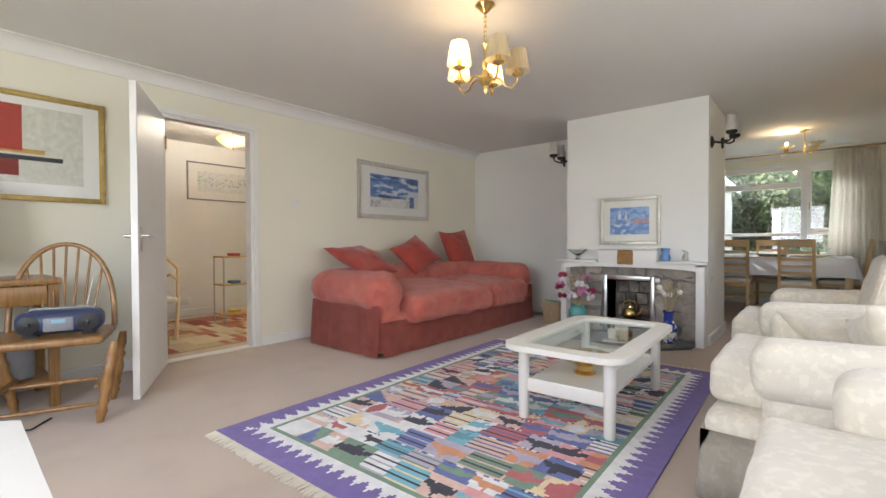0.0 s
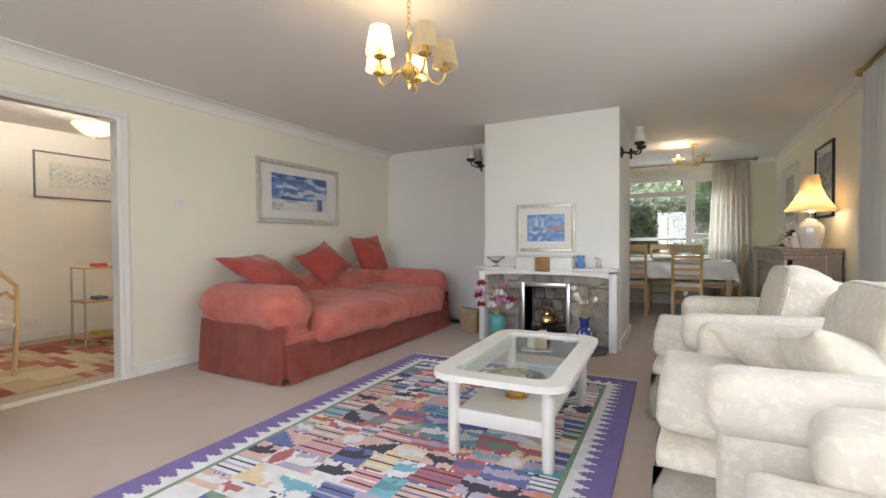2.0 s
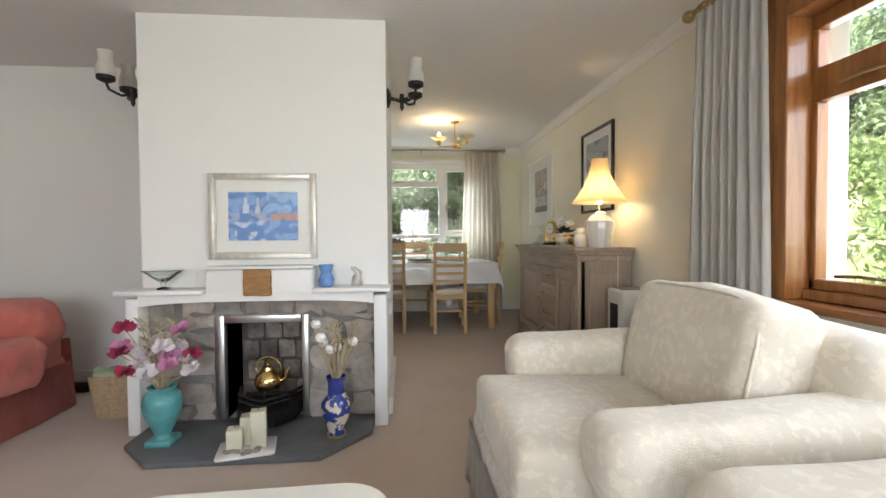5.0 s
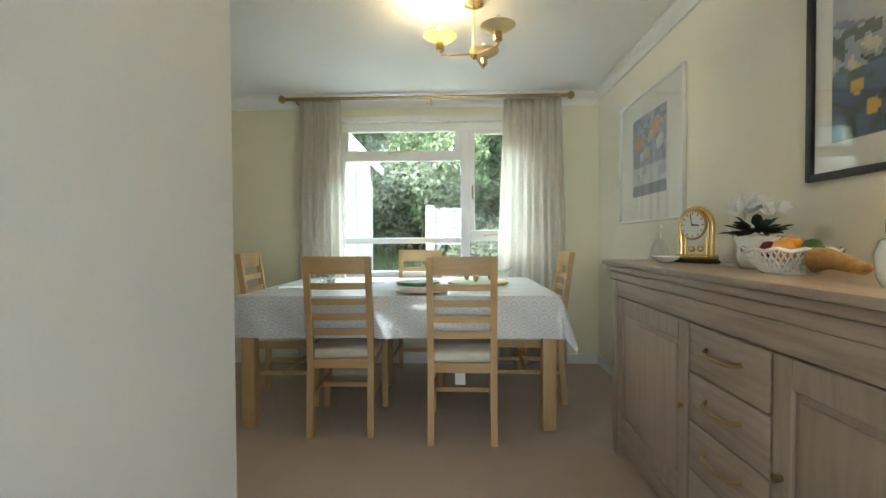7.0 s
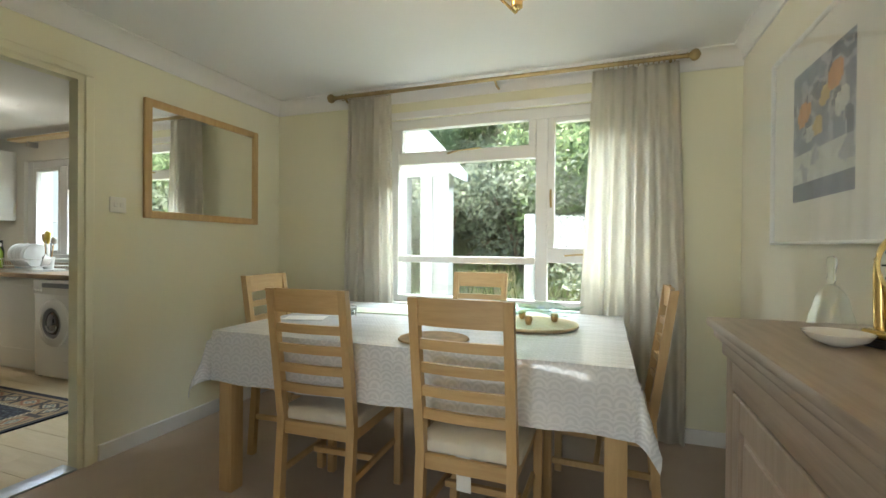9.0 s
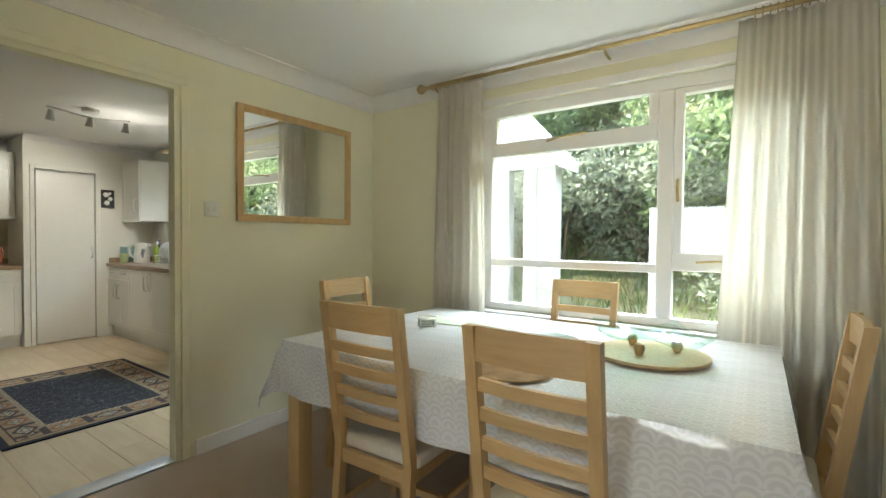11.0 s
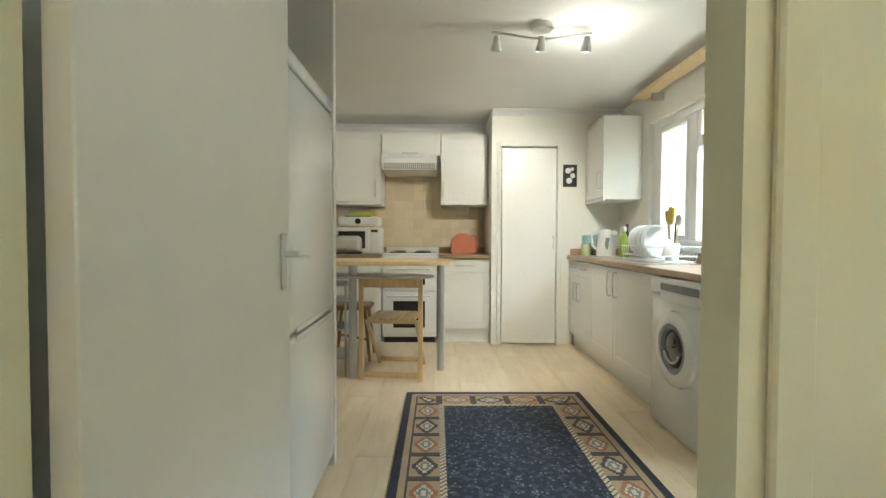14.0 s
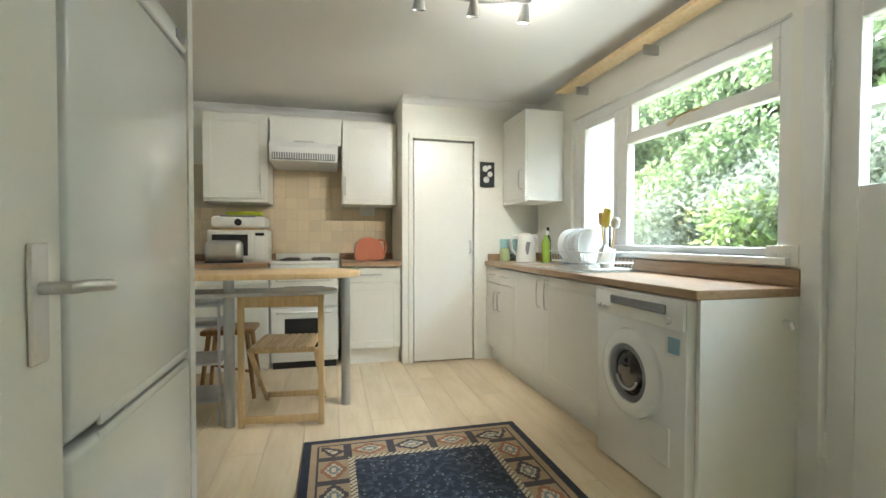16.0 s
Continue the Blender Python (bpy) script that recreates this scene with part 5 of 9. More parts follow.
u = thing("wall_cabinet", "cream white wall cupboard beside the cooker hood", "cabinet", pose(-0.288, 0, 0), GW)
part("body", boxes((-6.605, -6.25, 6.808, 7.305, 1.43, 2.165), (-6.605, -6.225, 6.808, 7.305, 1.415, 1.45), bevel=0.002, seg=1), M["unit"], u)
d = front(u, "door", "x", (-6.25, -6.232), 6.808, 7.305, 1.45, 2.165)
bar_handle(d, (-6.228, 6.835, 1.50), (-6.228, 6.835, 1.66), (1, 0, 0))
u = thing("wall_cabinet", "cream white wall cupboard over the worktop by the window", "cabinet", pose(0, 0, 0), GW)
part("body", boxes((-6.235, -5.76, 8.27, 8.595, 1.42, 2.165), bevel=0.002, seg=1), M["unit"], u)
d = front(u, "door", "y", (8.27, 8.252), -6.235, -5.76, 1.44, 2.165)
bar_handle(d, (-5.82, 8.248, 1.52), (-5.82, 8.248, 1.68), (0, -1, 0))
part("light_rail", boxes((-6.235, -5.755, 8.245, 8.27, 1.405, 1.435), bevel=0.003, seg=1), M["unit"], u)
hd = thing("cooker_hood", "white slimline cooker hood with a grey grille", "cooker hood", pose(-0.288, 0.005, 0.075))
bm = bmesh.new()
prof = [(-6.55, 1.85), (-6.10, 1.85), (-6.06, 1.80), (-6.10, 1.69), (-6.55, 1.67)]
a = [bm.verts.new((x, 6.20, z)) for x, z in prof]
b = [bm.verts.new((x, 6.76, z)) for x, z in prof]
bm.faces.new(a)
bm.faces.new(b[::-1])
for i in range(5):
    bm.faces.new((a[i], b[i], b[(i + 1) % 5], a[(i + 1) % 5]))
bmesh.ops.recalc_face_normals(bm, faces=bm.faces[:])
part("canopy", bm, M["enamel"], hd)
part("grille", boxes((-6.094, -6.076, 6.22, 6.74, 1.70, 1.775), bevel=0.003, seg=1), M["grey"], hd)
for k in range(26):
    y = 6.23 + 0.0198 * k
    part("slat", boxes((-6.076, -6.070, y, y + 0.008, 1.705, 1.77)), M["plastic"], hd)

GB = "kitchen base cupboards"
for y0, y1, lab in ((5.45, 6.20, "cream white base cupboard under the microwave"), (6.79, 7.305, "cream white base cupboard with one drawer")):
    u = thing("base_cabinet", lab, "cabinet", pose(-0.31, 0, 0), GB)
    part("body", boxes((-6.55, -6.0, y0, y1, 0.14, 0.86)), M["unit"], u)
    part("plinth", boxes((-6.5, -6.04, y0, y1, 0.0, 0.14)), M["unit"], u)
    d = front(u, "drawer", "x", (-6.0, -5.98), y0, y1, 0.72, 0.855, False)
    bar_handle(d, (-5.98, (y0 + y1) / 2 - 0.09, 0.79), (-5.98, (y0 + y1) / 2 + 0.09, 0.79), (1, 0, 0))
    d = front(u, "door", "x", (-6.0, -5.98), y0, y1, 0.145, 0.715)
    bar_handle(d, (-5.976, y0 + 0.05, 0.52), (-5.976, y0 + 0.05, 0.68), (1, 0, 0))
    single("worktop", boxes((-6.55, -5.945, y0, y1, 0.862, 0.90), (-6.552, -6.532, y0, y1, 0.90, 0.96), bevel=0.004, seg=1), M["worktop_y"], "beech-block laminate worktop on the base cupboard", "worktop", m=pose(-0.31, 0, 0), group="worktops")

ck = thing("cooker", "white free-standing electric cooker with two ovens", "cooker", pose(-0.31, 0, 0))
part("body", boxes((-6.54, -6.0, 6.215, 6.765, 0.06, 0.89), bevel=0.004, seg=1), M["enamel"], ck)
part("hob", boxes((-6.54, -5.97, 6.213, 6.767, 0.89, 0.912), bevel=0.005), M["enamel"], ck)
for x, y, r in ((-6.15, 6.36, 0.085), (-6.15, 6.62, 0.085), (-6.4, 6.36, 0.07), (-6.4, 6.62, 0.085)):
    part("hotplate", lathe([(r, 0.912), (r, 0.920), (r * 0.85, 0.926), (0.02, 0.926), (0.018, 0.922)], 24, centre=(x, y, 0)), M["iron"], ck)
part("control_panel", boxes((-6.0, -5.975, 6.22, 6.76, 0.80, 0.885), bevel=0.006), M["enamel"], ck)
for k in range(5):
    part("knob", tube([(-5.975, 6.30 + 0.09 * k, 0.84), (-5.955, 6.30 + 0.09 * k, 0.84)], 0.017, 14), M["plastic"], ck)
for z0, z1, nm in ((0.535, 0.785, "grill_door"), (0.10, 0.515, "oven_door")):
    d = part(nm, boxes((-6.0, -5.972, 6.225, 6.755, z0, z1), bevel=0.006), M["enamel"], ck)
    part("oven_window", boxes((-5.972, -5.969, 6.33, 6.65, z0 + 0.06, z1 - 0.085), bevel=0.001, seg=1), M["black"], d)
    part("handle", tube([(-5.972, 6.27, z1 - 0.035), (-5.945, 6.28, z1 - 0.03), (-5.945, 6.70, z1 - 0.03), (-5.972, 6.71, z1 - 0.035)], 0.009, 8), M["enamel"], d)
part("plinth", boxes((-6.5, -6.02, 6.23, 6.75, 0.0, 0.06)), M["black"], ck)

mw = thing("microwave", "white microwave oven with a dark window", "microwave", pose(-0.31, 0, 0))
part("body", boxes((-6.50, -6.16, 5.70, 6.17, 0.903, 1.175), bevel=0.006), M["plastic"], mw)
part("door", boxes((-6.16, -6.148, 5.71, 6.06, 0.92, 1.165), bevel=0.004, seg=1), M["plastic"], mw)
part("window", boxes((-6.148, -6.145, 5.74, 6.02, 0.955, 1.135)), M["black"], mw)
part("keypad", boxes((-6.16, -6.15, 6.07, 6.16, 0.92, 1.165), bevel=0.002, seg=1), M["china"], mw)
part("display", boxes((-6.15, -6.147, 6.08, 6.15, 1.125, 1.15)), M["black"], mw)
single("baking_tray", boxes((-6.48, -6.15, 5.74, 6.12, 1.176, 1.19), bevel=0.005), M["oak"], "thin wooden tray on the microwave", "tray", pose(-0.31, 0, 0))
gm = thing("table_grill", "white table grill stacked on the microwave", "grill", pose(-0.31, 0, 0))
part("body", soft(0.16, 0.215, 0.05, 0.03, 0.1, 0, 1, 8, m=pose(-6.33, 5.94, 1.242)), M["plastic"], gm)
part("badge", lathe([(0.001, 0), (0.03, 0.0), (0.03, 0.004), (0.001, 0.005)], 20, m=pose(-6.17, 5.94, 1.24, 0, 90, 0)), M["black"], gm)
part("handle", boxes((-6.19, -6.16, 5.80, 6.08, 1.285, 1.30), bevel=0.006), M["grey"], gm)
single("oven_cloth", soft(0.10, 0.14, 0.016, 0.012, 0.2, 0.008, 10, 8, 5, m=pose(-6.30, 5.98, 1.318)), plain("lime_cloth", (0.55, 0.62, 0.05), 0.8, vary=0.2), "folded lime green and black cloth", "cloth", pose(-0.31, 0, 0), smooth=180)
ts = thing("toaster", "brushed steel two-slot toaster on the worktop", "toaster", pose(-6.35, 5.86, 0.902, 0, 0, 8))
part("body", soft(0.085, 0.14, 0.085, 0.05, 0.0, 0, 1, 12, m=pose(0, 0, 0.10)), M["steel"], ts, smooth=180)
part("base", boxes((-0.085, 0.085, -0.14, 0.14, 0.0, 0.022), bevel=0.006), M["black"], ts)
for x in (-0.025, 0.025):
    part("slot", boxes((x - 0.008, x + 0.008, -0.10, 0.10, 0.17, 0.187)), M["black"], ts)
kt = thing("toaster", "salmon pink rounded plastic toaster beside the cooker", "toaster", pose(-6.56, 7.05, 0.902))
bm = bmesh.new()
ol = [(-0.13, 0.0), (-0.13, 0.12), (-0.10, 0.185), (-0.04, 0.215), (0.04, 0.21), (0.10, 0.17), (0.13, 0.10), (0.13, 0.0)]
fa = [bm.verts.new((0.075, y, z)) for y, z in ol]
ba = [bm.verts.new((-0.075, y, z)) for y, z in ol]
bm.faces.new(fa[::-1])
bm.faces.new(ba)
for i in range(len(ol)):
    bm.faces.new((fa[i], fa[(i + 1) % len(ol)], ba[(i + 1) % len(ol)], ba[i]))
bmesh.ops.recalc_face_normals(bm, faces=bm.faces[:])
bmesh.ops.bevel(bm, geom=bm.edges[:], offset=0.012, segments=2, affect="EDGES")
part("body", bm, M["terracotta"], kt, smooth=60)
part("handle", tube([(0.02, 0.08, 0.19), (0.02, 0.14, 0.185), (0.02, 0.155, 0.12), (0.02, 0.13, 0.03)], 0.012, 8), M["terracotta"], kt)


def socket(name, label, axis, p, w=0.146, h=0.086, switches=2):
    """A wall plate; axis is the way it stands out."""
    s = thing(name, label, "wall switch" if "switch" in name else "wall socket", pose(*p, 0, 0, {"x": 0, "-x": 180, "y": 90, "-y": -90}[axis]))
    part("plate", boxes((0.0, 0.009, -w / 2, w / 2, -h / 2, h / 2), bevel=0.003), M["plastic"], s)
    for k in range(switches):
        y = (k - (switches - 1) / 2) * (w / (switches + 0.6))
        part("rocker", boxes((0.009, 0.014, y - 0.009, y + 0.009, -0.012, 0.014), bevel=0.002, seg=1), M["china"], s)
    return s


socket("wall_socket", "white double socket under the cupboard", "x", (-6.888, 7.06, 1.375))
socket("wall_socket", "white double socket at the end of the worktop", "-y", (-3.87, 8.598, 1.03))
socket("light_switch", "white double light switch by the kitchen doorway", "x", (-2.228, 7.285, 1.392), 0.088, 0.086)
socket("light_switch", "white light switch on the cream wall", "x", (-3.998, 2.555, 1.388), 0.086, 0.086, 1)
socket("light_switch", "small white switch on the chimney breast side", "x", (-0.708, 4.95, 0.63), 0.06, 0.086, 1)
socket("wall_socket", "white socket low on the hall wall", "x", (-6.448, 2.42, 0.2))

# run under the window
u = thing("base_cabinet", "cream white corner cupboard with two drawers", "cabinet", pose(0, 0, 0), GB)
part("body", boxes((-6.235, -5.62, 8.11, 8.59, 0.14, 0.86)), M["unit"], u)
part("plinth", boxes((-6.235, -5.62, 8.15, 8.59, 0.0, 0.14)), M["unit"], u)
for x0, x1, hx in ((-6.235, -5.93, -5.975), (-5.93, -5.62, -5.885)):
    d = front(u, "drawer", "y", (8.11, 8.092), x0, x1, 0.72, 0.855, False)
    bar_handle(d, ((x0 + x1) / 2 - 0.06, 8.092, 0.79), ((x0 + x1) / 2 + 0.06, 8.092, 0.79), (0, -1, 0))
    d = front(u, "door", "y", (8.11, 8.092), x0, x1, 0.145, 0.715)
    bar_handle(d, (hx, 8.088, 0.49), (hx, 8.088, 0.65), (0, -1, 0))
u = thing("base_cabinet", "cream white double cupboard under the sink", "cabinet", pose(0, 0, 0), GB)
part("body", boxes((-5.62, -4.412, 8.11, 8.59, 0.14, 0.86)), M["unit"], u)
part("plinth", boxes((-5.62, -4.412, 8.15, 8.59, 0.0, 0.14)), M["unit"], u)
for x0, x1, hx in ((-5.62, -5.09, -5.145), (-5.09, -4.412, -5.035)):
    d = front(u, "door", "y", (8.11, 8.092), x0, x1, 0.145, 0.855)
    bar_handle(d, (hx, 8.088, 0.64), (hx, 8.088, 0.82), (0, -1, 0))
wt_ = thing("worktop", "beech-block laminate worktop along the window", "worktop", pose(0, 0, 0), "worktops")
part("slab", boxes((-6.235, -3.78, 8.07, 8.595, 0.862, 0.90), bevel=0.004, seg=1), M["worktop"], wt_)
part("upstand", boxes((-6.235, -3.78, 8.575, 8.596, 0.90, 0.975), (-6.235, -6.215, 8.10, 8.575, 0.90, 0.965), bevel=0.003, seg=1), M["worktop"], wt_)
part("end_panel", boxes((-3.80, -3.782, 8.09, 8.59, 0.0, 0.862)), M["unit"], wt_)
tap = part("gas_tap", tube([(-3.782, 8.50, 0.76), (-3.75, 8.50, 0.76), (-3.745, 8.50, 0.735)], 0.012, 8), M["steel"], wt_)
sk = thing("sink", "stainless steel sink with a drainer", "sink", pose(0, 0, 0))
part("rim", ring_prism([(x - 5.2, y + 8.33) for x, y in rounded(1.02, 0.42, 0.03, 4)], [(x - 5.47, y + 8.33) for x, y in rounded(0.38, 0.32, 0.05, 4)], 0.899, 0.906), M["steel"], sk)
part("bowl", ring_prism([(x - 5.47, y + 8.33) for x, y in rounded(0.385, 0.325, 0.05, 4)], [(x - 5.47, y + 8.33) for x, y in rounded(0.36, 0.30, 0.05, 4)], 0.80, 0.9), M["steel"], sk)
part("tap", tube([(-5.47, 8.52, 0.906), (-5.47, 8.52, 1.05), (-5.47, 8.50, 1.09), (-5.47, 8.42, 1.09), (-5.47, 8.40, 1.06)], 0.012, 10), M["steel"], sk)
for k in range(7):
    part("drainer_rib", boxes((-5.24 + 0.02, -4.73, 8.19 + 0.045 * k, 8.195 + 0.045 * k, 0.905, 0.909)), M["steel"], sk)

dr = thing("dish_rack", "white wire dish rack on the drainer", "dish rack", pose(-4.96, 8.35, 0.909))
W, D = 0.26, 0.165
for z, k in ((0.11, 1.0), (0.045, 0.94), (0.006, 0.86)):
    part("rail", tube([(x, y, z) for x, y in rounded(2 * W * k, 2 * D * k, 0.03, 3)], 0.004, 6, closed=True), M["plastic"], dr)
for i in range(13):
    x = -W * 0.85 + i * W * 1.7 / 12
    part("wire", tube([(x, -D, 0.11), (x, -D * 0.9, 0.01), (x, D * 0.9, 0.01), (x, D, 0.11)], 0.0025, 5), M["plastic"], dr)
rng = random.Random(3)
for i in range(8):
    x = -5.17 + 0.035 * i
    bm = lathe([(0.02, 0.0), (0.07, 0.002), (0.10, 0.012), (0.125 - 0.004 * (i % 3), 0.022), (0.122 - 0.004 * (i % 3), 0.026), (0.07, 0.008), (0.02, 0.006)], 28)
    single("plate", bm, M["china"], "white dinner plate upright in the rack", "plate", pose(x, 8.34, 1.045, 0, 78 + rng.uniform(-3, 3), 0), "plates in the rack")
ut = thing("utensil_pot", "clear beaker of kitchen utensils in the rack", "utensil pot", pose(-4.80, 8.37, 0.92))
part("beaker", lathe([(0.04, 0), (0.05, 0.12), (0.047, 0.12), (0.037, 0.004)], 20, cap=False), M["plastic"], ut)
for i, (mat, dx, dy, h) in enumerate((("oak", -0.03, 0.0, 0.30), ("black", -0.015, 0.02, 0.26), ("steel", 0.0, -0.01, 0.28), ("oak", 0.02, 0.01, 0.27))):
    part("utensil", tube([(dx * 0.4, dy, 0.01), (dx * 2.2, dy * 2, h)], 0.006, 6), M[mat], ut)
part("sponge_head", soft(0.035, 0.012, 0.06, 0.012, 0, 0, 1, 6, m=pose(0.0, -0.01, 0.31, 0, 15, 0)), plain("yellow_plastic", (0.65, 0.5, 0.08), 0.5), ut, "yellow spatula head")
part("spoon_head", soft(0.022, 0.008, 0.04, 0.008, 0, 0, 1, 6, m=pose(-0.07, 0.0, 0.31, 0, -10, 0)), M["oak"], ut)
part("ladle_head", soft(0.03, 0.02, 0.035, 0.02, 0, 0, 1, 6, m=pose(0.05, 0.02, 0.28, 0, 20, 0)), M["steel"], ut)
single("mixing_bowl", lathe([(0.02, 0), (0.05, 0.02), (0.065, 0.07), (0.062, 0.07), (0.045, 0.022), (0.018, 0.006)], 28, cap=True), M["china"], "white plastic bowl propped in the rack", "bowl", pose(-4.74, 8.36, 0.99, 60, -50, 0))

ke = thing("kettle", "white plastic jug kettle", "kettle", pose(-6.02, 8.38, 0.902, 0, 0, 60))
part("body", lathe([(0.085, 0.0), (0.088, 0.02), (0.082, 0.10), (0.07, 0.20), (0.06, 0.235), (0.03, 0.25), (0.001, 0.252)], 28), M["plastic"], ke, smooth=60)
part("handle", tube([(-0.055, 0, 0.225), (-0.115, 0, 0.225), (-0.135, 0, 0.18), (-0.125, 0, 0.10), (-0.082, 0, 0.06)], 0.013, 10), M["plastic"], ke)
part("spout", soft(0.03, 0.025, 0.02, 0.012, 0, 0, 1, 5, m=pose(0.07, 0, 0.215, 0, -25, 0)), M["plastic"], ke)
part("gauge", soft(0.006, 0.018, 0.055, 0.005, 0, 0, 1, 5, m=pose(0.02, -0.079, 0.12, 10, 0, 75)), M["grey"], ke)


def bottle(name, label, p, r, h, material, cap, spray=False):
    b = thing(name, label, "bottle", pose(*p))
    part("body", lathe([(r * 0.9, 0), (r, 0.01), (r, h * 0.62), (r * 0.45, h * 0.8), (r * 0.4, h * 0.86)], 18), material, b, smooth=50)
    if spray:
        part("trigger", boxes((-0.045, 0.03, -0.012, 0.012, h * 0.86, h), (-0.04, -0.03, -0.006, 0.006, h * 0.70, h * 0.86), bevel=0.004, seg=1), cap, b)
    else:
        part("cap", lathe([(r * 0.5, h * 0.86), (r * 0.5, h), (r * 0.3, h)], 14), cap, b)
    return b


M["green_gel"] = plain("green_liquid", (0.30, 0.42, 0.06), 0.2, vary=0.1, relief=0)
M["red_plastic"] = plain("red_plastic", (0.5, 0.03, 0.05), 0.35, relief=0)
M["blue_plastic"] = plain("pale_blue_plastic", (0.25, 0.42, 0.52), 0.4, relief=0)
bottle("spray_bottle", "green cleaning spray bottle with a white trigger", (-5.80, 8.46, 0.902), 0.035, 0.27, M["green_gel"], M["plastic"], True)
bottle("soap_bottle", "clear washing-up bottle with a red cap", (-5.46, 8.545, 0.902), 0.028, 0.20, M["blue_plastic"], M["red_plastic"])
bottle("pepper_mill", "tall black pepper mill on the worktop", (-5.88, 8.52, 0.902), 0.025, 0.30, M["black"], M["black"])
single("glass_board", boxes((-0.15, 0.15, -0.004, 0.004, 0, 0.20), bevel=0.002, seg=1), glass_pane("frosted_board", (0.75, 0.90, 0.92), 0.1), "pale blue glass worktop saver leaning on the wall", "board", pose(-6.195, 8.36, 0.902, -4, 0, 84))
single("storage_jar", lathe([(0.04, 0), (0.045, 0.01), (0.045, 0.1), (0.035, 0.115), (0.02, 0.12)], 18), plain("pale_green_jar", (0.45, 0.50, 0.25), 0.2), "small pale green storage jar", "jar", pose(-6.12, 8.22, 0.902))
dc = single("dish_cloth", soft(0.06, 0.03, 0.05, 0.02, 0.3, 0.01, 12, 8, 3, m=pose(-5.52, 8.50, 0.96)), M["blue_plastic"], "pale blue dish cloth over the tap", "cloth", smooth=180)

wm = thing("washing_machine", "white front-loading washing machine under the worktop", "washing machine", pose(0, -0.045, 0))
part("body", boxes((-4.405, -3.807, 8.095, 8.58, 0.012, 0.855), bevel=0.006), M["enamel"], wm)
part("control_panel", boxes((-4.40, -3.812, 8.08, 8.096, 0.735, 0.85), bevel=0.004), M["enamel"], wm)
part("detergent_drawer", boxes((-4.27, -3.90, 8.072, 8.081, 0.79, 0.83), bevel=0.003, seg=1), M["grey"], wm)
part("programme_knob", tube([(-3.89, 8.08, 0.77), (-3.89, 8.062, 0.77)], 0.018, 16), M["china"], wm)
for k in range(3):
    part("button", tube([(-4.36 + 0.035 * k, 8.08, 0.755), (-4.36 + 0.035 * k, 8.074, 0.775)], 0.01, 10), M["china"], wm)
CX, CZ = -4.135, 0.485
pd_ = part("porthole_ring", lathe([(0.205, 0.0), (0.20, 0.018), (0.175, 0.032), (0.135, 0.03), (0.13, 0.012)], 36, cap=False, m=pose(CX, 8.095, CZ, 90, 0, 0)), M["enamel"], wm)
part("porthole_seal", lathe([(0.135, 0.0), (0.13, 0.02), (0.11, 0.024), (0.10, 0.004)], 32, cap=False, m=pose(CX, 8.093, CZ, 90, 0, 0)), M["grey"], pd_)
part("porthole_glass", lathe([(0.112, 0.002), (0.10, 0.012), (0.06, 0.02), (0.001, 0.022)], 32, m=pose(CX, 8.094, CZ, 90, 0, 0)), plain("dark_glass", (0.012, 0.012, 0.014), 0.05, vary=0.0, relief=0, coat=0.8), pd_)
part("drum_rim", tube(arc((CX, 8.069, CZ), 0.075, 200, 340, 14, "xz"), 0.006, 6), M["steel"], pd_)
part("filter_flap", boxes((-4.02, -3.89, 8.089, 8.096, 0.16, 0.32), bevel=0.002, seg=1), M["enamel"], wm)
part("energy_label", boxes((-3.90, -3.84, 8.089, 8.0955, 0.635, 0.70)), M["blue_plastic"], wm)
for x in (-4.37, -3.84):
    part("foot", lathe([(0.02, 0), (0.02, 0.013)], 12, centre=(x, 8.13, 0)), M["black"], wm)

fr_ = thing("fridge_freezer", "tall white fridge freezer with grip handles", "fridge", pose(0, 0, 0))
FX0, FX1, FY = -3.856, -3.205, 6.245
part("cabinet", boxes((FX0, FX1, 5.80, FY, 0.02, 1.70), bevel=0.008), M["fridge"], fr_)
for z0, z1, nm in ((0.06, 0.735, "freezer_door"), (0.755, 1.635, "fridge_door")):
    d = part(nm, boxes((FX0 + 0.001, FX1 - 0.001, FY + 0.002, FY + 0.045, z0, z1), bevel=0.014, seg=3), M["fridge"], fr_)
    zh = z1 - 0.006 if nm == "freezer_door" else z0 + 0.004
    part("grip", boxes((FX0 + 0.03, FX1 - 0.10, FY + 0.038, FY + 0.0475, zh - 0.011, zh + 0.011), bevel=0.004), M["fridge"], d)
part("control_strip", boxes((FX0 + 0.001, FX1 - 0.001, FY + 0.002, FY + 0.045, 1.645, 1.70), bevel=0.012, seg=3), M["fridge"], fr_)
part("badge", boxes((FX0 + 0.04, FX0 + 0.10, FY + 0.045, FY + 0.047, 1.66, 1.685)), M["grey"], fr_)
for x in (FX0 + 0.05, FX1 - 0.05):
    part("foot", lathe([(0.02, 0), (0.02, 0.022)], 12, centre=(x, 6.18, 0)), M["black"], fr_)
single("papers", boxes((-0.25, 0.25, -0.15, 0.15, 0, 0.03), bevel=0.01), M["oak"], "flat wooden tray lying on the fridge", "tray", pose(-3.6, 5.98, 1.70))

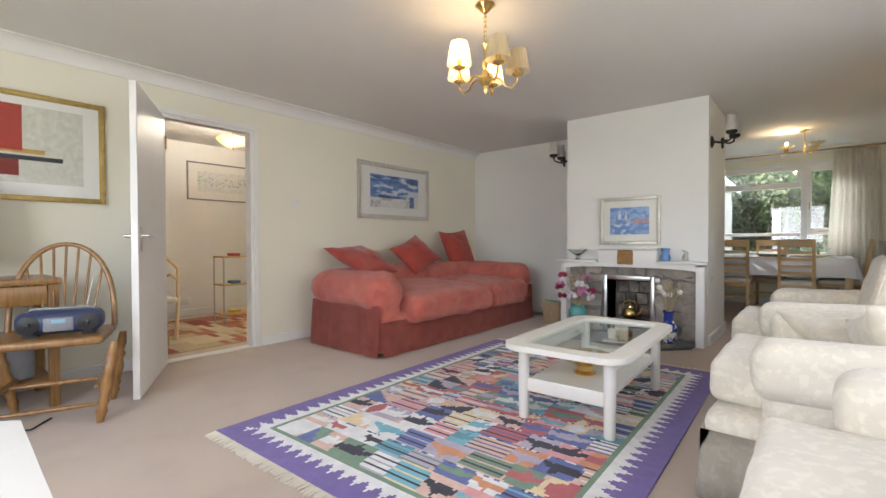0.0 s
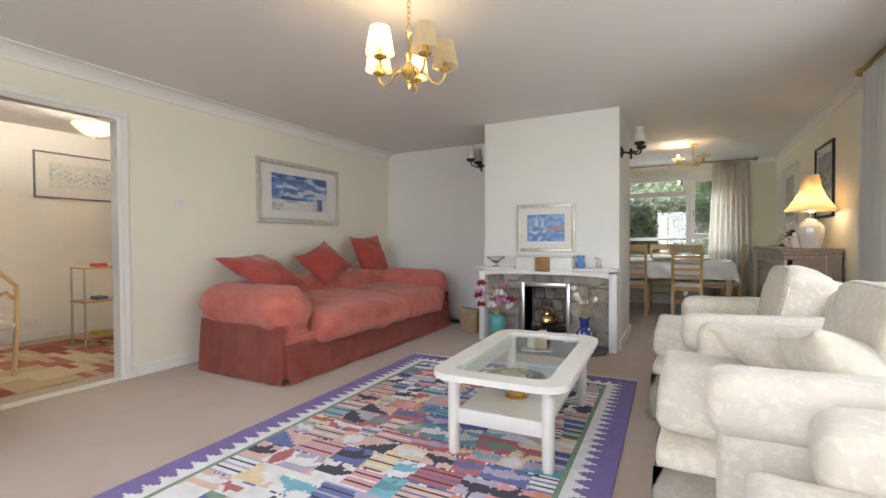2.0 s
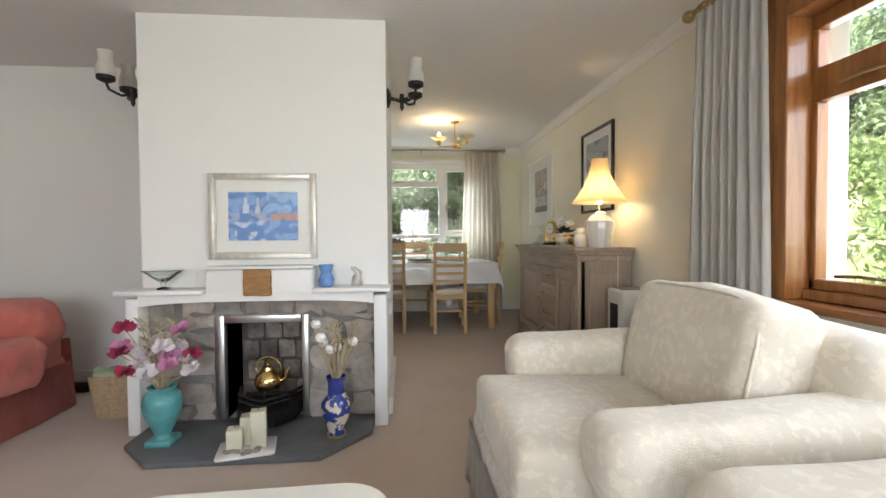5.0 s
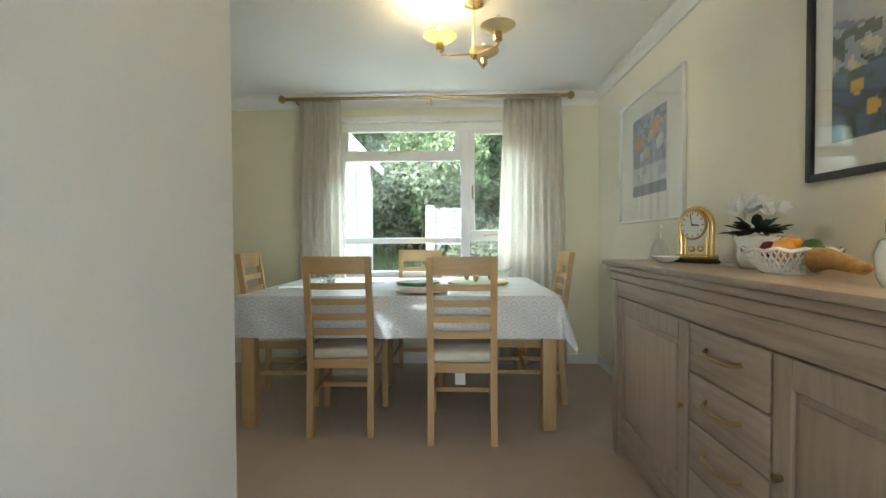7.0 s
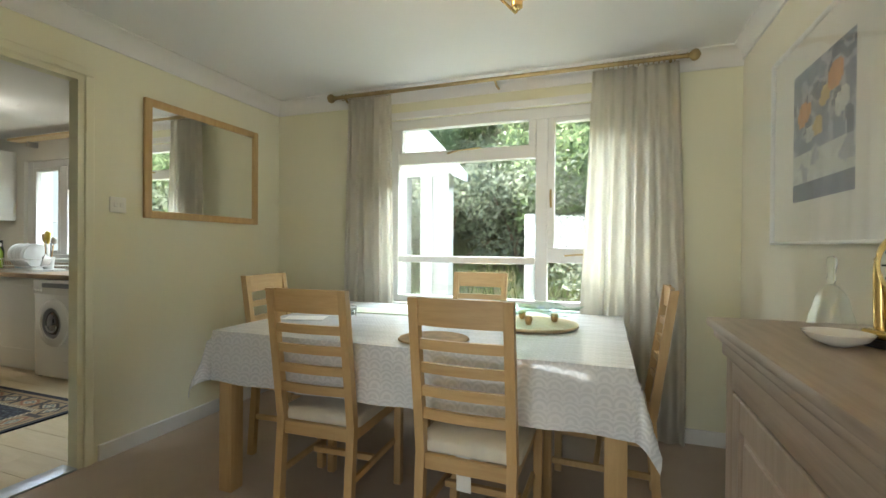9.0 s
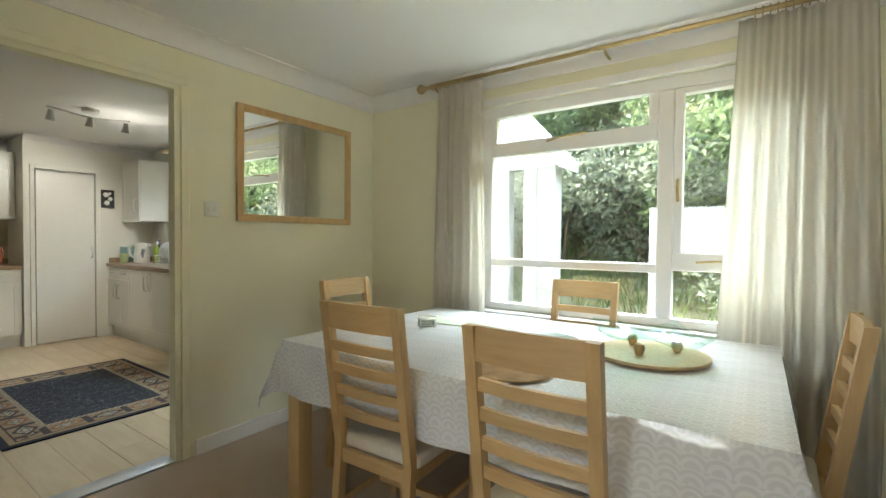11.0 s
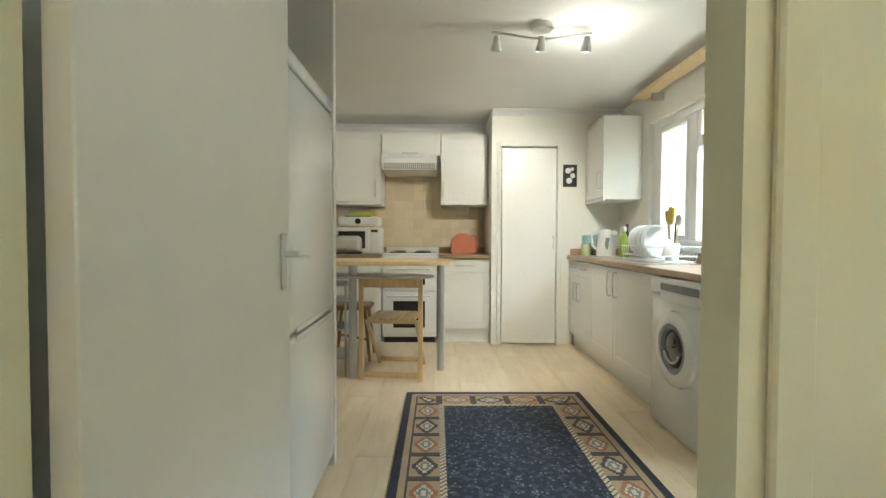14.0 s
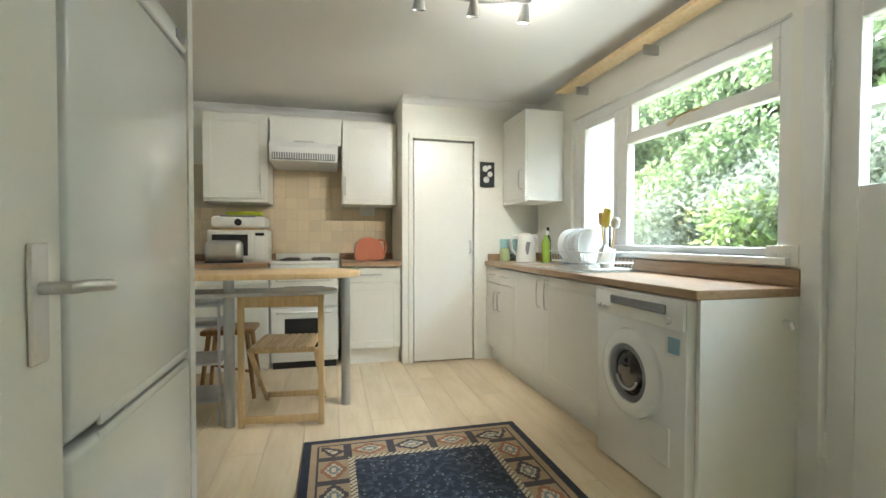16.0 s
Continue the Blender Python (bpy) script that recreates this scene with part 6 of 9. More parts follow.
bt = thing("breakfast_bar", "pale wood breakfast bar on aluminium legs", "table", pose(0, 0, 0))
ol = [(-5.42, 5.55), (-4.93, 5.55)] + [(-5.175 + 0.245 * math.cos(a), 6.66 + 0.22 * math.sin(a)) for a in (radians(180 * i / 14) for i in range(15))]
part("tabletop", prism(ol, 0.875, 0.905, bevel=0.005), M["pine"], bt)
ol = [(-5.40, 5.75), (-5.10, 5.75)] + [(-5.25 + 0.15 * math.cos(a), 6.62 + 0.13 * math.sin(a)) for a in (radians(180 * i / 12) for i in range(13))]
part("lower_shelf", prism(ol, 0.765, 0.785, bevel=0.004), M["alu"], bt)
for x, y in ((-5.175, 6.13), (-5.385, 6.80), (-5.175, 5.62), (-5.385, 5.62)):
    part("leg", tube([(x, y, 0), (x, y, 0.875)], 0.03, 16), M["alu"], bt)

fc = thing("folding_chair", "pale pine folding chair with a slatted seat", "folding chair", pose(-5.11, 6.425, 0, 0, 0, -6))
for y in (-0.225, 0.225):
    part("back_post", boxes((-0.012, 0.012, y - 0.017, y + 0.017, 0, 0.77), bevel=0.004, seg=1), M["pine"], fc)
    bm = bmesh.new()
    box(bm, -0.011, 0.011, y * 0.84 - 0.014, y * 0.84 + 0.014, 0, 0.62, 0.004, 1, m=pose(-0.46, 0, 0, 0, 44, 0))
    part("rear_leg", bm, M["pine"], fc)
part("top_rail", boxes((-0.011, 0.011, -0.21, 0.21, 0.70, 0.765), bevel=0.006), M["pine"], fc)
part("foot_rail", boxes((-0.010, 0.010, -0.21, 0.21, 0.02, 0.065), bevel=0.005), M["pine"], fc)
part("rear_rail", boxes((-0.43, -0.41, -0.18, 0.18, 0.03, 0.07), bevel=0.005), M["pine"], fc)
for k in range(9):
    y = -0.165 + 0.0412 * k
    part("seat_slat", boxes((-0.38, 0.0, y - 0.017, y + 0.017, 0.45, 0.466), bevel=0.003, seg=1), M["pine"], fc)
for x in (-0.36, -0.03):
    part("seat_rail", boxes((x - 0.012, x + 0.012, -0.19, 0.19, 0.425, 0.45), bevel=0.003, seg=1), M["pine"], fc)
wr = thing("wire_rack", "grey metal storage rack with four tiers", "rack", pose(-5.35, 5.80, 0))
for z in (0.14, 0.36, 0.58, 0.70):
    part("tier", boxes((-0.16, 0.16, -0.2, 0.28, z, z + 0.014), bevel=0.004), M["alu"], wr)
for x in (-0.15, 0.15):
    for y in (-0.19, 0.27):
        part("upright", tube([(x, y, 0), (x, y, 0.74)], 0.008, 8), M["alu"], wr)
st = thing("wooden_stool", "brown wooden stool behind the breakfast bar", "stool", pose(-5.78, 6.02, 0))
part("seat", soft(0.15, 0.17, 0.02, 0.018, 0, 0, 1, 8, m=pose(0, 0, 0.46)), M["elm"], st, smooth=60)
for sx in (-1, 1):
    for sy in (-1, 1):
        part("leg", tube([(sx * 0.10, sy * 0.12, 0.45), (sx * 0.14, sy * 0.17, 0.0)], 0.017, 10, r2=0.013), M["elm"], st)
part("stretcher", tube([(-0.12, -0.15, 0.18), (0.12, 0.15, 0.18)], 0.010, 8), M["elm"], st)

sp = thing("spotlight_bar", "brushed steel ceiling bar with three spotlights", "ceiling light", pose(-4.46, 7.39, H))
part("rose", lathe([(0.06, -0.03), (0.065, -0.024), (0.065, 0.0)], 24), M["steel"], sp)
part("bar", tube([(-0.03 * math.sin(v * math.pi), -0.30 + 0.6 * v, -0.055 + 0.012 * math.cos(v * 2 * math.pi)) for v in [i / 12 for i in range(13)]], 0.008, 8), M["steel"], sp)
for y, lit in ((-0.27, False), (0.0, False), (0.27, True)):
    bm = lathe([(0.018, 0.0), (0.022, -0.03), (0.034, -0.085), (0.030, -0.085), (0.016, -0.02)], 18, m=pose(0, y, -0.065, 0, 18, 0))
    h = part("spot_head", bm, M["steel"], sp)
    part("bulb", lathe([(0.001, -0.078), (0.024, -0.079), (0.026, -0.072), (0.001, -0.07)], 14, m=pose(0, y, -0.065, 0, 18, 0)), M["bulb"] if lit else M["plastic"], h)
pl = thing("curtain_board", "unpainted wooden blind board under the ceiling", "pelmet", pose(0, 0, 0))
part("board", boxes((-5.58, -2.75, 8.42, 8.54, 2.245, 2.268), bevel=0.003, seg=1), M["pine"], pl)
for x in (-5.4, -4.65, -3.6, -2.95):
    part("bracket", boxes((x - 0.008, x + 0.008, 8.50, 8.597, 2.19, 2.245)), M["steel"], pl)
krug_yarn = colours("kitchen_rug_yarn", (0.012, 0.017, 0.035), (0.38, 0.27, 0.16), (0.055, 0.045, 0.05), (0.30, 0.13, 0.07), (0.58, 0.48, 0.33), (0.16, 0.20, 0.20), (0.045, 0.055, 0.085))


def bordered_rug(m, w, d):
    """Machine-woven rug: dark field, a border of diamonds in boxes, narrow guard stripes."""
    nx, ny = 168, 118
    rng = random.Random(4)
    bm = bmesh.new()
    vs = [[bm.verts.new((-w / 2 + w * i / nx, -d / 2 + d * j / ny, 0.010)) for j in range(ny + 1)] for i in range(nx + 1)]
    for i in range(nx):
        for j in range(ny):
            e = min(i, nx - 1 - i, j, ny - 1 - j)
            along = i if min(j, ny - 1 - j) <= min(i, nx - 1 - i) else j
            if e < 4:
                c = 0
            elif e < 7:
                c = 1
            elif e < 22:
                u, v = (along % 22) - 10.5, e - 14.5
                r = abs(u) * 0.62 + abs(v)
                box_ = (along // 22) % 2
                c = 4 if r < 1.6 else (5 if r < 3.2 else (4 if r < 4.2 else ((3 if box_ else 2) if r < 6.6 else 1)))
                if abs(u) > 9.4 or abs(v) > 6.6:
                    c = 2
            elif e < 25:
                c = 4 if (i + j) % 3 else 2
            else:
                n = noise.noise((i * 0.35, j * 0.35, 3))
                c = 6 if n > 0.12 else 0
                if rng.random() < 0.05:
                    c = 5
            bm.faces.new((vs[i][j], vs[i + 1][j], vs[i + 1][j + 1], vs[i][j + 1])).material_index = c
    rim = [e for e in bm.edges if e.is_boundary]
    for v in bmesh.ops.extrude_edge_only(bm, edges=rim)["geom"]:
        if isinstance(v, bmesh.types.BMVert):
            v.co.z = 0.0
    return single("kitchen_rug", bm, krug_yarn, "dark navy rug with a beige diamond border on the laminate", "rug", m, smooth=None)


bordered_rug(pose(-3.985, 7.16, 0.001), 1.69, 1.19)
pc = thing("small_picture", "small black picture of pale flowers beside the pantry", "picture", pose(-6.238, 8.09, 1.69))
part("board", boxes((0, 0.014, -0.068, 0.068, -0.11, 0.11), bevel=0.002, seg=1), M["black"], pc)
for y, z, r in ((-0.02, 0.05, 0.03), (0.025, 0.0, 0.026), (-0.01, -0.05, 0.03), (0.02, 0.065, 0.018)):
    part("painted_flower", lathe([(r, 0.0), (r * 0.9, 0.002), (0.001, 0.0025)], 9, m=pose(0.0145, y, z, 0, 90, 0)), M["mat_board"], pc)

# tiled splashback: cream tiles laid on the end wall, and laminate boards on the floor
M["tile"] = plain("cream_glazed_tile", (0.78, 0.65, 0.45), 0.25, vary=0.06, scale=3, relief=0.03, fine=25, coat=0.3, piece=0.06)
grout = struct("wall_splashback", boxes((-6.90, -6.896, 5.43, 7.31, 0.96, 1.78)), plain("tile_grout", (0.60, 0.54, 0.42), 0.9), "cream tiled splashback behind the cooker", "tiles")
tile_mesh = None
for j in range(8):
    for i in range(17):
        y, z = 5.44 + 0.106 * i, 0.962 + 0.106 * j
        if z + 0.1 > 1.46 and not 6.17 < y < 6.75:
            continue
        if tile_mesh is None:
            t_ob = part("tile", boxes((0, 0.005, 0.001, 0.104, 0.001, 0.104), bevel=0.0015, seg=1), M["tile"], grout, smooth=None)
            tile_mesh = t_ob.data
        else:
            t_ob = new("tile", tile_mesh)
            t_ob.parent = grout
        t_ob.location = (-6.896, y, z)
floor_ob = bpy.data.objects["floor_kitchen"]
plank_meshes = {}
y, row = 5.42, 0
while y < YN - 0.01:
    w = min(0.19, YN - y)
    x = -6.90 - (0.37 * row) % 1.2
    while x < -2.335:
        x0, x1 = max(x, -6.90), min(x + 1.2, -2.335)
        if x1 - x0 > 0.02:
            key = (round(x1 - x0, 3), round(w, 3))
            if key not in plank_meshes:
                ob = part("plank", boxes((0.0006, key[0] - 0.0006, 0.0006, key[1] - 0.0006, 0, 0.012), bevel=0.0012, seg=1), M["laminate"], floor_ob, smooth=None)
                plank_meshes[key] = ob.data
            else:
                ob = new("plank", plank_meshes[key])
                ob.parent = floor_ob
            ob.location = (x0, y, -0.012)
        x += 1.2
    y += 0.19
    row += 1

# ---- lamps, pictures and small things ----


def cells(w, h, nx, ny, paint, materials, parent, name="painting"):
    """A flat painted sheet in the local yz plane, facing +x; paint(u, v) gives a colour's number."""
    bm = bmesh.new()
    vs = [[bm.verts.new((0, -w / 2 + w * i / nx, -h / 2 + h * j / ny)) for j in range(ny + 1)] for i in range(nx + 1)]
    for i in range(nx):
        for j in range(ny):
            bm.faces.new((vs[i][j], vs[i + 1][j], vs[i + 1][j + 1], vs[i][j + 1])).material_index = paint((i + 0.5) / nx, (j + 0.5) / ny)
    return part(name, bm, materials, parent, smooth=None)


def inks(name, *cols):
    return [plain(f"{name}_{'abcdefghij'[i]}", c, 0.7, vary=0.15, scale=25, relief=0.03) for i, c in enumerate(cols)]


def picture(label, m, w, h, frame_w, frame_mat, mount, paint, colours_, nx=44, ny=34, depth=0.024):
    """A framed, glazed picture whose back lies on x = 0 and which faces +x."""
    p = thing("framed_picture", label, "picture", m, "framed pictures")
    a, b = w / 2, h / 2
    part("picture_frame", boxes((0, depth, -a, -a + frame_w, -b, b), (0, depth, a - frame_w, a, -b, b), (0, depth, -a + frame_w, a - frame_w, b - frame_w, b), (0, depth, -a + frame_w, a - frame_w, -b, -b + frame_w), bevel=0.004), frame_mat, p)
    if frame_w > 0.025:
        k = frame_w * 0.75
        part("inner_moulding", boxes((0, depth - 0.008, -a + k, -a + frame_w + 0.008, -b + k, b - k), (0, depth - 0.008, a - frame_w - 0.008, a - k, -b + k, b - k), (0, depth - 0.008, -a + frame_w, a - frame_w, b - frame_w - 0.008, b - k), (0, depth - 0.008, -a + frame_w, a - frame_w, -b + k, -b + frame_w + 0.008), bevel=0.003, seg=1), frame_mat, p)
    part("mount", boxes((0.002, 0.008, -a + frame_w, a - frame_w, -b + frame_w, b - frame_w)), M["mat_board"], p)
    l, r, bo, t = mount
    art = cells(w - 2 * frame_w - l - r, h - 2 * frame_w - bo - t, nx, ny, paint, colours_, p)
    art.location = (0.0095, (l - r) / 2, (bo - t) / 2)
    g = part("glazing", boxes((0.013, 0.015, -a + frame_w, a - frame_w, -b + frame_w, b - frame_w)), M["glazing"], p)
    g.visible_shadow = False
    return p


def nz(u, v, f, s=0.0):
    return noise.noise((u * f, v * f, s))


sea = inks("seaside_print", (0.10, 0.20, 0.48), (0.22, 0.36, 0.62), (0.62, 0.66, 0.72), (0.72, 0.70, 0.66), (0.05, 0.10, 0.28), (0.45, 0.46, 0.48))


def paint_sea(u, v):
    """Blue sky with streaked cloud over a beach: boat, rocks, a blue door in a wall."""
    if v > 0.40:
        c = nz(u * 1.5 + 0.4, v * 2.6, 3.2) + 0.45 * nz(u * 3, v * 5, 4.0, 2.0) + 0.25 * nz(u, v, 22, 4.0) - (v - 0.66) * 0.9
        return 2 if c > 0.16 else (1 if c > -0.04 else (0 if c > -0.3 or v < 0.8 else 4))
    if u > 0.72 and v < 0.42 - 0.03 * nz(u, v, 14):
        if 0.80 < u < 0.90 and v > 0.05:
            return 0 if nz(u, v, 30) > -0.25 else 4
        return 5 if u < 0.80 and nz(u * 2, v, 16) > -0.05 else 3
    if v > 0.31:
        return 4 if 0.16 < u < 0.58 and v < 0.37 + 0.03 * math.sin(u * 9) else (1 if nz(u, v, 16) > -0.1 else 0)
    if (u - 0.33) ** 2 / 0.012 + (v - 0.27) ** 2 / 0.0022 < 1:
        return 5
    if u < 0.20 and v < 0.22 and nz(u, v, 20) > -0.05:
        return 5
    return 3 if nz(u * 2, v * 3, 9) > -0.30 else 2


# the tall door in the print and its sky run across the wall: facing +x, so y runs from the viewer's right to left
picture("seaside print in a silver frame hung above the sofa", pose(-3.998, 3.955, 1.603), 1.22, 0.675, 0.045, M["silver_gilt"], (0.15, 0.15, 0.095, 0.095), paint_sea, sea, 132, 66)
har = inks("harbour_print", (0.16, 0.30, 0.62), (0.28, 0.44, 0.72), (0.62, 0.68, 0.78), (0.50, 0.30, 0.28), (0.40, 0.46, 0.62))


def paint_harbour(u, v):
    n = nz(u, v, 7)
    if v > 0.55:
        if abs(u - 0.25) < 0.05 * (0.95 - v) * 3 or abs(u - 0.42) < 0.04 * (0.9 - v) * 3:
            return 2
        return 1 if n > -0.15 else 0
    if v > 0.42:
        if u > 0.62 and n > -0.3:
            return 3
        return 4 if n > 0 else 0
    return 2 if n > 0.22 and abs(u - 0.35) < 0.25 else (0 if n < 0.05 else 1)


picture("blue harbour print in a pale gold frame above the mantelpiece", pose(-1.42, 4.806, 1.195, 0, 0, -90), 0.604, 0.494, 0.032, M["silver_gilt"], (0.075, 0.075, 0.075, 0.075), paint_harbour, har)
stl = inks("still_life_print", (0.42, 0.05, 0.03), (0.62, 0.62, 0.54), (0.05, 0.05, 0.06), (0.55, 0.32, 0.08), (0.25, 0.04, 0.03), (0.66, 0.60, 0.40))


def paint_still(u, v):
    if u < 0.62 and v > 0.42:
        return 0
    if 0.08 < v < 0.30:
        if 0.45 < u < 0.6:
            return 4
        if 0.28 < u < 0.42:
            return 2
    if 0.30 < v < 0.36:
        return 2 if u < 0.86 else 1
    if 0.37 < v < 0.44 and 0.4 < u < 0.75:
        return 3
    if 0.44 < v < 0.62 and 0.48 < u < 0.56:
        return 5
    return 1


picture("still life print in a gilt frame beside the hall door", pose(-3.998, 0.44, 1.63), 1.06, 0.72, 0.028, M["gilt"], (0.07, 0.10, 0.09, 0.06), lambda u, v: paint_still(1 - u if False else u, v), stl)
hl = inks("line_drawing", (0.70, 0.71, 0.68), (0.42, 0.50, 0.54), (0.30, 0.36, 0.40), (0.60, 0.58, 0.46))


def paint_line(u, v):
    n = nz(u * 2, v, 10)
    band = abs(v - 0.5 - 0.15 * nz(u, 0, 4)) < 0.2
    return (1 if n > 0.2 else (2 if n > 0.33 else (3 if n < -0.35 else 0))) if band else 0


picture("pale line drawing in a thin grey frame in the hall", pose(-6.448, 2.95, 1.83), 1.0, 0.52, 0.018, M["grey"], (0.12, 0.12, 0.10, 0.10), paint_line, hl, 60, 30)
gar = inks("garden_print", (0.12, 0.15, 0.24), (0.30, 0.34, 0.40), (0.05, 0.08, 0.07), (0.65, 0.40, 0.06), (0.60, 0.55, 0.40), (0.08, 0.13, 0.22))


def paint_garden(u, v):
    n = nz(u, v, 9)
    if v > 0.66:
        return 1 if nz(u, v, 3) > -0.1 else 0
    if v > 0.42:
        return 2 if n > 0.1 else (4 if n < -0.25 else 1)
    for cx, cy in ((0.2, 0.3), (0.32, 0.16), (0.55, 0.28), (0.7, 0.14)):
        if (u - cx) ** 2 + (v - cy) ** 2 * 1.2 < 0.0028:
            return 3
    return 5 if n > -0.1 else 2


picture("dark garden print with oranges in a black frame", pose(1.078, 5.935, 1.64, 0, 0, 180), 0.64, 0.73, 0.024, M["black"], (0.07, 0.07, 0.09, 0.08), paint_garden, gar, 40, 44)
flo = inks("flower_print", (0.30, 0.34, 0.44), (0.44, 0.48, 0.56), (0.62, 0.36, 0.22), (0.62, 0.66, 0.66), (0.60, 0.50, 0.28), (0.22, 0.25, 0.33))


def paint_flower(u, v):
    n = nz(u, v, 6)
    if v < 0.14:
        return 5
    if v < 0.36:
        return 3 if n > -0.25 else 1
    for cx, cy, r, c in ((0.72, 0.8, 0.12, 2), (0.22, 0.66, 0.12, 2), (0.55, 0.72, 0.09, 4), (0.45, 0.52, 0.08, 4), (0.8, 0.6, 0.1, 3), (0.3, 0.5, 0.08, 3)):
        if (u - cx) ** 2 + (v - cy) ** 2 * 1.4 < r * r * (1 + n):
            return c
    return 0 if n > 0.05 else (1 if n > -0.2 else 5)


picture("pastel flower print in a pale frame over the sideboard", pose(1.078, 7.57, 1.61, 0, 0, 180), 0.94, 0.83, 0.012, M["white"], (0.22, 0.20, 0.16, 0.13), paint_flower, flo, 36, 44)

mr = thing("wall_mirror", "rectangular mirror in a honey wood frame", "mirror", pose(-2.228, 7.885, 1.685))
a, b, f = 0.455, 0.355, 0.045
part("mirror_frame", boxes((0, 0.022, -a, -a + f, -b, b), (0, 0.022, a - f, a, -b, b), (0, 0.022, -a + f, a - f, b - f, b), (0, 0.022, -a + f, a - f, -b, -b + f), bevel=0.004), M["oak"], mr)
part("mirror_glass", boxes((0.002, 0.010, -a + f, a - f, -b + f, b - f)), M["mirror"], mr)


def bulb_lamp(x, y, z, power, colour=WARM, r=0.02):
    lamp("bulb_light", "POINT", pose(x, y, z), power, colour, radius=r)


def chandelier(m):
    """Five curled arms with pleated shades on candle cups; three of the bulbs are lit."""
    c = thing("chandelier", "polished brass five-arm chandelier with pleated cream shades", "chandelier", m)
    part("ceiling_rose", lathe([(0.055, 0.0), (0.058, -0.008), (0.04, -0.02), (0.03, -0.035), (0.012, -0.05)], 24), M["brass"], c)
    for k in range(6):
        z = -0.055 - 0.028 * k
        part("chain_link", tube([(0.009 * math.cos(t) * (1 if k % 2 else 0.0), 0.009 * math.cos(t) * (0.0 if k % 2 else 1), z - 0.018 * math.sin(t)) for t in [2 * math.pi * i / 10 for i in range(10)]], 0.0025, 5, closed=True), M["brass"], c)
    part("stem", lathe([(0.004, -0.215), (0.02, -0.225), (0.012, -0.24), (0.008, -0.30), (0.018, -0.34), (0.010, -0.37), (0.03, -0.40), (0.042, -0.425), (0.03, -0.45), (0.012, -0.465), (0.016, -0.48), (0.004, -0.51)][::-1], 20), M["brass"], c)
    for k in range(5):
        a = radians(72 * k + 38)
        dx, dy = math.cos(a), math.sin(a)
        arm = part("arm", tube([(dx * r, dy * r, z) for r, z in ((0.03, -0.43), (0.06, -0.415), (0.09, -0.43), (0.115, -0.465), (0.145, -0.475), (0.175, -0.45), (0.185, -0.415))], 0.006, 8), M["brass"], c)
        x, y = dx * 0.185, dy * 0.185
        part("drip_pan", lathe([(0.008, -0.415), (0.03, -0.405), (0.034, -0.398), (0.012, -0.396), (0.012, -0.36)], 18, centre=(x, y, 0)), M["brass"], arm)
        bm, n = bmesh.new(), 56
        rings = []
        for r0, z in ((0.068, -0.385), (0.066, -0.38), (0.045, -0.262), (0.043, -0.26)):
            rings.append([bm.verts.new((x + (r0 + 0.0018 * (i % 2)) * math.cos(2 * math.pi * i / n), y + (r0 + 0.0018 * (i % 2)) * math.sin(2 * math.pi * i / n), z)) for i in range(n)])
        for p, q in zip(rings, rings[1:]):
            for i in range(n):
                bm.faces.new((p[i], p[(i + 1) % n], q[(i + 1) % n], q[i]))
        part("lamp_shade", bm, M["shade"], arm, "pleated cream fabric shade", smooth=None)
        lit = k in (1, 2, 3)
        part("bulb", lathe([(0.010, -0.36), (0.017, -0.345), (0.018, -0.325), (0.012, -0.30), (0.002, -0.285)], 14, centre=(x, y, 0)), M["bulb"] if lit else M["china"], arm)
        if lit:
            w = m @ Vector((x, y, -0.30))
            bulb_lamp(w.x, w.y, w.z, 0.26, WARM, 0.022)
    return c


chandelier(pose(-1.40, 2.15, H))

dc = thing("chandelier", "brass three-arm ceiling light with pale glass saucers, one bulb bare", "chandelier", pose(-0.05, 7.07, H))
part("ceiling_rose", lathe([(0.05, 0.0), (0.052, -0.014), (0.03, -0.024), (0.01, -0.03)], 24), M["brass"], dc)
part("stem", lathe([(0.004, -0.30), (0.018, -0.285), (0.022, -0.27), (0.018, -0.255), (0.007, -0.245), (0.006, -0.03)], 16), M["brass"], dc)
M["saucer"] = shade_cloth("alabaster_glass", (0.75, 0.68, 0.48), 0.35)
for k in range(3):
    a = radians(120 * k + 190)
    dx, dy = math.cos(a), math.sin(a)
    x, y = dx * 0.18, dy * 0.18
    arm = part("arm", tube([(dx * 0.015, dy * 0.015, -0.272), (dx * 0.17, dy * 0.17, -0.285), (x, y, -0.275), (x, y, -0.255)], 0.005, 8), M["brass"], dc)
    part("lamp_cup", lathe([(0.012, -0.268), (0.022, -0.26), (0.022, -0.215), (0.018, -0.212)], 16, centre=(x, y, 0)), M["brass"], arm)
    part("saucer", lathe([(0.015, -0.222), (0.05, -0.214), (0.085, -0.19), (0.088, -0.188), (0.05, -0.206), (0.015, -0.214)], 30, centre=(x, y, 0), cap=False), M["saucer"], arm, "pale alabaster glass saucer", smooth=60)
    part("bulb", lathe([(0.012, -0.212), (0.015, -0.205), (0.015, -0.15), (0.006, -0.138)], 14, centre=(x, y, 0)), M["bulb"] if k == 0 else M["china"], arm)
bulb_lamp(-0.05 + 0.18 * math.cos(radians(190)), 7.07 + 0.18 * math.sin(radians(190)), H - 0.12, 1.0)


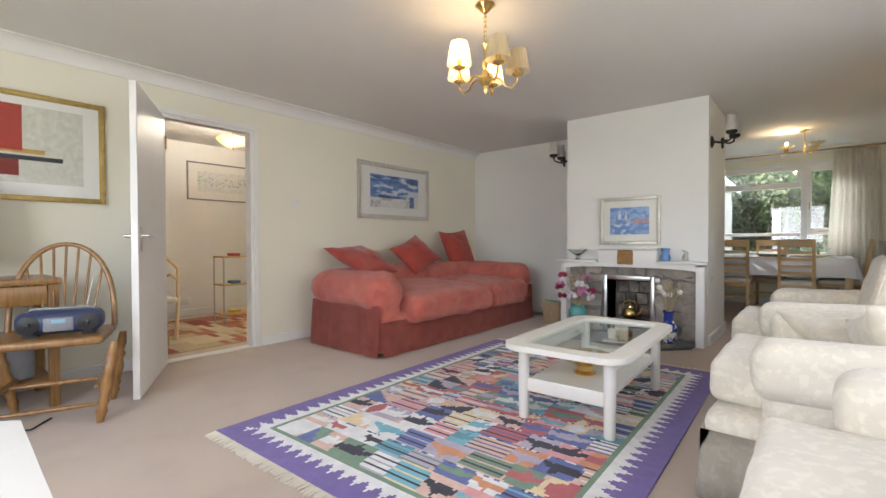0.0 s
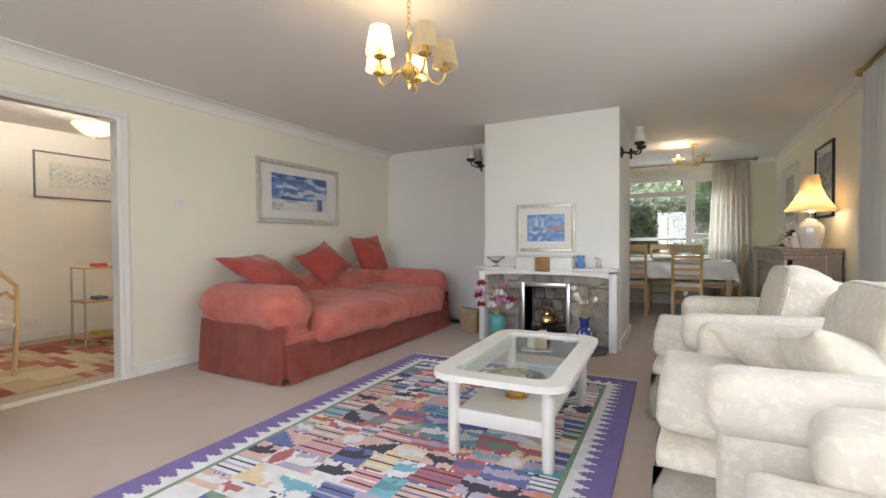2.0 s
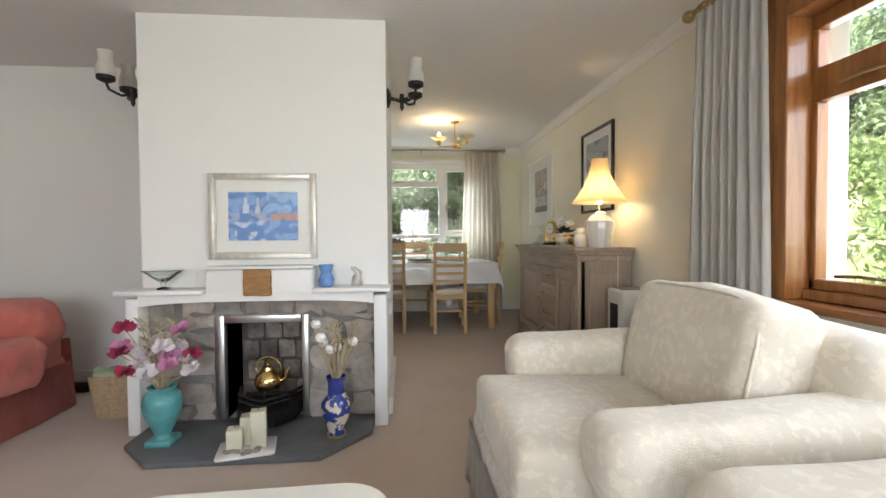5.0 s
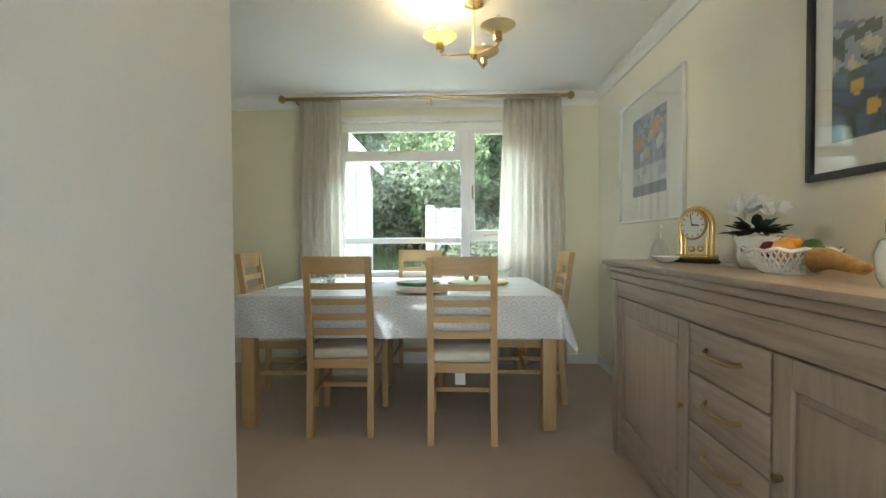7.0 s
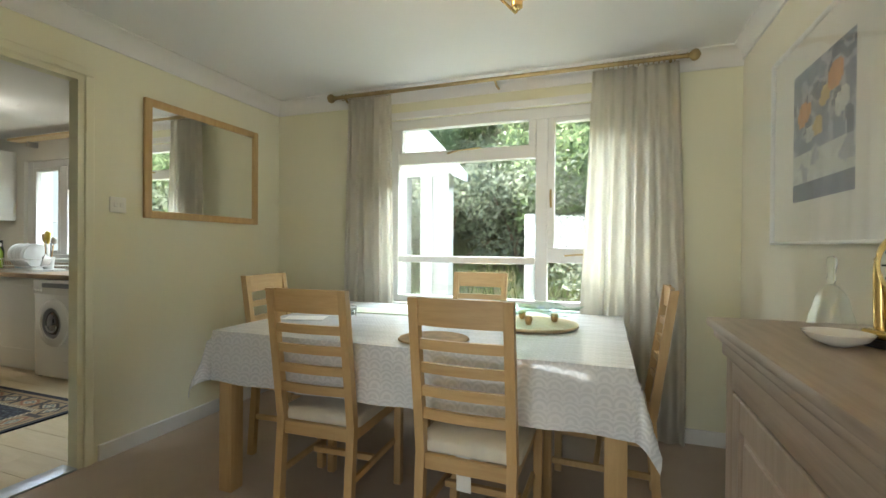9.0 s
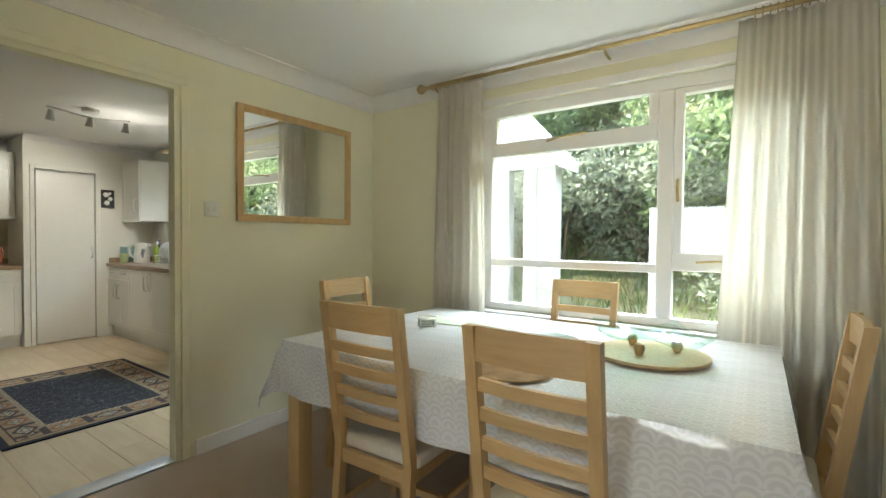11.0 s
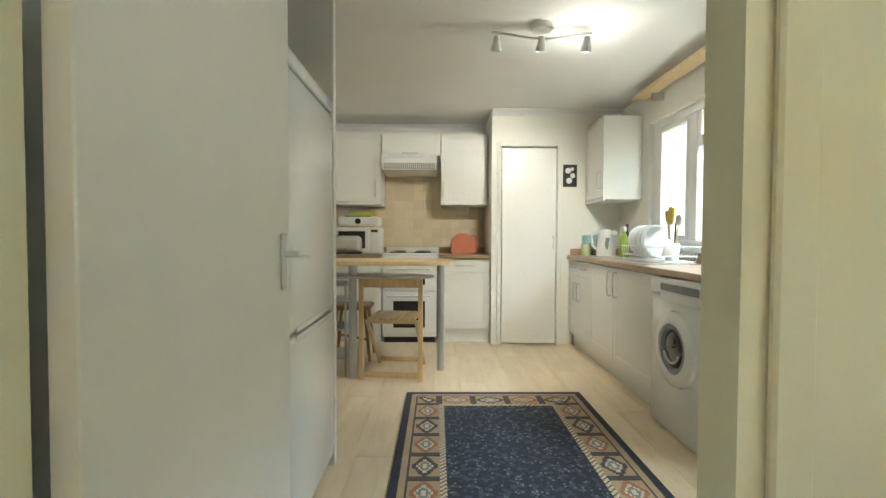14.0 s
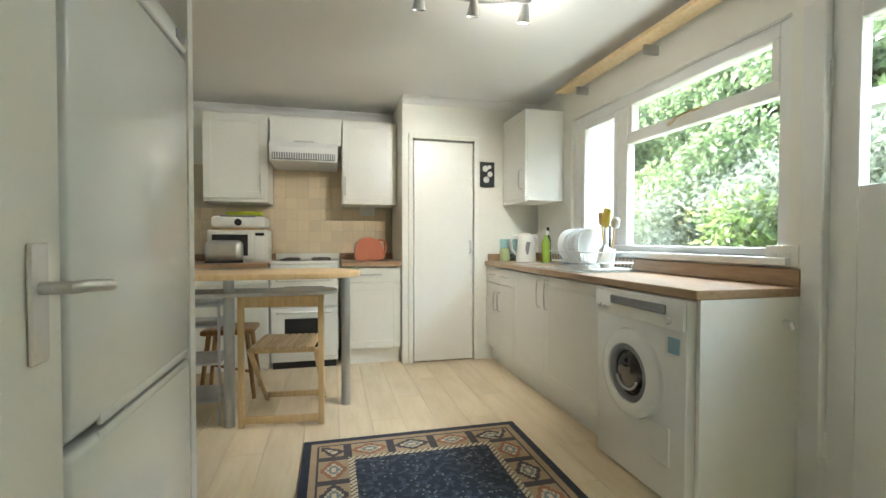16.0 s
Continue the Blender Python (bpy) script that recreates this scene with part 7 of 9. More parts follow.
def sconce(m):
    """Twin wall light: plate on the local yz plane, arms standing out along +x."""
    s = thing("wall_light", "dark iron twin wall light with frosted glass shades, unlit", "wall light", m, "twin wall lights")
    part("back_plate", lathe([(0.045, 0.0), (0.045, 0.006), (0.03, 0.014), (0.012, 0.02)], 20, m=pose(0, 0, 0, 0, 90, 0)), M["iron"], s)
    part("stem", tube([(0.01, 0, 0), (0.06, 0, -0.012), (0.10, 0, 0.0)], 0.009, 8), M["iron"], s)
    part("finial", lathe([(0.002, -0.06), (0.010, -0.045), (0.008, -0.03), (0.014, -0.01), (0.010, 0.02)], 12, centre=(0.07, 0, 0)), M["iron"], s)
    for y in (-0.08, 0.08):
        arm = part("arm", tube([(0.07, 0, -0.005), (0.10, y * 0.4, -0.02), (0.13, y * 0.85, -0.005), (0.135, y, 0.025)], 0.006, 8), M["iron"], s)
        part("gallery", lathe([(0.012, 0.02), (0.035, 0.032), (0.036, 0.048), (0.030, 0.048)], 18, centre=(0.135, y, 0)), M["iron"], arm)
        part("glass_shade", lathe([(0.030, 0.044), (0.040, 0.06), (0.036, 0.085), (0.026, 0.12), (0.030, 0.155), (0.028, 0.155), (0.024, 0.12), (0.034, 0.085)], 22, centre=(0.135, y, 0), cap=False), M["frost"], arm, "frosted white glass shade", smooth=60)
    return s


M["frost"] = shade_cloth("frosted_glass", (0.78, 0.75, 0.70), 0.4)
sconce(pose(-0.708, 4.93, 1.925) @ Matrix.Scale(1.3, 4))
sconce(pose(-2.102, 4.93, 1.925, 0, 0, 180) @ Matrix.Scale(1.3, 4))

tl = thing("table_lamp", "cream ceramic table lamp with a bell shade, lit, on the sideboard", "table lamp", pose(0.86, 5.41, 0.98))
part("base", lathe([(0.075, 0.0), (0.078, 0.01), (0.085, 0.03), (0.098, 0.10), (0.105, 0.16), (0.10, 0.20), (0.07, 0.24), (0.045, 0.25), (0.045, 0.262), (0.02, 0.275)], 12), M["china"], tl, smooth=25)
part("lamp_neck", lathe([(0.008, 0.27), (0.008, 0.33)], 10), M["brass"], tl)
bm, n = bmesh.new(), 48
rings = []
for k in range(9):
    v = k / 8
    r0 = 0.205 - 0.13 * (1 - (1 - v) ** 2.0) - 0.002 * k
    rings.append([bm.verts.new((r0 * math.cos(2 * math.pi * i / n) * (1 + 0.012 * math.cos(16 * math.pi * i / n)), r0 * math.sin(2 * math.pi * i / n) * (1 + 0.012 * math.cos(16 * math.pi * i / n)), 0.335 + 0.33 * v)) for i in range(n)])
for p, q in zip(rings, rings[1:]):
    for i in range(n):
        bm.faces.new((p[i], p[(i + 1) % n], q[(i + 1) % n], q[i]))
M["bell"] = shade_cloth("warm_silk_shade", (0.80, 0.62, 0.36), 0.5)
part("lamp_shade", bm, M["bell"], tl, "cream silk bell shade")
part("bulb", lathe([(0.012, 0.33), (0.028, 0.37), (0.03, 0.40), (0.015, 0.43)], 14), M["bulb"], tl)
bulb_lamp(0.86, 5.41, 1.40, 0.6, WARM, 0.03)
part("cable", tube([(0.06, -0.05, 0.006), (0.09, -0.10, 0.004), (0.085, -0.125, -0.05), (0.085, -0.12, -0.4)], 0.003, 6), M["plastic"], tl)
single("ginger_jar", lathe([(0.04, 0), (0.05, 0.02), (0.055, 0.07), (0.045, 0.10), (0.03, 0.108), (0.036, 0.115), (0.036, 0.145), (0.012, 0.155)], 20), M["china"], "small cream lidded jar beside the lamp", "jar", pose(0.80, 5.63, 0.98))
ah = thing("dehumidifier", "white portable dehumidifier with a dark grille", "dehumidifier", pose(0.93, 5.10, 0))
part("body", boxes((-0.10, 0.13, -0.12, 0.12, 0.03, 0.70), bevel=0.02, seg=3), M["plastic"], ah)
part("grille", boxes((-0.104, -0.098, -0.05, 0.06, 0.12, 0.60), bevel=0.002, seg=1), M["black"], ah)
part("display", boxes((-0.08, 0.10, -0.08, 0.08, 0.70, 0.706), bevel=0.002, seg=1), M["grey"], ah)
part("base", boxes((-0.09, 0.12, -0.11, 0.11, 0.0, 0.03)), M["grey"], ah)

# things on the sideboard
ZS = 0.98
gb = thing("glass_bell", "cut glass hand bell", "bell", pose(0.88, 6.97, ZS))
part("bell", lathe([(0.05, 0.0), (0.052, 0.004), (0.042, 0.04), (0.034, 0.075), (0.018, 0.10), (0.006, 0.108)], 12, cap=False), M["thin_glass"], gb, smooth=None)
part("handle", lathe([(0.006, 0.106), (0.011, 0.12), (0.008, 0.135), (0.012, 0.16), (0.010, 0.175), (0.002, 0.18)], 10), M["clear"], gb)
single("china_dish", lathe([(0.02, 0.0), (0.05, 0.015), (0.06, 0.028), (0.057, 0.029), (0.045, 0.018), (0.015, 0.006)], 24), M["china"], "small white china dish", "dish", pose(0.78, 6.68, ZS))
cl = thing("mantel_clock", "brass anniversary clock under an arched case", "clock", pose(0.90, 6.66, ZS, 0, 0, 205))
part("plinth", boxes((-0.045, 0.045, -0.085, 0.085, 0.0, 0.016), bevel=0.004), M["black"], cl)
part("base", boxes((-0.04, 0.04, -0.08, 0.08, 0.016, 0.036), bevel=0.006), M["brass"], cl)
bm = tube([(0, -0.072, 0.03), (0, -0.075, 0.14)] + arc((0, 0, 0.16), 0.075, 180, 0, 16, "yz") + [(0, 0.075, 0.14), (0, 0.072, 0.03)], 0.012, 10)
part("case_arch", bm, M["brass"], cl)
part("dial", lathe([(0.058, 0.0), (0.058, 0.006), (0.001, 0.008)], 36, m=pose(0.014, 0, 0.165, 0, 90, 0)), M["china"], cl)
part("dial_ring", lathe([(0.064, 0.0), (0.066, 0.008), (0.057, 0.010)], 36, cap=False, m=pose(0.012, 0, 0.165, 0, 90, 0)), M["brass"], cl)
for k in range(12):
    a = radians(30 * k)
    part("hour_mark", boxes((0.0222, 0.0232, -0.002, 0.002, 0.044, 0.053)), M["black"], cl).matrix_basis = pose(0, 0, 0.165, 30 * k, 0, 0)
part("hour_pointer", boxes((0.0235, 0.025, -0.003, 0.003, -0.004, 0.032)), M["black"], cl).matrix_basis = pose(0, 0, 0.165, -95, 0, 0)
part("minute_pointer", boxes((0.0255, 0.0265, -0.002, 0.002, -0.006, 0.048)), M["black"], cl).matrix_basis = pose(0, 0, 0.165, 10, 0, 0)
for k in range(4):
    a = radians(90 * k)
    part("pendulum_ball", lathe([(0.001, -0.013), (0.010, -0.008), (0.013, 0), (0.010, 0.008), (0.001, 0.013)], 12, centre=(0.024 * math.cos(a), 0.024 * math.sin(a), 0.06)), M["brass"], cl)
part("column", tube([(0, -0.05, 0.03), (0, -0.05, 0.11)], 0.006, 8), M["brass"], cl)
part("column", tube([(0, 0.05, 0.03), (0, 0.05, 0.11)], 0.006, 8), M["brass"], cl)
bm = lathe([(0.05, 0.0), (0.052, 0.01), (0.045, 0.012), (0.055, 0.02), (0.05, 0.06), (0.035, 0.12), (0.024, 0.16), (0.032, 0.19), (0.028, 0.215), (0.012, 0.23), (0.020, 0.25), (0.018, 0.275), (0.002, 0.288)], 20)
single("figurine", bm, plain("cream_porcelain", (0.80, 0.75, 0.66), 0.3, vary=0.1, relief=0.02), "tall cream porcelain figurine on a dark base", "figurine", pose(0.92, 6.41, ZS), smooth=60)
fp = thing("flower_pot", "scalloped white china pot with white flowers", "plant pot", pose(0.90, 6.26, ZS))
bm, n = bmesh.new(), 36
rings = []
for r0, z, s in ((0.045, 0, 0), (0.055, 0.01, 0), (0.062, 0.04, 0), (0.058, 0.075, 0), (0.072, 0.112, 0.004), (0.068, 0.112, 0.004), (0.05, 0.07, 0), (0.04, 0.02, 0)):
    rings.append([bm.verts.new((r0 * math.cos(2 * math.pi * i / n), r0 * math.sin(2 * math.pi * i / n), z + s * math.cos(12 * math.pi * i / n * 2))) for i in range(n)])
for p, q in zip(rings, rings[1:]):
    for i in range(n):
        bm.faces.new((p[i], p[(i + 1) % n], q[(i + 1) % n], q[i]))
bm.faces.new(rings[0][::-1])
part("pot", bm, M["china"], fp, smooth=60)
M["dark_leaf"] = plain("dark_green_leaf", (0.02, 0.05, 0.025), 0.5, vary=0.4, scale=40, relief=0.1)
M["petal"] = plain("white_petal", (0.85, 0.84, 0.80), 0.7, vary=0.03, scale=40, relief=0.1)


def leaf(bm, base, tip, width, up=(0, 0, 1)):
    """One pointed, cupped leaf or petal."""
    b, t = Vector(base), Vector(tip)
    s = (t - b).cross(Vector(up))
    s = s.normalized() * width if s.length > 1e-5 else Vector((width, 0, 0))
    lift = Vector(up) * width * 0.35
    pts = [b, b.lerp(t, 0.35) + s + lift, b.lerp(t, 0.75) + s * 0.7 + lift, t, b.lerp(t, 0.75) - s * 0.7 + lift, b.lerp(t, 0.35) - s + lift, b.lerp(t, 0.5)]
    v = [bm.verts.new(p) for p in pts]
    for i in range(6):
        bm.faces.new((v[6], v[i], v[(i + 1) % 6]))


def blossom(bm, c, r, n=6, rng=random):
    c = Vector(c)
    for k in range(n * 2):
        a, e = 2 * math.pi * k / n + rng.uniform(-0.2, 0.2), rng.uniform(0.1, 1.1)
        d = Vector((math.cos(a) * math.cos(e), math.sin(a) * math.cos(e), math.sin(e)))
        leaf(bm, c, c + d * r, r * 0.38, d.cross(Vector((0.3, 0.5, 0.8))).normalized())


rng = random.Random(6)
bm = bmesh.new()
for k in range(46):
    a, e = rng.uniform(0, 6.28), rng.uniform(-0.1, 1.0)
    d = Vector((math.cos(a) * math.cos(e), math.sin(a) * math.cos(e), math.sin(e) * 0.7))
    leaf(bm, Vector((0, 0, 0.12)) + d * 0.03, Vector((0, 0, 0.12)) + d * rng.uniform(0.08, 0.12), 0.018)
part("leaves", bm, M["dark_leaf"], fp)
for x, y, z in ((0.0, 0.02, 0.215), (-0.02, 0.05, 0.19), (0.02, -0.065, 0.185), (-0.04, 0.0, 0.20), (0.03, 0.02, 0.20)):
    bm = bmesh.new()
    blossom(bm, (x, y, z + 0.012), 0.048, 7, rng)
    part("blossom", bm, M["petal"], fp)
fb_ = thing("fruit_basket", "pierced white china basket of artificial fruit", "fruit basket", pose(0.86, 6.05, ZS))
part("rim", tube([(0.115 * math.cos(a), 0.13 * math.sin(a), 0.072 + 0.004 * math.sin(a * 12)) for a in [2 * math.pi * i / 48 for i in range(48)]], 0.006, 6, closed=True), M["china"], fb_)
part("foot", lathe([(0.07, 0.0), (0.075, 0.006), (0.07, 0.012), (0.001, 0.014)], 28), M["china"], fb_)
for k in range(44):
    a = 2 * math.pi * k / 44
    for s in (-1, 1):
        b = a + s * 0.28
        part("lattice_strip", tube([(0.072 * math.cos(a), 0.078 * math.sin(a), 0.008), (0.098 * math.cos((a + b) / 2), 0.108 * math.sin((a + b) / 2), 0.04), (0.115 * math.cos(b), 0.13 * math.sin(b), 0.072)], 0.0028, 4), M["china"], fb_)
for nm, lab, x, y, z, r, col, sq in (("orange_fruit", "artificial orange in the basket", 0.0, 0.0, 0.075, 0.042, (0.75, 0.30, 0.02), 0.85), ("plum_fruit", "artificial red plum in the basket", -0.01, 0.075, 0.07, 0.028, (0.20, 0.02, 0.03), 1.0), ("plum_fruit", "artificial dark plum in the basket", 0.03, 0.05, 0.075, 0.028, (0.12, 0.02, 0.03), 1.0), ("lime_fruit", "artificial green lime in the basket", 0.01, -0.075, 0.075, 0.030, (0.06, 0.13, 0.03), 1.0), ("peach_fruit", "artificial peach in the basket", -0.04, -0.03, 0.07, 0.034, (0.65, 0.30, 0.08), 1.0)):
    single(nm, lathe([(0.001, -r * sq), (r * 0.6, -r * 0.8 * sq), (r, 0), (r * 0.6, r * 0.8 * sq), (r * 0.1, r * sq * 0.94)], 16), plain(nm, col, 0.45, vary=0.2, scale=30, relief=0.1), lab, "fruit", pose(0.86 + x, 6.05 + y, ZS + z), "artificial fruit", smooth=180)
single("gourd", tube([(0, 0, 0.045), (0.01, -0.03, 0.05), (0.01, -0.08, 0.042), (0.0, -0.15, 0.03), (0, -0.17, 0.034)], 0.036, 14, r2=0.008), plain("mottled_gourd", (0.45, 0.25, 0.07), 0.4, vary=0.4, scale=25), "mottled orange gourd beside the basket", "gourd", pose(0.84, 5.93, ZS), smooth=180)

# things on the dining table
ZT = 0.7725
lamp("spot_light", "POINT", pose(-4.47, 7.66, 2.13), 0.5, (1.0, 0.93, 0.84), radius=0.06)
lamp("spot_beam", "SPOT", look((-4.52, 7.64, 2.13), (-6.3, 6.8, 0.6)), 6.5, (1.0, 0.93, 0.84), radius=0.05, cone=radians(110))
tr = thing("serving_board", "round turned wooden board with acorn feet under a glass dish", "serving board", pose(0.0, 7.86, ZT))
part("board", lathe([(0.20, 0.0), (0.215, 0.008), (0.215, 0.018), (0.20, 0.024), (0.001, 0.022)], 44), M["pine"], tr, smooth=50)
for k in range(3):
    a = radians(120 * k + 20)
    part("acorn_peg", lathe([(0.008, 0.022), (0.014, 0.028), (0.019, 0.045), (0.020, 0.052), (0.017, 0.065), (0.002, 0.072)], 16, centre=(0.10 * math.cos(a), 0.10 * math.sin(a), 0)), M["oak"], tr)
bm, n = bmesh.new(), 14
vs = [[bm.verts.new((-0.18 + 0.36 * i / n, -0.18 + 0.36 * j / n, 0.078 + 0.030 * math.sin(i / n * 6.0 + 0.5) * math.cos(j / n * 5.0) + 0.02 * ((i / n * 2 - 1) ** 2 + (j / n * 2 - 1) ** 2))) for j in range(n + 1)] for i in range(n + 1)]
for i in range(n):
    for j in range(n):
        bm.faces.new((vs[i][j], vs[i + 1][j], vs[i + 1][j + 1], vs[i][j + 1]))
bmesh.ops.solidify(bm, geom=bm.faces[:], thickness=0.005)
single("glass_dish", bm, glass_pane("green_tinted_glass", (0.80, 0.95, 0.86), 0.12), "wavy square green-tinted glass dish on the board", "dish", pose(0.0, 7.86, ZT, 0, 0, 30), smooth=180)
for x, y, lab, col in ((-0.42, 7.82, "green leaf-shaped plate on the table", (0.09, 0.15, 0.05)), (-0.36, 7.36, "round cork place mat on the table", (0.42, 0.27, 0.12))):
    g = "plate" if "plate" in lab else "mat"
    single("leaf_plate" if g == "plate" else "place_mat", lathe([(0.14, 0.0), (0.155, 0.004), (0.15, 0.009 if g == "mat" else 0.022), (0.10, 0.008), (0.001, 0.007)], 36), plain("green_glaze" if g == "plate" else "cork", col, 0.3 if g == "plate" else 0.8, vary=0.35, scale=14, relief=0.15), lab, g, pose(x, y, ZT))
co = thing("coaster_set", "stack of glass coasters in a wire holder", "coasters", pose(-1.06, 7.80, ZT))
for k in range(4):
    part("coaster", lathe([(0.046, 0.006 + 0.009 * k), (0.048, 0.009 + 0.009 * k), (0.046, 0.012 + 0.009 * k)], 24), M["clear"], co)
part("holder", tube([(0.052 * math.cos(a), 0.052 * math.sin(a), 0.05) for a in [2 * math.pi * i / 20 for i in range(20)]], 0.003, 5, closed=True), M["steel"], co)
for k in range(4):
    a = radians(90 * k)
    part("upright", tube([(0.052 * math.cos(a), 0.052 * math.sin(a), 0.0), (0.052 * math.cos(a), 0.052 * math.sin(a), 0.05)], 0.003, 5), M["steel"], co)
single("folded_paper", boxes((-0.11, 0.11, -0.07, 0.07, 0, 0.004)), M["mat_board"], "folded white leaflet on the tablecloth", "paper", pose(-1.22, 7.62, ZT, 0, 0, 20))
single("table_mat", boxes((-0.26, 0.26, -0.10, 0.10, -0.003, 0.004), bevel=0.002, seg=1), plain("pale_green_mat", (0.62, 0.66, 0.52), 0.5, vary=0.1), "pale green table mats by the window", "mat", pose(-0.95, 8.02, ZT, 0, 0, 4))
single("seat_label", boxes((-0.028, 0.028, -0.001, 0.001, -0.09, 0.0)), M["mat_board"], "white paper label hanging under a chair seat", "label", pose(-0.10, 7.20, 0.44, 6, 8, 0))

# fireplace things
va = thing("vase", "turquoise ceramic urn vase with artificial orchids on the hearth", "vase", pose(-1.845, 4.50, 0.028))
M["turquoise"] = plain("turquoise_glaze", (0.10, 0.33, 0.32), 0.35, vary=0.2, scale=14, relief=0.08)
bm = lathe([(0.045, 0.03), (0.035, 0.05), (0.05, 0.08), (0.085, 0.16), (0.092, 0.21), (0.085, 0.25), (0.06, 0.275), (0.068, 0.295), (0.06, 0.295), (0.05, 0.27)], 28)
box(bm, -0.062, 0.062, -0.062, 0.062, 0, 0.03, 0.004, 1)
part("urn", bm, M["turquoise"], va, smooth=50)
pinks = [plain("pink_petal", (0.60, 0.25, 0.42), 0.6, vary=0.2, scale=60), plain("white_orchid_petal", (0.76, 0.70, 0.72), 0.6, vary=0.1, scale=60), plain("crimson_petal", (0.35, 0.03, 0.08), 0.6, vary=0.2, scale=60)]
M["dry_stem"] = plain("dry_straw_stem", (0.50, 0.40, 0.24), 0.8, vary=0.2, scale=40)
rng = random.Random(9)
for k in range(16):
    a = rng.uniform(0, 6.28)
    r, z = rng.uniform(0.05, 0.20), rng.uniform(0.36, 0.60)
    x, y = r * math.cos(a), r * math.sin(a) * 0.7 - 0.02
    part("flower_stem", tube([(0, 0, 0.25), (x * 0.3, y * 0.3, (0.27 + z) / 2), (x, y, z)], 0.003, 5), M["dry_stem"], va)
    bm = bmesh.new()
    blossom(bm, (x, y, z), 0.06, 6, rng)
    part("blossom", bm, pinks[k % 3 if k % 4 else 1], va)
for k in range(6):
    x, y = rng.uniform(-0.12, 0.08), rng.uniform(-0.05, 0.05)
    bm = tube([(0, 0, 0.27), (x, y, 0.62)], 0.003, 5)
    for j in range(9):
        z = 0.42 + 0.024 * j
        f = (z - 0.27) / 0.35
        leaf(bm, (x * f, y * f, z), (x * f + 0.035 * (1 if j % 2 else -1), y * f, z + 0.03), 0.010)
    part("dried_spray", bm, M["dry_stem"], va)
vb = thing("vase", "blue and white porcelain vase with dried flowers and seed heads", "vase", pose(-0.975, 4.50, 0.028))


def blue_white():
    m, t, p = nodes_of("blue_and_white_glaze")
    n = noise_node(t, mapped(t), 16, 3, 0.6)
    t.links.new(ramp(t, n, (0.47, (0.72, 0.68, 0.55)), (0.50, (0.03, 0.06, 0.28))), p.inputs["Base Color"])
    p.inputs["Roughness"].default_value, p.inputs["Coat Weight"].default_value = 0.15, 0.5
    return m


M["blue_glaze"] = plain("cobalt_glaze", (0.03, 0.05, 0.26), 0.15, vary=0.2, scale=20, relief=0, coat=0.5)
part("body", lathe([(0.045, 0.012), (0.042, 0.03), (0.06, 0.08), (0.078, 0.14), (0.075, 0.18), (0.05, 0.21), (0.042, 0.225)], 28), blue_white(), vb, smooth=60)
part("neck", lathe([(0.042, 0.224), (0.040, 0.28), (0.052, 0.315), (0.048, 0.315), (0.036, 0.28)], 28, cap=False), M["blue_glaze"], vb, smooth=60)
part("foot_ring", lathe([(0.05, 0.0), (0.052, 0.014), (0.044, 0.014)], 24), M["gilt"], vb)
for k in range(34):
    a, s = rng.uniform(0, 6.28), rng.uniform(0.02, 0.14)
    x, y, z = s * math.cos(a), s * math.sin(a) * 0.8, rng.uniform(0.46, 0.60)
    st_ = part("dried_stem", tube([(x * 0.15, y * 0.15, 0.30), (x, y, z)], 0.0025, 5), M["dry_stem"], vb)
    if k % 6 == 0:
        part("seed_head", lathe([(0.001, -0.028), (0.022, -0.018), (0.028, 0), (0.02, 0.018), (0.001, 0.022)], 12, centre=(x, y, z)), M["petal"], st_)
    else:
        bm = bmesh.new()
        for j in range(5):
            d = Vector((rng.uniform(-1, 1), rng.uniform(-1, 1), rng.uniform(0, 1))).normalized() * 0.035
            leaf(bm, (x, y, z - 0.01), Vector((x, y, z - 0.01)) + d, 0.006)
        part("dried_tuft", bm, M["dry_stem"], st_)
kb = thing("brass_kettle", "polished brass kettle standing on the grate", "kettle", pose(-1.41, 4.80, 0.19))
part("body", lathe([(0.05, 0.0), (0.07, 0.015), (0.078, 0.045), (0.066, 0.085), (0.035, 0.11), (0.03, 0.115)], 28), M["brass"], kb, smooth=60)
part("lid", lathe([(0.034, 0.112), (0.03, 0.13), (0.012, 0.14), (0.008, 0.15), (0.012, 0.16), (0.003, 0.168)], 20), M["brass"], kb)
part("spout", tube([(0.065, 0, 0.04), (0.10, 0, 0.06), (0.11, 0, 0.10), (0.13, 0, 0.125)], 0.014, 10, r2=0.008), M["brass"], kb)
part("bail_handle", tube([(-0.06, 0, 0.10)] + arc((0, 0, 0.11), 0.075, 170, 10, 12, "xz") + [(0.06, 0, 0.10)], 0.005, 8), M["brass"], kb)
part("trivet", tube([(-0.10, -0.06, -0.012), (0.10, -0.06, -0.012)], 0.006, 6), M["iron"], kb)
ct = thing("candle_tray", "white square plate of candles and pebbles on the hearth", "candle tray", pose(-1.39, 4.38, 0.028, 0, 0, 12))
part("plate", prism(rounded(0.27, 0.20, 0.02, 4), 0, 0.012, bevel=0.004), M["china"], ct)
for i in range(14):
    part("pebble", soft(0.012, 0.010, 0.007, 0.006, 0, 0.002, 30, 4, i, m=pose(rng.uniform(-0.1, 0.1), rng.uniform(-0.08, -0.03), 0.017)), M["stone"], ct)
M["wax"] = plain("ivory_wax", (0.70, 0.66, 0.50), 0.5, vary=0.05, relief=0.02)
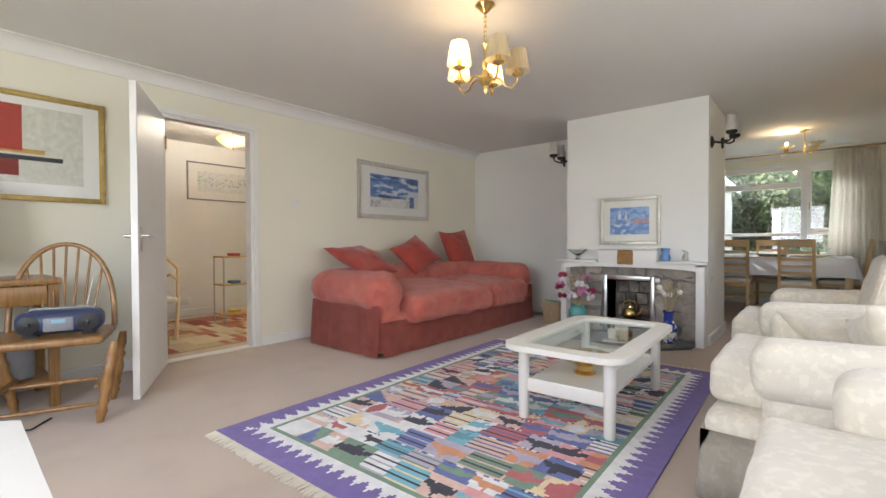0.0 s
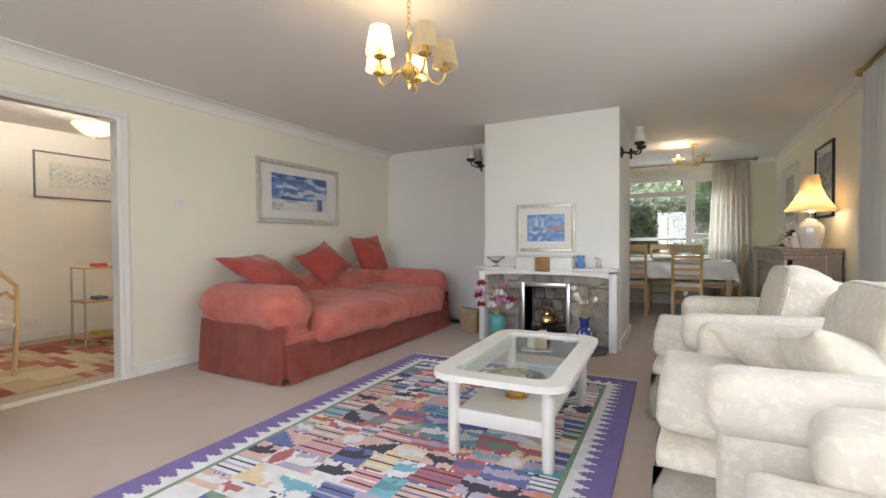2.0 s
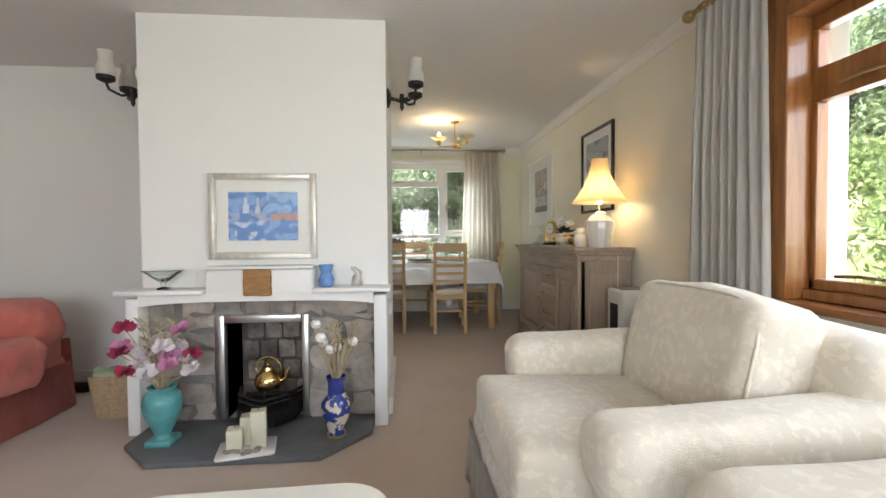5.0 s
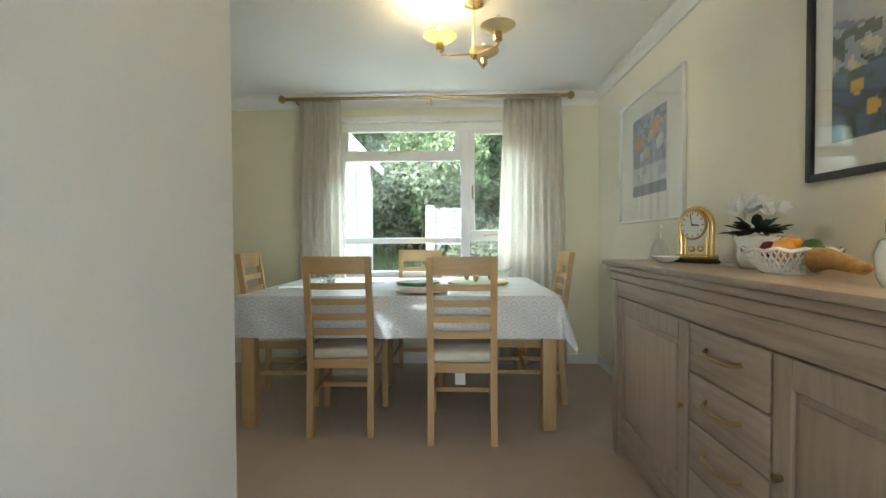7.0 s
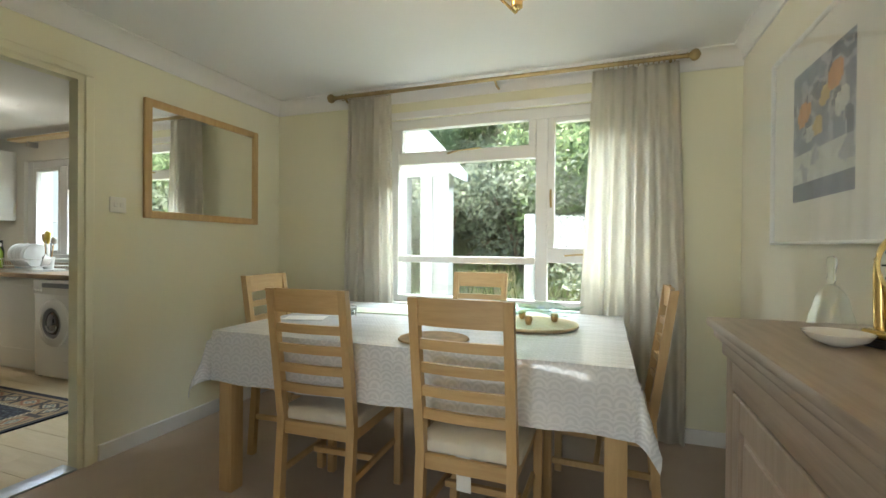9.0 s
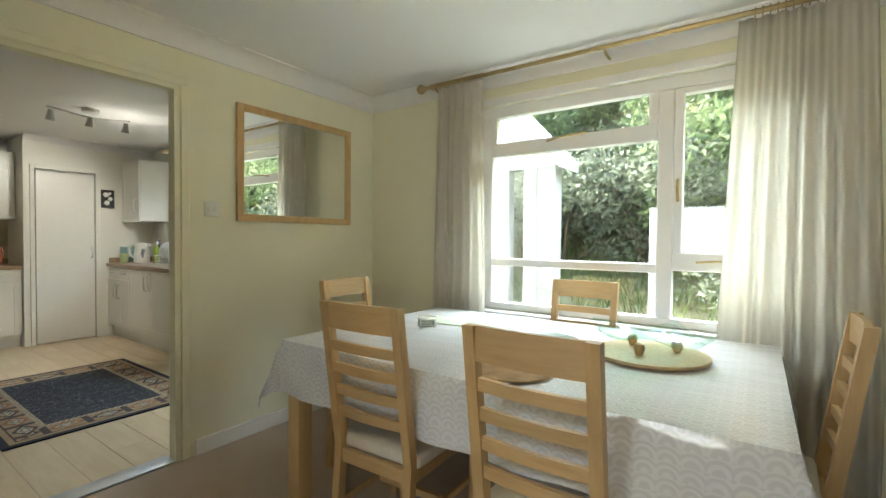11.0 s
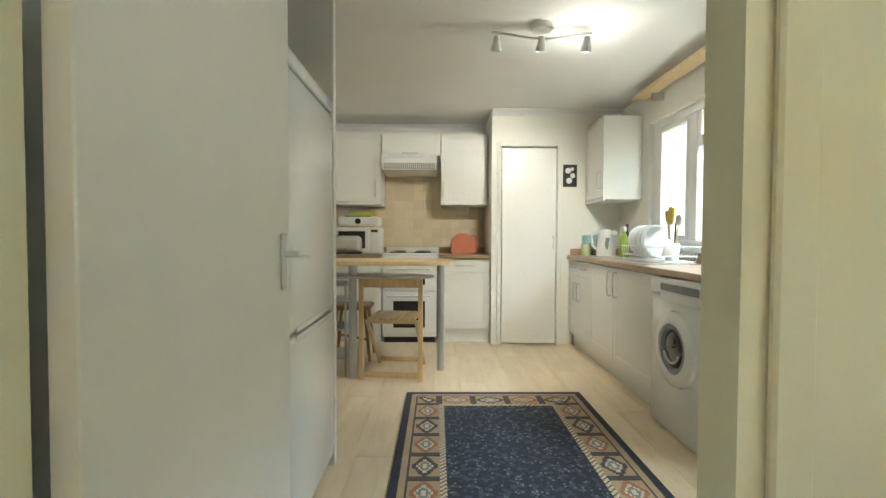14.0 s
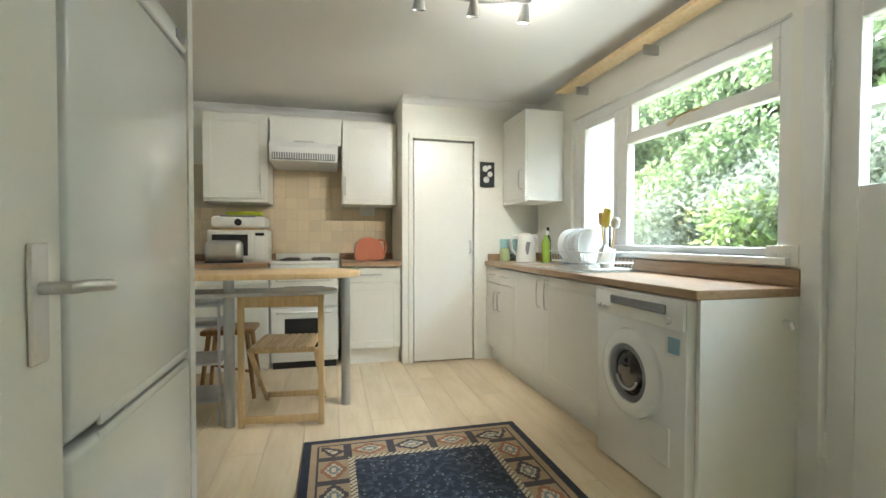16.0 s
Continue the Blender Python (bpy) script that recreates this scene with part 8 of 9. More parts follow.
for x, y, h, w, c in ((-0.055, -0.005, 0.10, 0.036, "ivory grey"), (-0.01, 0.055, 0.14, 0.036, "pale"), (0.05, 0.02, 0.175, 0.036, "cream")):
    cd = single("pillar_candle", boxes((-w, w, -w, w, 0, h), bevel=0.004), M["wax"], f"square {c} pillar candle on the white plate", "candle", pose(-1.39 + x, 4.38 + y, 0.04, 0, 0, 12), "pillar candles")
    part("wick", tube([(0, 0, h), (0.001, 0, h + 0.01)], 0.0015, 5), M["black"], cd)
single("glass_bowl", lathe([(0.035, 0.0), (0.03, 0.006), (0.012, 0.015), (0.014, 0.035), (0.06, 0.07), (0.105, 0.105), (0.102, 0.107), (0.05, 0.072), (0.01, 0.045)], 32), M["clear"], "footed clear glass bowl on the mantelshelf", "bowl", pose(-1.94, 4.72, 0.79), smooth=60)
bm = soft(0.075, 0.008, 0.072, 0.006, 0, 0.004, 18, 14, 4)
single("carved_plaque", bm, wood("carved_brown_wood", (0.42, 0.22, 0.07), (0.25, 0.11, 0.03), 0.5, (8, 30, 30), relief=0.6), "carved wooden crest plaque on the mantelpiece", "plaque", pose(-1.413, 4.648, 0.825), smooth=180)
mg = single("blue_jug", lathe([(0.03, 0), (0.042, 0.01), (0.045, 0.04), (0.036, 0.065), (0.03, 0.08), (0.042, 0.125), (0.038, 0.125), (0.026, 0.08)], 24), plain("blue_glass_glaze", (0.12, 0.26, 0.55), 0.15, vary=0.3, scale=30, relief=0, coat=0.5), "small blue glazed jug on the mantelshelf", "jug", pose(-1.055, 4.72, 0.79), smooth=60)
single("glass_ornament", tube([(0, 0, 0.005), (0.0, 0, 0.05), (0.012, 0, 0.08), (-0.012, 0, 0.10), (-0.03, 0, 0.105)], 0.03, 12, r2=0.008), M["frost"], "frosted glass bird ornament on the mantelshelf", "ornament", pose(-0.885, 4.72, 0.79), smooth=180)
bk = thing("waste_basket", "square cane waste basket beside the fireplace", "basket", pose(-2.36, 5.02, 0))
M["cane"] = plain("woven_cane", (0.42, 0.30, 0.17), 0.7, vary=0.25, scale=50, relief=0.5, fine=150)
for k in range(11):
    z = 0.006 + 0.023 * k
    s = 0.095 + 0.025 * k / 10
    part("woven_band", ring_prism([(x, y) for x, y in rounded(2 * s, 2 * s, 0.02, 3)], [(x, y) for x, y in rounded(2 * s - 0.016, 2 * s - 0.016, 0.015, 3)], z, z + 0.0215), M["cane"], bk)
part("base", prism(rounded(0.185, 0.185, 0.02, 3), 0.0, 0.01), M["cane"], bk)
single("newspaper", soft(0.10, 0.07, 0.012, 0.01, 0, 0.012, 9, 8, 3), plain("green_white_paper", (0.45, 0.55, 0.35), 0.8, vary=0.3, scale=12), "crumpled green and white paper in the basket", "paper", pose(-2.38, 5.0, 0.255, 10, 12, 30), smooth=180)

# chair with the radio, desk and television by the hall door
wc = thing("windsor_chair", "honey brown hoop-back Windsor chair with turned legs", "chair", pose(-3.235, 0.545, 0, 0, 0, -22) @ Matrix.Diagonal((1.05, 1.22, 1.02, 1.0)))
part("seat", soft(0.215, 0.21, 0.022, 0.02, 0.0, 0, 1, 12, m=pose(0, 0, 0.445)), M["elm"], wc, smooth=60)
leg_prof = [(0.014, 0.0), (0.017, 0.03), (0.024, 0.06), (0.016, 0.085), (0.024, 0.11), (0.018, 0.13), (0.027, 0.20), (0.018, 0.26), (0.026, 0.29), (0.016, 0.31), (0.022, 0.36), (0.015, 0.43)]
for sx, sy in ((-1, -1), (-1, 1), (1, -1), (1, 1)):
    part("turned_leg", lathe(leg_prof, 14, m=pose(sx * 0.20, sy * 0.19, 0, -sy * 7, -sx * 6 - 0, 0) @ pose(0, 0, 0)), M["elm"], wc, smooth=60)
for y in (-0.175, 0.175):
    part("stretcher", lathe([(0.008, -0.17), (0.012, -0.08), (0.016, 0), (0.012, 0.08), (0.008, 0.17)], 10, m=pose(0, y, 0.19, 0, 90, 0)), M["elm"], wc)
part("cross_stretcher", lathe([(0.008, -0.17), (0.014, 0), (0.008, 0.17)], 10, m=pose(0, 0, 0.19, 90, 0, 0)), M["elm"], wc)
part("front_stretcher", lathe([(0.008, -0.18), (0.013, -0.06), (0.010, 0), (0.013, 0.06), (0.008, 0.18)], 10, m=pose(0.19, 0, 0.10, 90, 0, 0)), M["elm"], wc)
hoop = [(-0.17 - 0.10 * math.sin(radians(a)), 0.205 * math.cos(radians(a)) * (1.0), 0.46 + 0.50 * math.sin(radians(a)) ** 0.75) for a in range(0, 181, 9)]
part("hoop", tube(hoop, 0.013, 10), M["elm"], wc)
for k in range(7):
    y = -0.15 + 0.05 * k
    top = 0.46 + 0.50 * math.sqrt(max(0.02, 1 - (y / 0.205) ** 2)) ** 0.75
    part("spindle", tube([(-0.16, y * 0.72, 0.46), (-0.17 - 0.10 * (top - 0.46) / 0.5, y, top - 0.005)], 0.006, 8), M["elm"], wc)
ra = thing("radio", "dark blue portable stereo radio standing on the chair", "radio", pose(-3.165, 0.565, 0.478, 0, 0, -20))
M["navy_plastic"] = plain("navy_plastic", (0.03, 0.045, 0.11), 0.35, vary=0.1, scale=20, relief=0.02)
part("case", soft(0.085, 0.19, 0.062, 0.05, 0, 0, 1, 14, m=pose(0, 0, 0.075)), M["navy_plastic"], ra, smooth=180)
for y in (-0.125, 0.125):
    part("speaker", lathe([(0.05, 0.0), (0.048, 0.008), (0.012, 0.012), (0.010, 0.02), (0.001, 0.022)], 24, m=pose(0.078, y, 0.07, 0, 90, 0)), M["black"], ra)
    part("foot", boxes((-0.05, 0.05, y - 0.03, y + 0.03, 0.0, 0.02)), M["black"], ra)
part("control_panel", boxes((0.07, 0.091, -0.065, 0.065, 0.03, 0.105), bevel=0.008), M["grey"], ra)
part("display", boxes((0.091, 0.0925, -0.03, 0.03, 0.075, 0.095)), M["blue_plastic"], ra)
part("carry_handle", tube([(0.0, -0.15, 0.12), (0.0, -0.13, 0.145), (0.0, 0.13, 0.145), (0.0, 0.15, 0.12)], 0.009, 8), M["grey"], ra)
part("aerial", tube([(-0.06, 0.10, 0.13), (-0.07, 0.13, 0.30)], 0.002, 5), M["steel"], ra)
dk = thing("desk", "dark wooden television desk with a lower shelf", "desk", pose(-3.72, 0.22, 0))
part("top", boxes((-0.25, 0.27, -0.6, 0.40, 0.74, 0.775), bevel=0.005), M["elm"], dk)
for x in (-0.22, 0.24):
    for y in (-0.56, 0.36):
        part("leg", boxes((x - 0.025, x + 0.025, y - 0.025, y + 0.025, 0, 0.74), bevel=0.003, seg=1), M["elm"], dk)
part("drawer_front", boxes((0.235, 0.26, -0.53, 0.33, 0.62, 0.735), bevel=0.004), M["elm"], dk)
part("shelf", boxes((-0.24, 0.25, -0.56, 0.36, 0.14, 0.17), bevel=0.003, seg=1), M["elm"], dk)
single("video_recorder", boxes((-0.15, 0.16, -0.21, 0.21, 0, 0.09), bevel=0.006), M["black"], "black video recorder on the desk shelf", "recorder", pose(-3.70, 0.15, 0.17))
single("grey_speaker", boxes((-0.10, 0.10, -0.08, 0.08, 0, 0.28), bevel=0.02), M["grey"], "grey subwoofer under the desk", "speaker", pose(-3.62, 0.40, 0.17, 0, 0, 20))
tv = thing("monitor", "flat screen with a pale bezel on the desk", "screen", pose(-3.75, 0.02, 0.775, 0, 0, -6))
part("bezel", boxes((-0.02, 0.02, -0.42, 0.36, 0.10, 0.62), bevel=0.006), M["plastic"], tv)
part("screen", boxes((0.02, 0.0215, -0.40, 0.335, 0.125, 0.60)), M["black"], tv)
part("stand", boxes((-0.015, 0.015, -0.05, 0.05, 0.0, 0.10), (-0.09, 0.09, -0.14, 0.14, 0.0, 0.012), bevel=0.003, seg=1), M["grey"], tv)
single("floor_cable", tube([(-3.45, 0.30, 0.006), (-3.32, 0.38, 0.006), (-3.18, 0.30, 0.006), (-3.10, 0.42, 0.006), (-3.22, 0.52, 0.006)], 0.005, 6), M["black"], "black cable lying on the carpet", "cable")
wtb = thing("side_table", "low white table top near the sofa end", "side table", pose(0, 0, 0))
part("top", prism([(-1.34, -0.45), (-0.55, -0.45), (-0.55, 0.135), (-1.27, 0.165), (-1.32, 0.12)], 0.575, 0.60, bevel=0.004), M["white"], wtb)
for x, y in ((-1.26, -0.38), (-0.63, -0.38), (-0.63, 0.08), (-1.24, 0.08)):
    part("leg", boxes((x - 0.025, x + 0.025, y - 0.025, y + 0.025, 0, 0.575)), M["white"], wtb)

# hall things
ul = thing("bowl_light", "alabaster bowl ceiling light, lit, in the hall", "ceiling light", pose(-5.0, 2.40, 0))
part("bowl", lathe([(0.02, 2.06), (0.06, 2.065), (0.13, 2.10), (0.175, 2.145), (0.18, 2.155), (0.17, 2.15), (0.12, 2.11), (0.02, 2.075)], 32, cap=False), M["saucer"], ul, "glowing alabaster glass bowl", smooth=60)
part("finial", lathe([(0.003, 2.03), (0.015, 2.045), (0.012, 2.062)], 12), M["brass"], ul)
part("stem", lathe([(0.01, 2.07), (0.01, 2.32), (0.05, 2.325), (0.05, 2.34)], 14), M["brass"], ul)
bulb_lamp(-5.0, 2.40, 2.19, 13.0, (1.0, 0.88, 0.70), 0.05)
patch = colours("hall_rug_yarn", (0.52, 0.40, 0.22), (0.30, 0.05, 0.04), (0.42, 0.12, 0.08), (0.62, 0.52, 0.34), (0.36, 0.16, 0.08))
bm = bmesh.new()
rng = random.Random(2)
for i in range(9):
    for j in range(12):
        x0, y0 = -6.15 + 0.205 * i, 0.55 + 0.205 * j
        k = rng.choice((0, 1, 3, 0, 2, 4, 3))
        for s in range(3):
            f = bm.faces.new([bm.verts.new(c) for c in ((x0, y0 + 0.068 * s, 0.006), (x0 + 0.205, y0 + 0.068 * s, 0.006), (x0 + 0.205, y0 + 0.068 * (s + 1), 0.006), (x0, y0 + 0.068 * (s + 1), 0.006))])
            f.material_index = k if s != 1 or rng.random() < 0.6 else (k + 3) % 5
box(bm, -6.15, -6.15 + 0.205 * 9, 0.55, 0.55 + 0.205 * 12, -0.003, 0.0045)
single("hall_rug", bm, patch, "red and straw patchwork rug in the hall", "rug", smooth=None)
hs = thing("shelf_stand", "silver tube stand with three wooden shelves in the hall", "shelf", pose(-5.55, 2.62, 0))
for z in (0.10, 0.46, 0.80):
    part("shelf", boxes((-0.14, 0.14, -0.16, 0.28, z, z + 0.018), bevel=0.003, seg=1), M["oak"], hs)
for x in (-0.13, 0.13):
    for y in (-0.15, 0.27):
        part("post", tube([(x, y, 0), (x, y, 0.82)], 0.010, 8), M["alu"], hs)
for z, col, nm, lab in ((0.818, (0.45, 0.04, 0.03), "red_box", "small red box on the stand"), (0.478, (0.08, 0.16, 0.30), "blue_book", "blue book lying on the stand"), (0.118, (0.60, 0.50, 0.06), "yellow_box", "yellow box on the lowest shelf")):
    single(nm, boxes((-0.07, 0.07, -0.05, 0.05, 0, 0.035), bevel=0.003, seg=1), plain(nm, col, 0.5, vary=0.1), lab, "box", pose(-5.52, 2.64, z))
wk_ = thing("cane_chair", "bent cane armchair in the hall", "chair", pose(-4.95, 1.50, 0))
part("back_frame", tube([(0.06, 0.25, 0.0), (0.07, 0.27, 0.40), (0.02, 0.29, 0.72), (-0.04, 0.20, 0.84), (-0.10, 0.0, 0.90), (-0.04, -0.2, 0.84), (0.02, -0.29, 0.72), (0.07, -0.27, 0.4), (0.06, -0.25, 0)], 0.018, 10), M["pine"], wk_)
part("seat", soft(0.22, 0.24, 0.03, 0.025, 0.3, 0, 1, 8, m=pose(-0.05, 0, 0.42)), M["seat_cloth"], wk_, smooth=180)
for y in (-0.2, 0.2):
    part("rear_leg", tube([(-0.25, y, 0), (-0.22, y, 0.42)], 0.016, 8), M["pine"], wk_)
    part("arm", tube([(0.05, y * 1.3, 0.62), (-0.12, y * 1.35, 0.66), (-0.25, y, 0.6), (-0.24, y, 0.42)], 0.014, 8), M["pine"], wk_)

# sewn label hanging under a dining chair
single("paper_label", boxes((-0.028, 0.028, -0.0012, 0.0012, -0.10, 0.03), bevel=0.0008, seg=1), M["mat_board"], "white fire-safety label hanging under a dining chair seat", "label", pose(-0.13, 7.062, 0.405, 3, 0, -6))

# ---- garden ----


def leaf_material(name, dark, light):
    m, t, p = nodes_of(name)
    g = t.nodes.new("ShaderNodeNewGeometry")
    c = ramp(t, g.outputs["Random Per Island"], (0.0, dark), (0.6, light), (1.0, shade(light, 1.25)))
    t.links.new(c, p.inputs["Base Color"])
    p.inputs["Roughness"].default_value = 0.5
    tr, mx = t.nodes.new("ShaderNodeBsdfTranslucent"), t.nodes.new("ShaderNodeMixShader")
    t.links.new(c, tr.inputs[0])
    mx.inputs[0].default_value = 0.45
    t.links.new(p.outputs[0], mx.inputs[1])
    t.links.new(tr.outputs[0], mx.inputs[2])
    t.links.new(mx.outputs[0], t.nodes["Material Output"].inputs[0])
    return m


M["leaf_a"] = leaf_material("mid_green_leaf", (0.08, 0.12, 0.055), (0.18, 0.25, 0.115))
M["leaf_b"] = leaf_material("grey_green_leaf", (0.13, 0.155, 0.105), (0.25, 0.29, 0.21))
M["leaf_c"] = leaf_material("bright_green_leaf", (0.09, 0.14, 0.045), (0.21, 0.29, 0.10))
M["bark"] = plain("brown_bark", (0.16, 0.11, 0.075), 0.9, vary=0.3, scale=12, relief=0.6, fine=40)
M["render_white"] = plain("white_masonry_paint", (0.42, 0.43, 0.44), 0.7, vary=0.03, scale=3, relief=0.15, fine=60)
NP = np.random.RandomState(7)


def crown_mesh(name, clumps, leaves, size, material, parent):
    """Many folded leaves on uneven clumps (centre, radii)."""
    verts, faces = [], []
    total = sum(c[3] for c in clumps)
    for cx, cy, cz, r in clumps:
        n = int(leaves * r / total)
        d = NP.normal(size=(n, 3))
        d /= np.linalg.norm(d, axis=1)[:, None]
        rad = r * NP.uniform(0.55, 1.05, n)[:, None]
        p = np.array((cx, cy, cz)) + d * rad * np.array((1, 1, 0.85))
        for q, o in zip(p, d):
            a = NP.normal(size=3) + o * 0.6
            a /= np.linalg.norm(a)
            b = np.cross(a, NP.normal(size=3))
            b /= np.linalg.norm(b) + 1e-6
            c = np.cross(a, b)
            s = size * NP.uniform(0.6, 1.3)
            k = len(verts)
            for v in (q, q + a * s * 0.5 + b * s * 0.26 + c * s * 0.08, q + a * s, q + a * s * 0.5 - b * s * 0.26 + c * s * 0.08):
                verts.append(tuple(v))
            faces += [(k, k + 1, k + 2), (k, k + 2, k + 3)]
    me = bpy.data.meshes.new(name)
    me.from_pydata(verts, [], faces)
    me.materials.append(material)
    ob = new(name, me)
    ob.parent = parent
    return ob


def shrub(label, m, height, spread, leaves, size, material, stems=4, seed=1):
    rng = random.Random(seed)
    s = thing("shrub", label, "shrub", m, "garden shrubs")
    clumps = []
    for i in range(9):
        a, u = rng.uniform(0, 6.28), rng.uniform(0.1, 1.0)
        clumps.append((spread * 0.62 * u * math.cos(a), spread * 0.62 * u * math.sin(a), height * rng.uniform(0.22, 0.82), spread * rng.uniform(0.28, 0.46)))
    crown_mesh("crown", clumps, leaves, size, material, s)
    for i in range(stems):
        c = clumps[i]
        part("stem", tube([(0.06 * math.cos(i), 0.06 * math.sin(i), -0.3), (c[0] * 0.4, c[1] * 0.4, c[2] * 0.5), (c[0] * 0.9, c[1] * 0.9, c[2])], 0.035, 6, r2=0.01), M["bark"], s)
    return s


def bank(x, y):
    """Height of the sloping garden."""
    n = max(0.0, y - 11.2) * 0.62
    e = max(0.0, x - 4.2) * 0.62
    return -0.26 + min(9.0, max(n, e)) + 0.10 * noise.noise((x * 0.7, y * 0.7, 0))


bm = bmesh.new()
gx, gy = [-22 + i * 0.8 for i in range(56)], [-8 + j * 0.8 for j in range(50)]
vs = [[bm.verts.new((x, y, bank(x, y) if (y > 10.6 or x > 3.6) else -0.40)) for y in gy] for x in gx]
for i in range(len(gx) - 1):
    for j in range(len(gy) - 1):
        bm.faces.new((vs[i][j], vs[i + 1][j], vs[i + 1][j + 1], vs[i][j + 1]))
M["bank"] = plain("grassy_bank", (0.23, 0.23, 0.12), 0.95, vary=0.5, scale=2.2, relief=0.8, fine=18)
struct("ground_bank", bm, M["bank"], "steep rough grass bank behind the house", "bank", smooth=180)

types = []
for k, (mat, hgt, spr, nleaf, size) in enumerate((("leaf_a", 2.6, 1.7, 5200, 0.13), ("leaf_b", 2.2, 1.6, 6000, 0.10), ("leaf_c", 1.6, 1.2, 3000, 0.12), ("leaf_a", 3.4, 2.1, 5200, 0.16), ("leaf_b", 1.2, 1.0, 2600, 0.08))):
    lab = ("dense mid-green shrub on the bank", "silvery grey-green shrub on the bank", "bright green shrub on the bank", "tall green bush high on the bank", "low grey-green bush at the foot of the bank")[k]
    x, y = (-3.4, -0.9, 1.6, -6.2, 0.4)[k], (13.2, 12.9, 13.4, 15.0, 11.9)[k]
    types.append(shrub(lab, pose(x, y, bank(x, y)), hgt, spr, nleaf, size, M[mat], seed=k + 1))
rng = random.Random(12)
for row, (y0, kinds) in enumerate(((12.0, (4, 2, 4, 1)), (13.1, (0, 1, 1, 2)), (14.6, (0, 1, 3)), (16.4, (3, 0, 3)), (18.6, (3, 3, 0)), (20.6, (3, 3)))):
    x = -12.0 if row < 2 else -19.0
    while x < 7.0:
        x += rng.uniform(1.3, 2.1) + 0.15 * row
        if row == 0 and rng.random() < 0.45:
            continue
        y = y0 + rng.uniform(-0.5, 0.5)
        if row == 0 and -3.6 < x < 0.6:
            continue
        copy_thing(types[rng.choice(kinds)], pose(x, y, bank(x, y) - 0.1, 0, 0, rng.uniform(0, 360)))
for row, (x0, kinds) in enumerate(((5.2, (4, 2, 4)), (6.4, (0, 1, 2)), (8.0, (3, 0, 1)), (10.2, (3, 3)))):
    y = 0.0
    while y < 11.0:
        y += rng.uniform(1.4, 2.2) + 0.2 * row
        x = x0 + rng.uniform(-0.4, 0.4)
        copy_thing(types[rng.choice(kinds)], pose(x, y, bank(x, y) - 0.1, 0, 0, rng.uniform(0, 360)))

for x, y in ((-4.7, 12.0), (-3.7, 12.5), (-5.7, 12.8), (-4.3, 13.4), (-6.8, 12.4)):
    copy_thing(types[1], pose(x, y, bank(x, y) - 0.2, 0, 0, rng.uniform(0, 360)))

# rough grass tufts and stones at the foot of the bank
verts, faces = [], []
for i in range(9000):
    if i % 3:
        x, y = NP.uniform(-7, 4), NP.uniform(11.0, 13.4)
    else:
        x, y = NP.uniform(3.9, 6.0), NP.uniform(1, 10)
    z = bank(x, y)
    a, h, w = NP.uniform(0, 6.28), NP.uniform(0.10, 0.38), NP.uniform(0.006, 0.014)
    dx, dy = math.cos(a), math.sin(a)
    k = len(verts)
    verts += [(x - dy * w, y + dx * w, z), (x + dy * w, y - dx * w, z), (x + dx * h * 0.5, y + dy * h * 0.5, z + h)]
    faces.append((k, k + 1, k + 2))
me = bpy.data.meshes.new("grass")
me.from_pydata(verts, [], faces)
me.materials.append(M["leaf_c"])
tagged(new("grass", me), "tufts of long grass on the bank", "grass", kind="stuff")
for i in range(26):
    x, y = rng.uniform(-2.4, 2.2), rng.uniform(11.2, 12.2)
    single("garden_stone", soft(rng.uniform(0.10, 0.28), rng.uniform(0.08, 0.2), rng.uniform(0.05, 0.12), 0.04, 0, 0.03, 5, 6, i), M["stone_pale"] if "stone_pale" in M else M.setdefault("stone_pale", plain("pale_garden_stone", (0.42, 0.40, 0.36), 0.9, vary=0.3, scale=6, relief=0.5)), "pale rough stone at the foot of the bank", "stone", pose(x, y, bank(x, y) + 0.02, 0, 0, rng.uniform(0, 180)), "garden stones", smooth=60)

# white glazed porch beyond the dining window
po = thing("porch", "white painted porch with tall windows and a sloping roof", "porch", pose(0, 0, 0))
PX0, PX1, PY0, PY1 = -4.6, -1.13, 9.75, 9.96
part("wall", boxes((PX0, PX1, PY0, PY0 + 0.1, -0.3, 0.35), (PX1 - 0.1, PX1, PY0 + 0.1, PY1, -0.3, 0.35), (PX0, PX1, PY0, PY0 + 0.1, 1.88, 1.975), (PX1 - 0.1, PX1, PY0 + 0.1, PY1, 1.88, 1.975)), M["render_white"], po)
for x in (PX1 - 0.296, PX1 - 0.57, PX1 - 1.2):
    part("post", boxes((x, x + 0.12, PY0 - 0.01, PY0 + 0.11, 0.35, 1.88)), M["render_white"], po)
part("corner_pier", boxes((PX1 - 0.176, PX1 - 0.004, PY0 + 0.01, PY0 + 0.10, 0.35, 1.88)), M["render_white"], po)
part("side_panel", boxes((PX1 - 0.08, PX1 - 0.02, PY0 + 0.11, PY1, 0.35, 1.88)), M["render_white"], po)
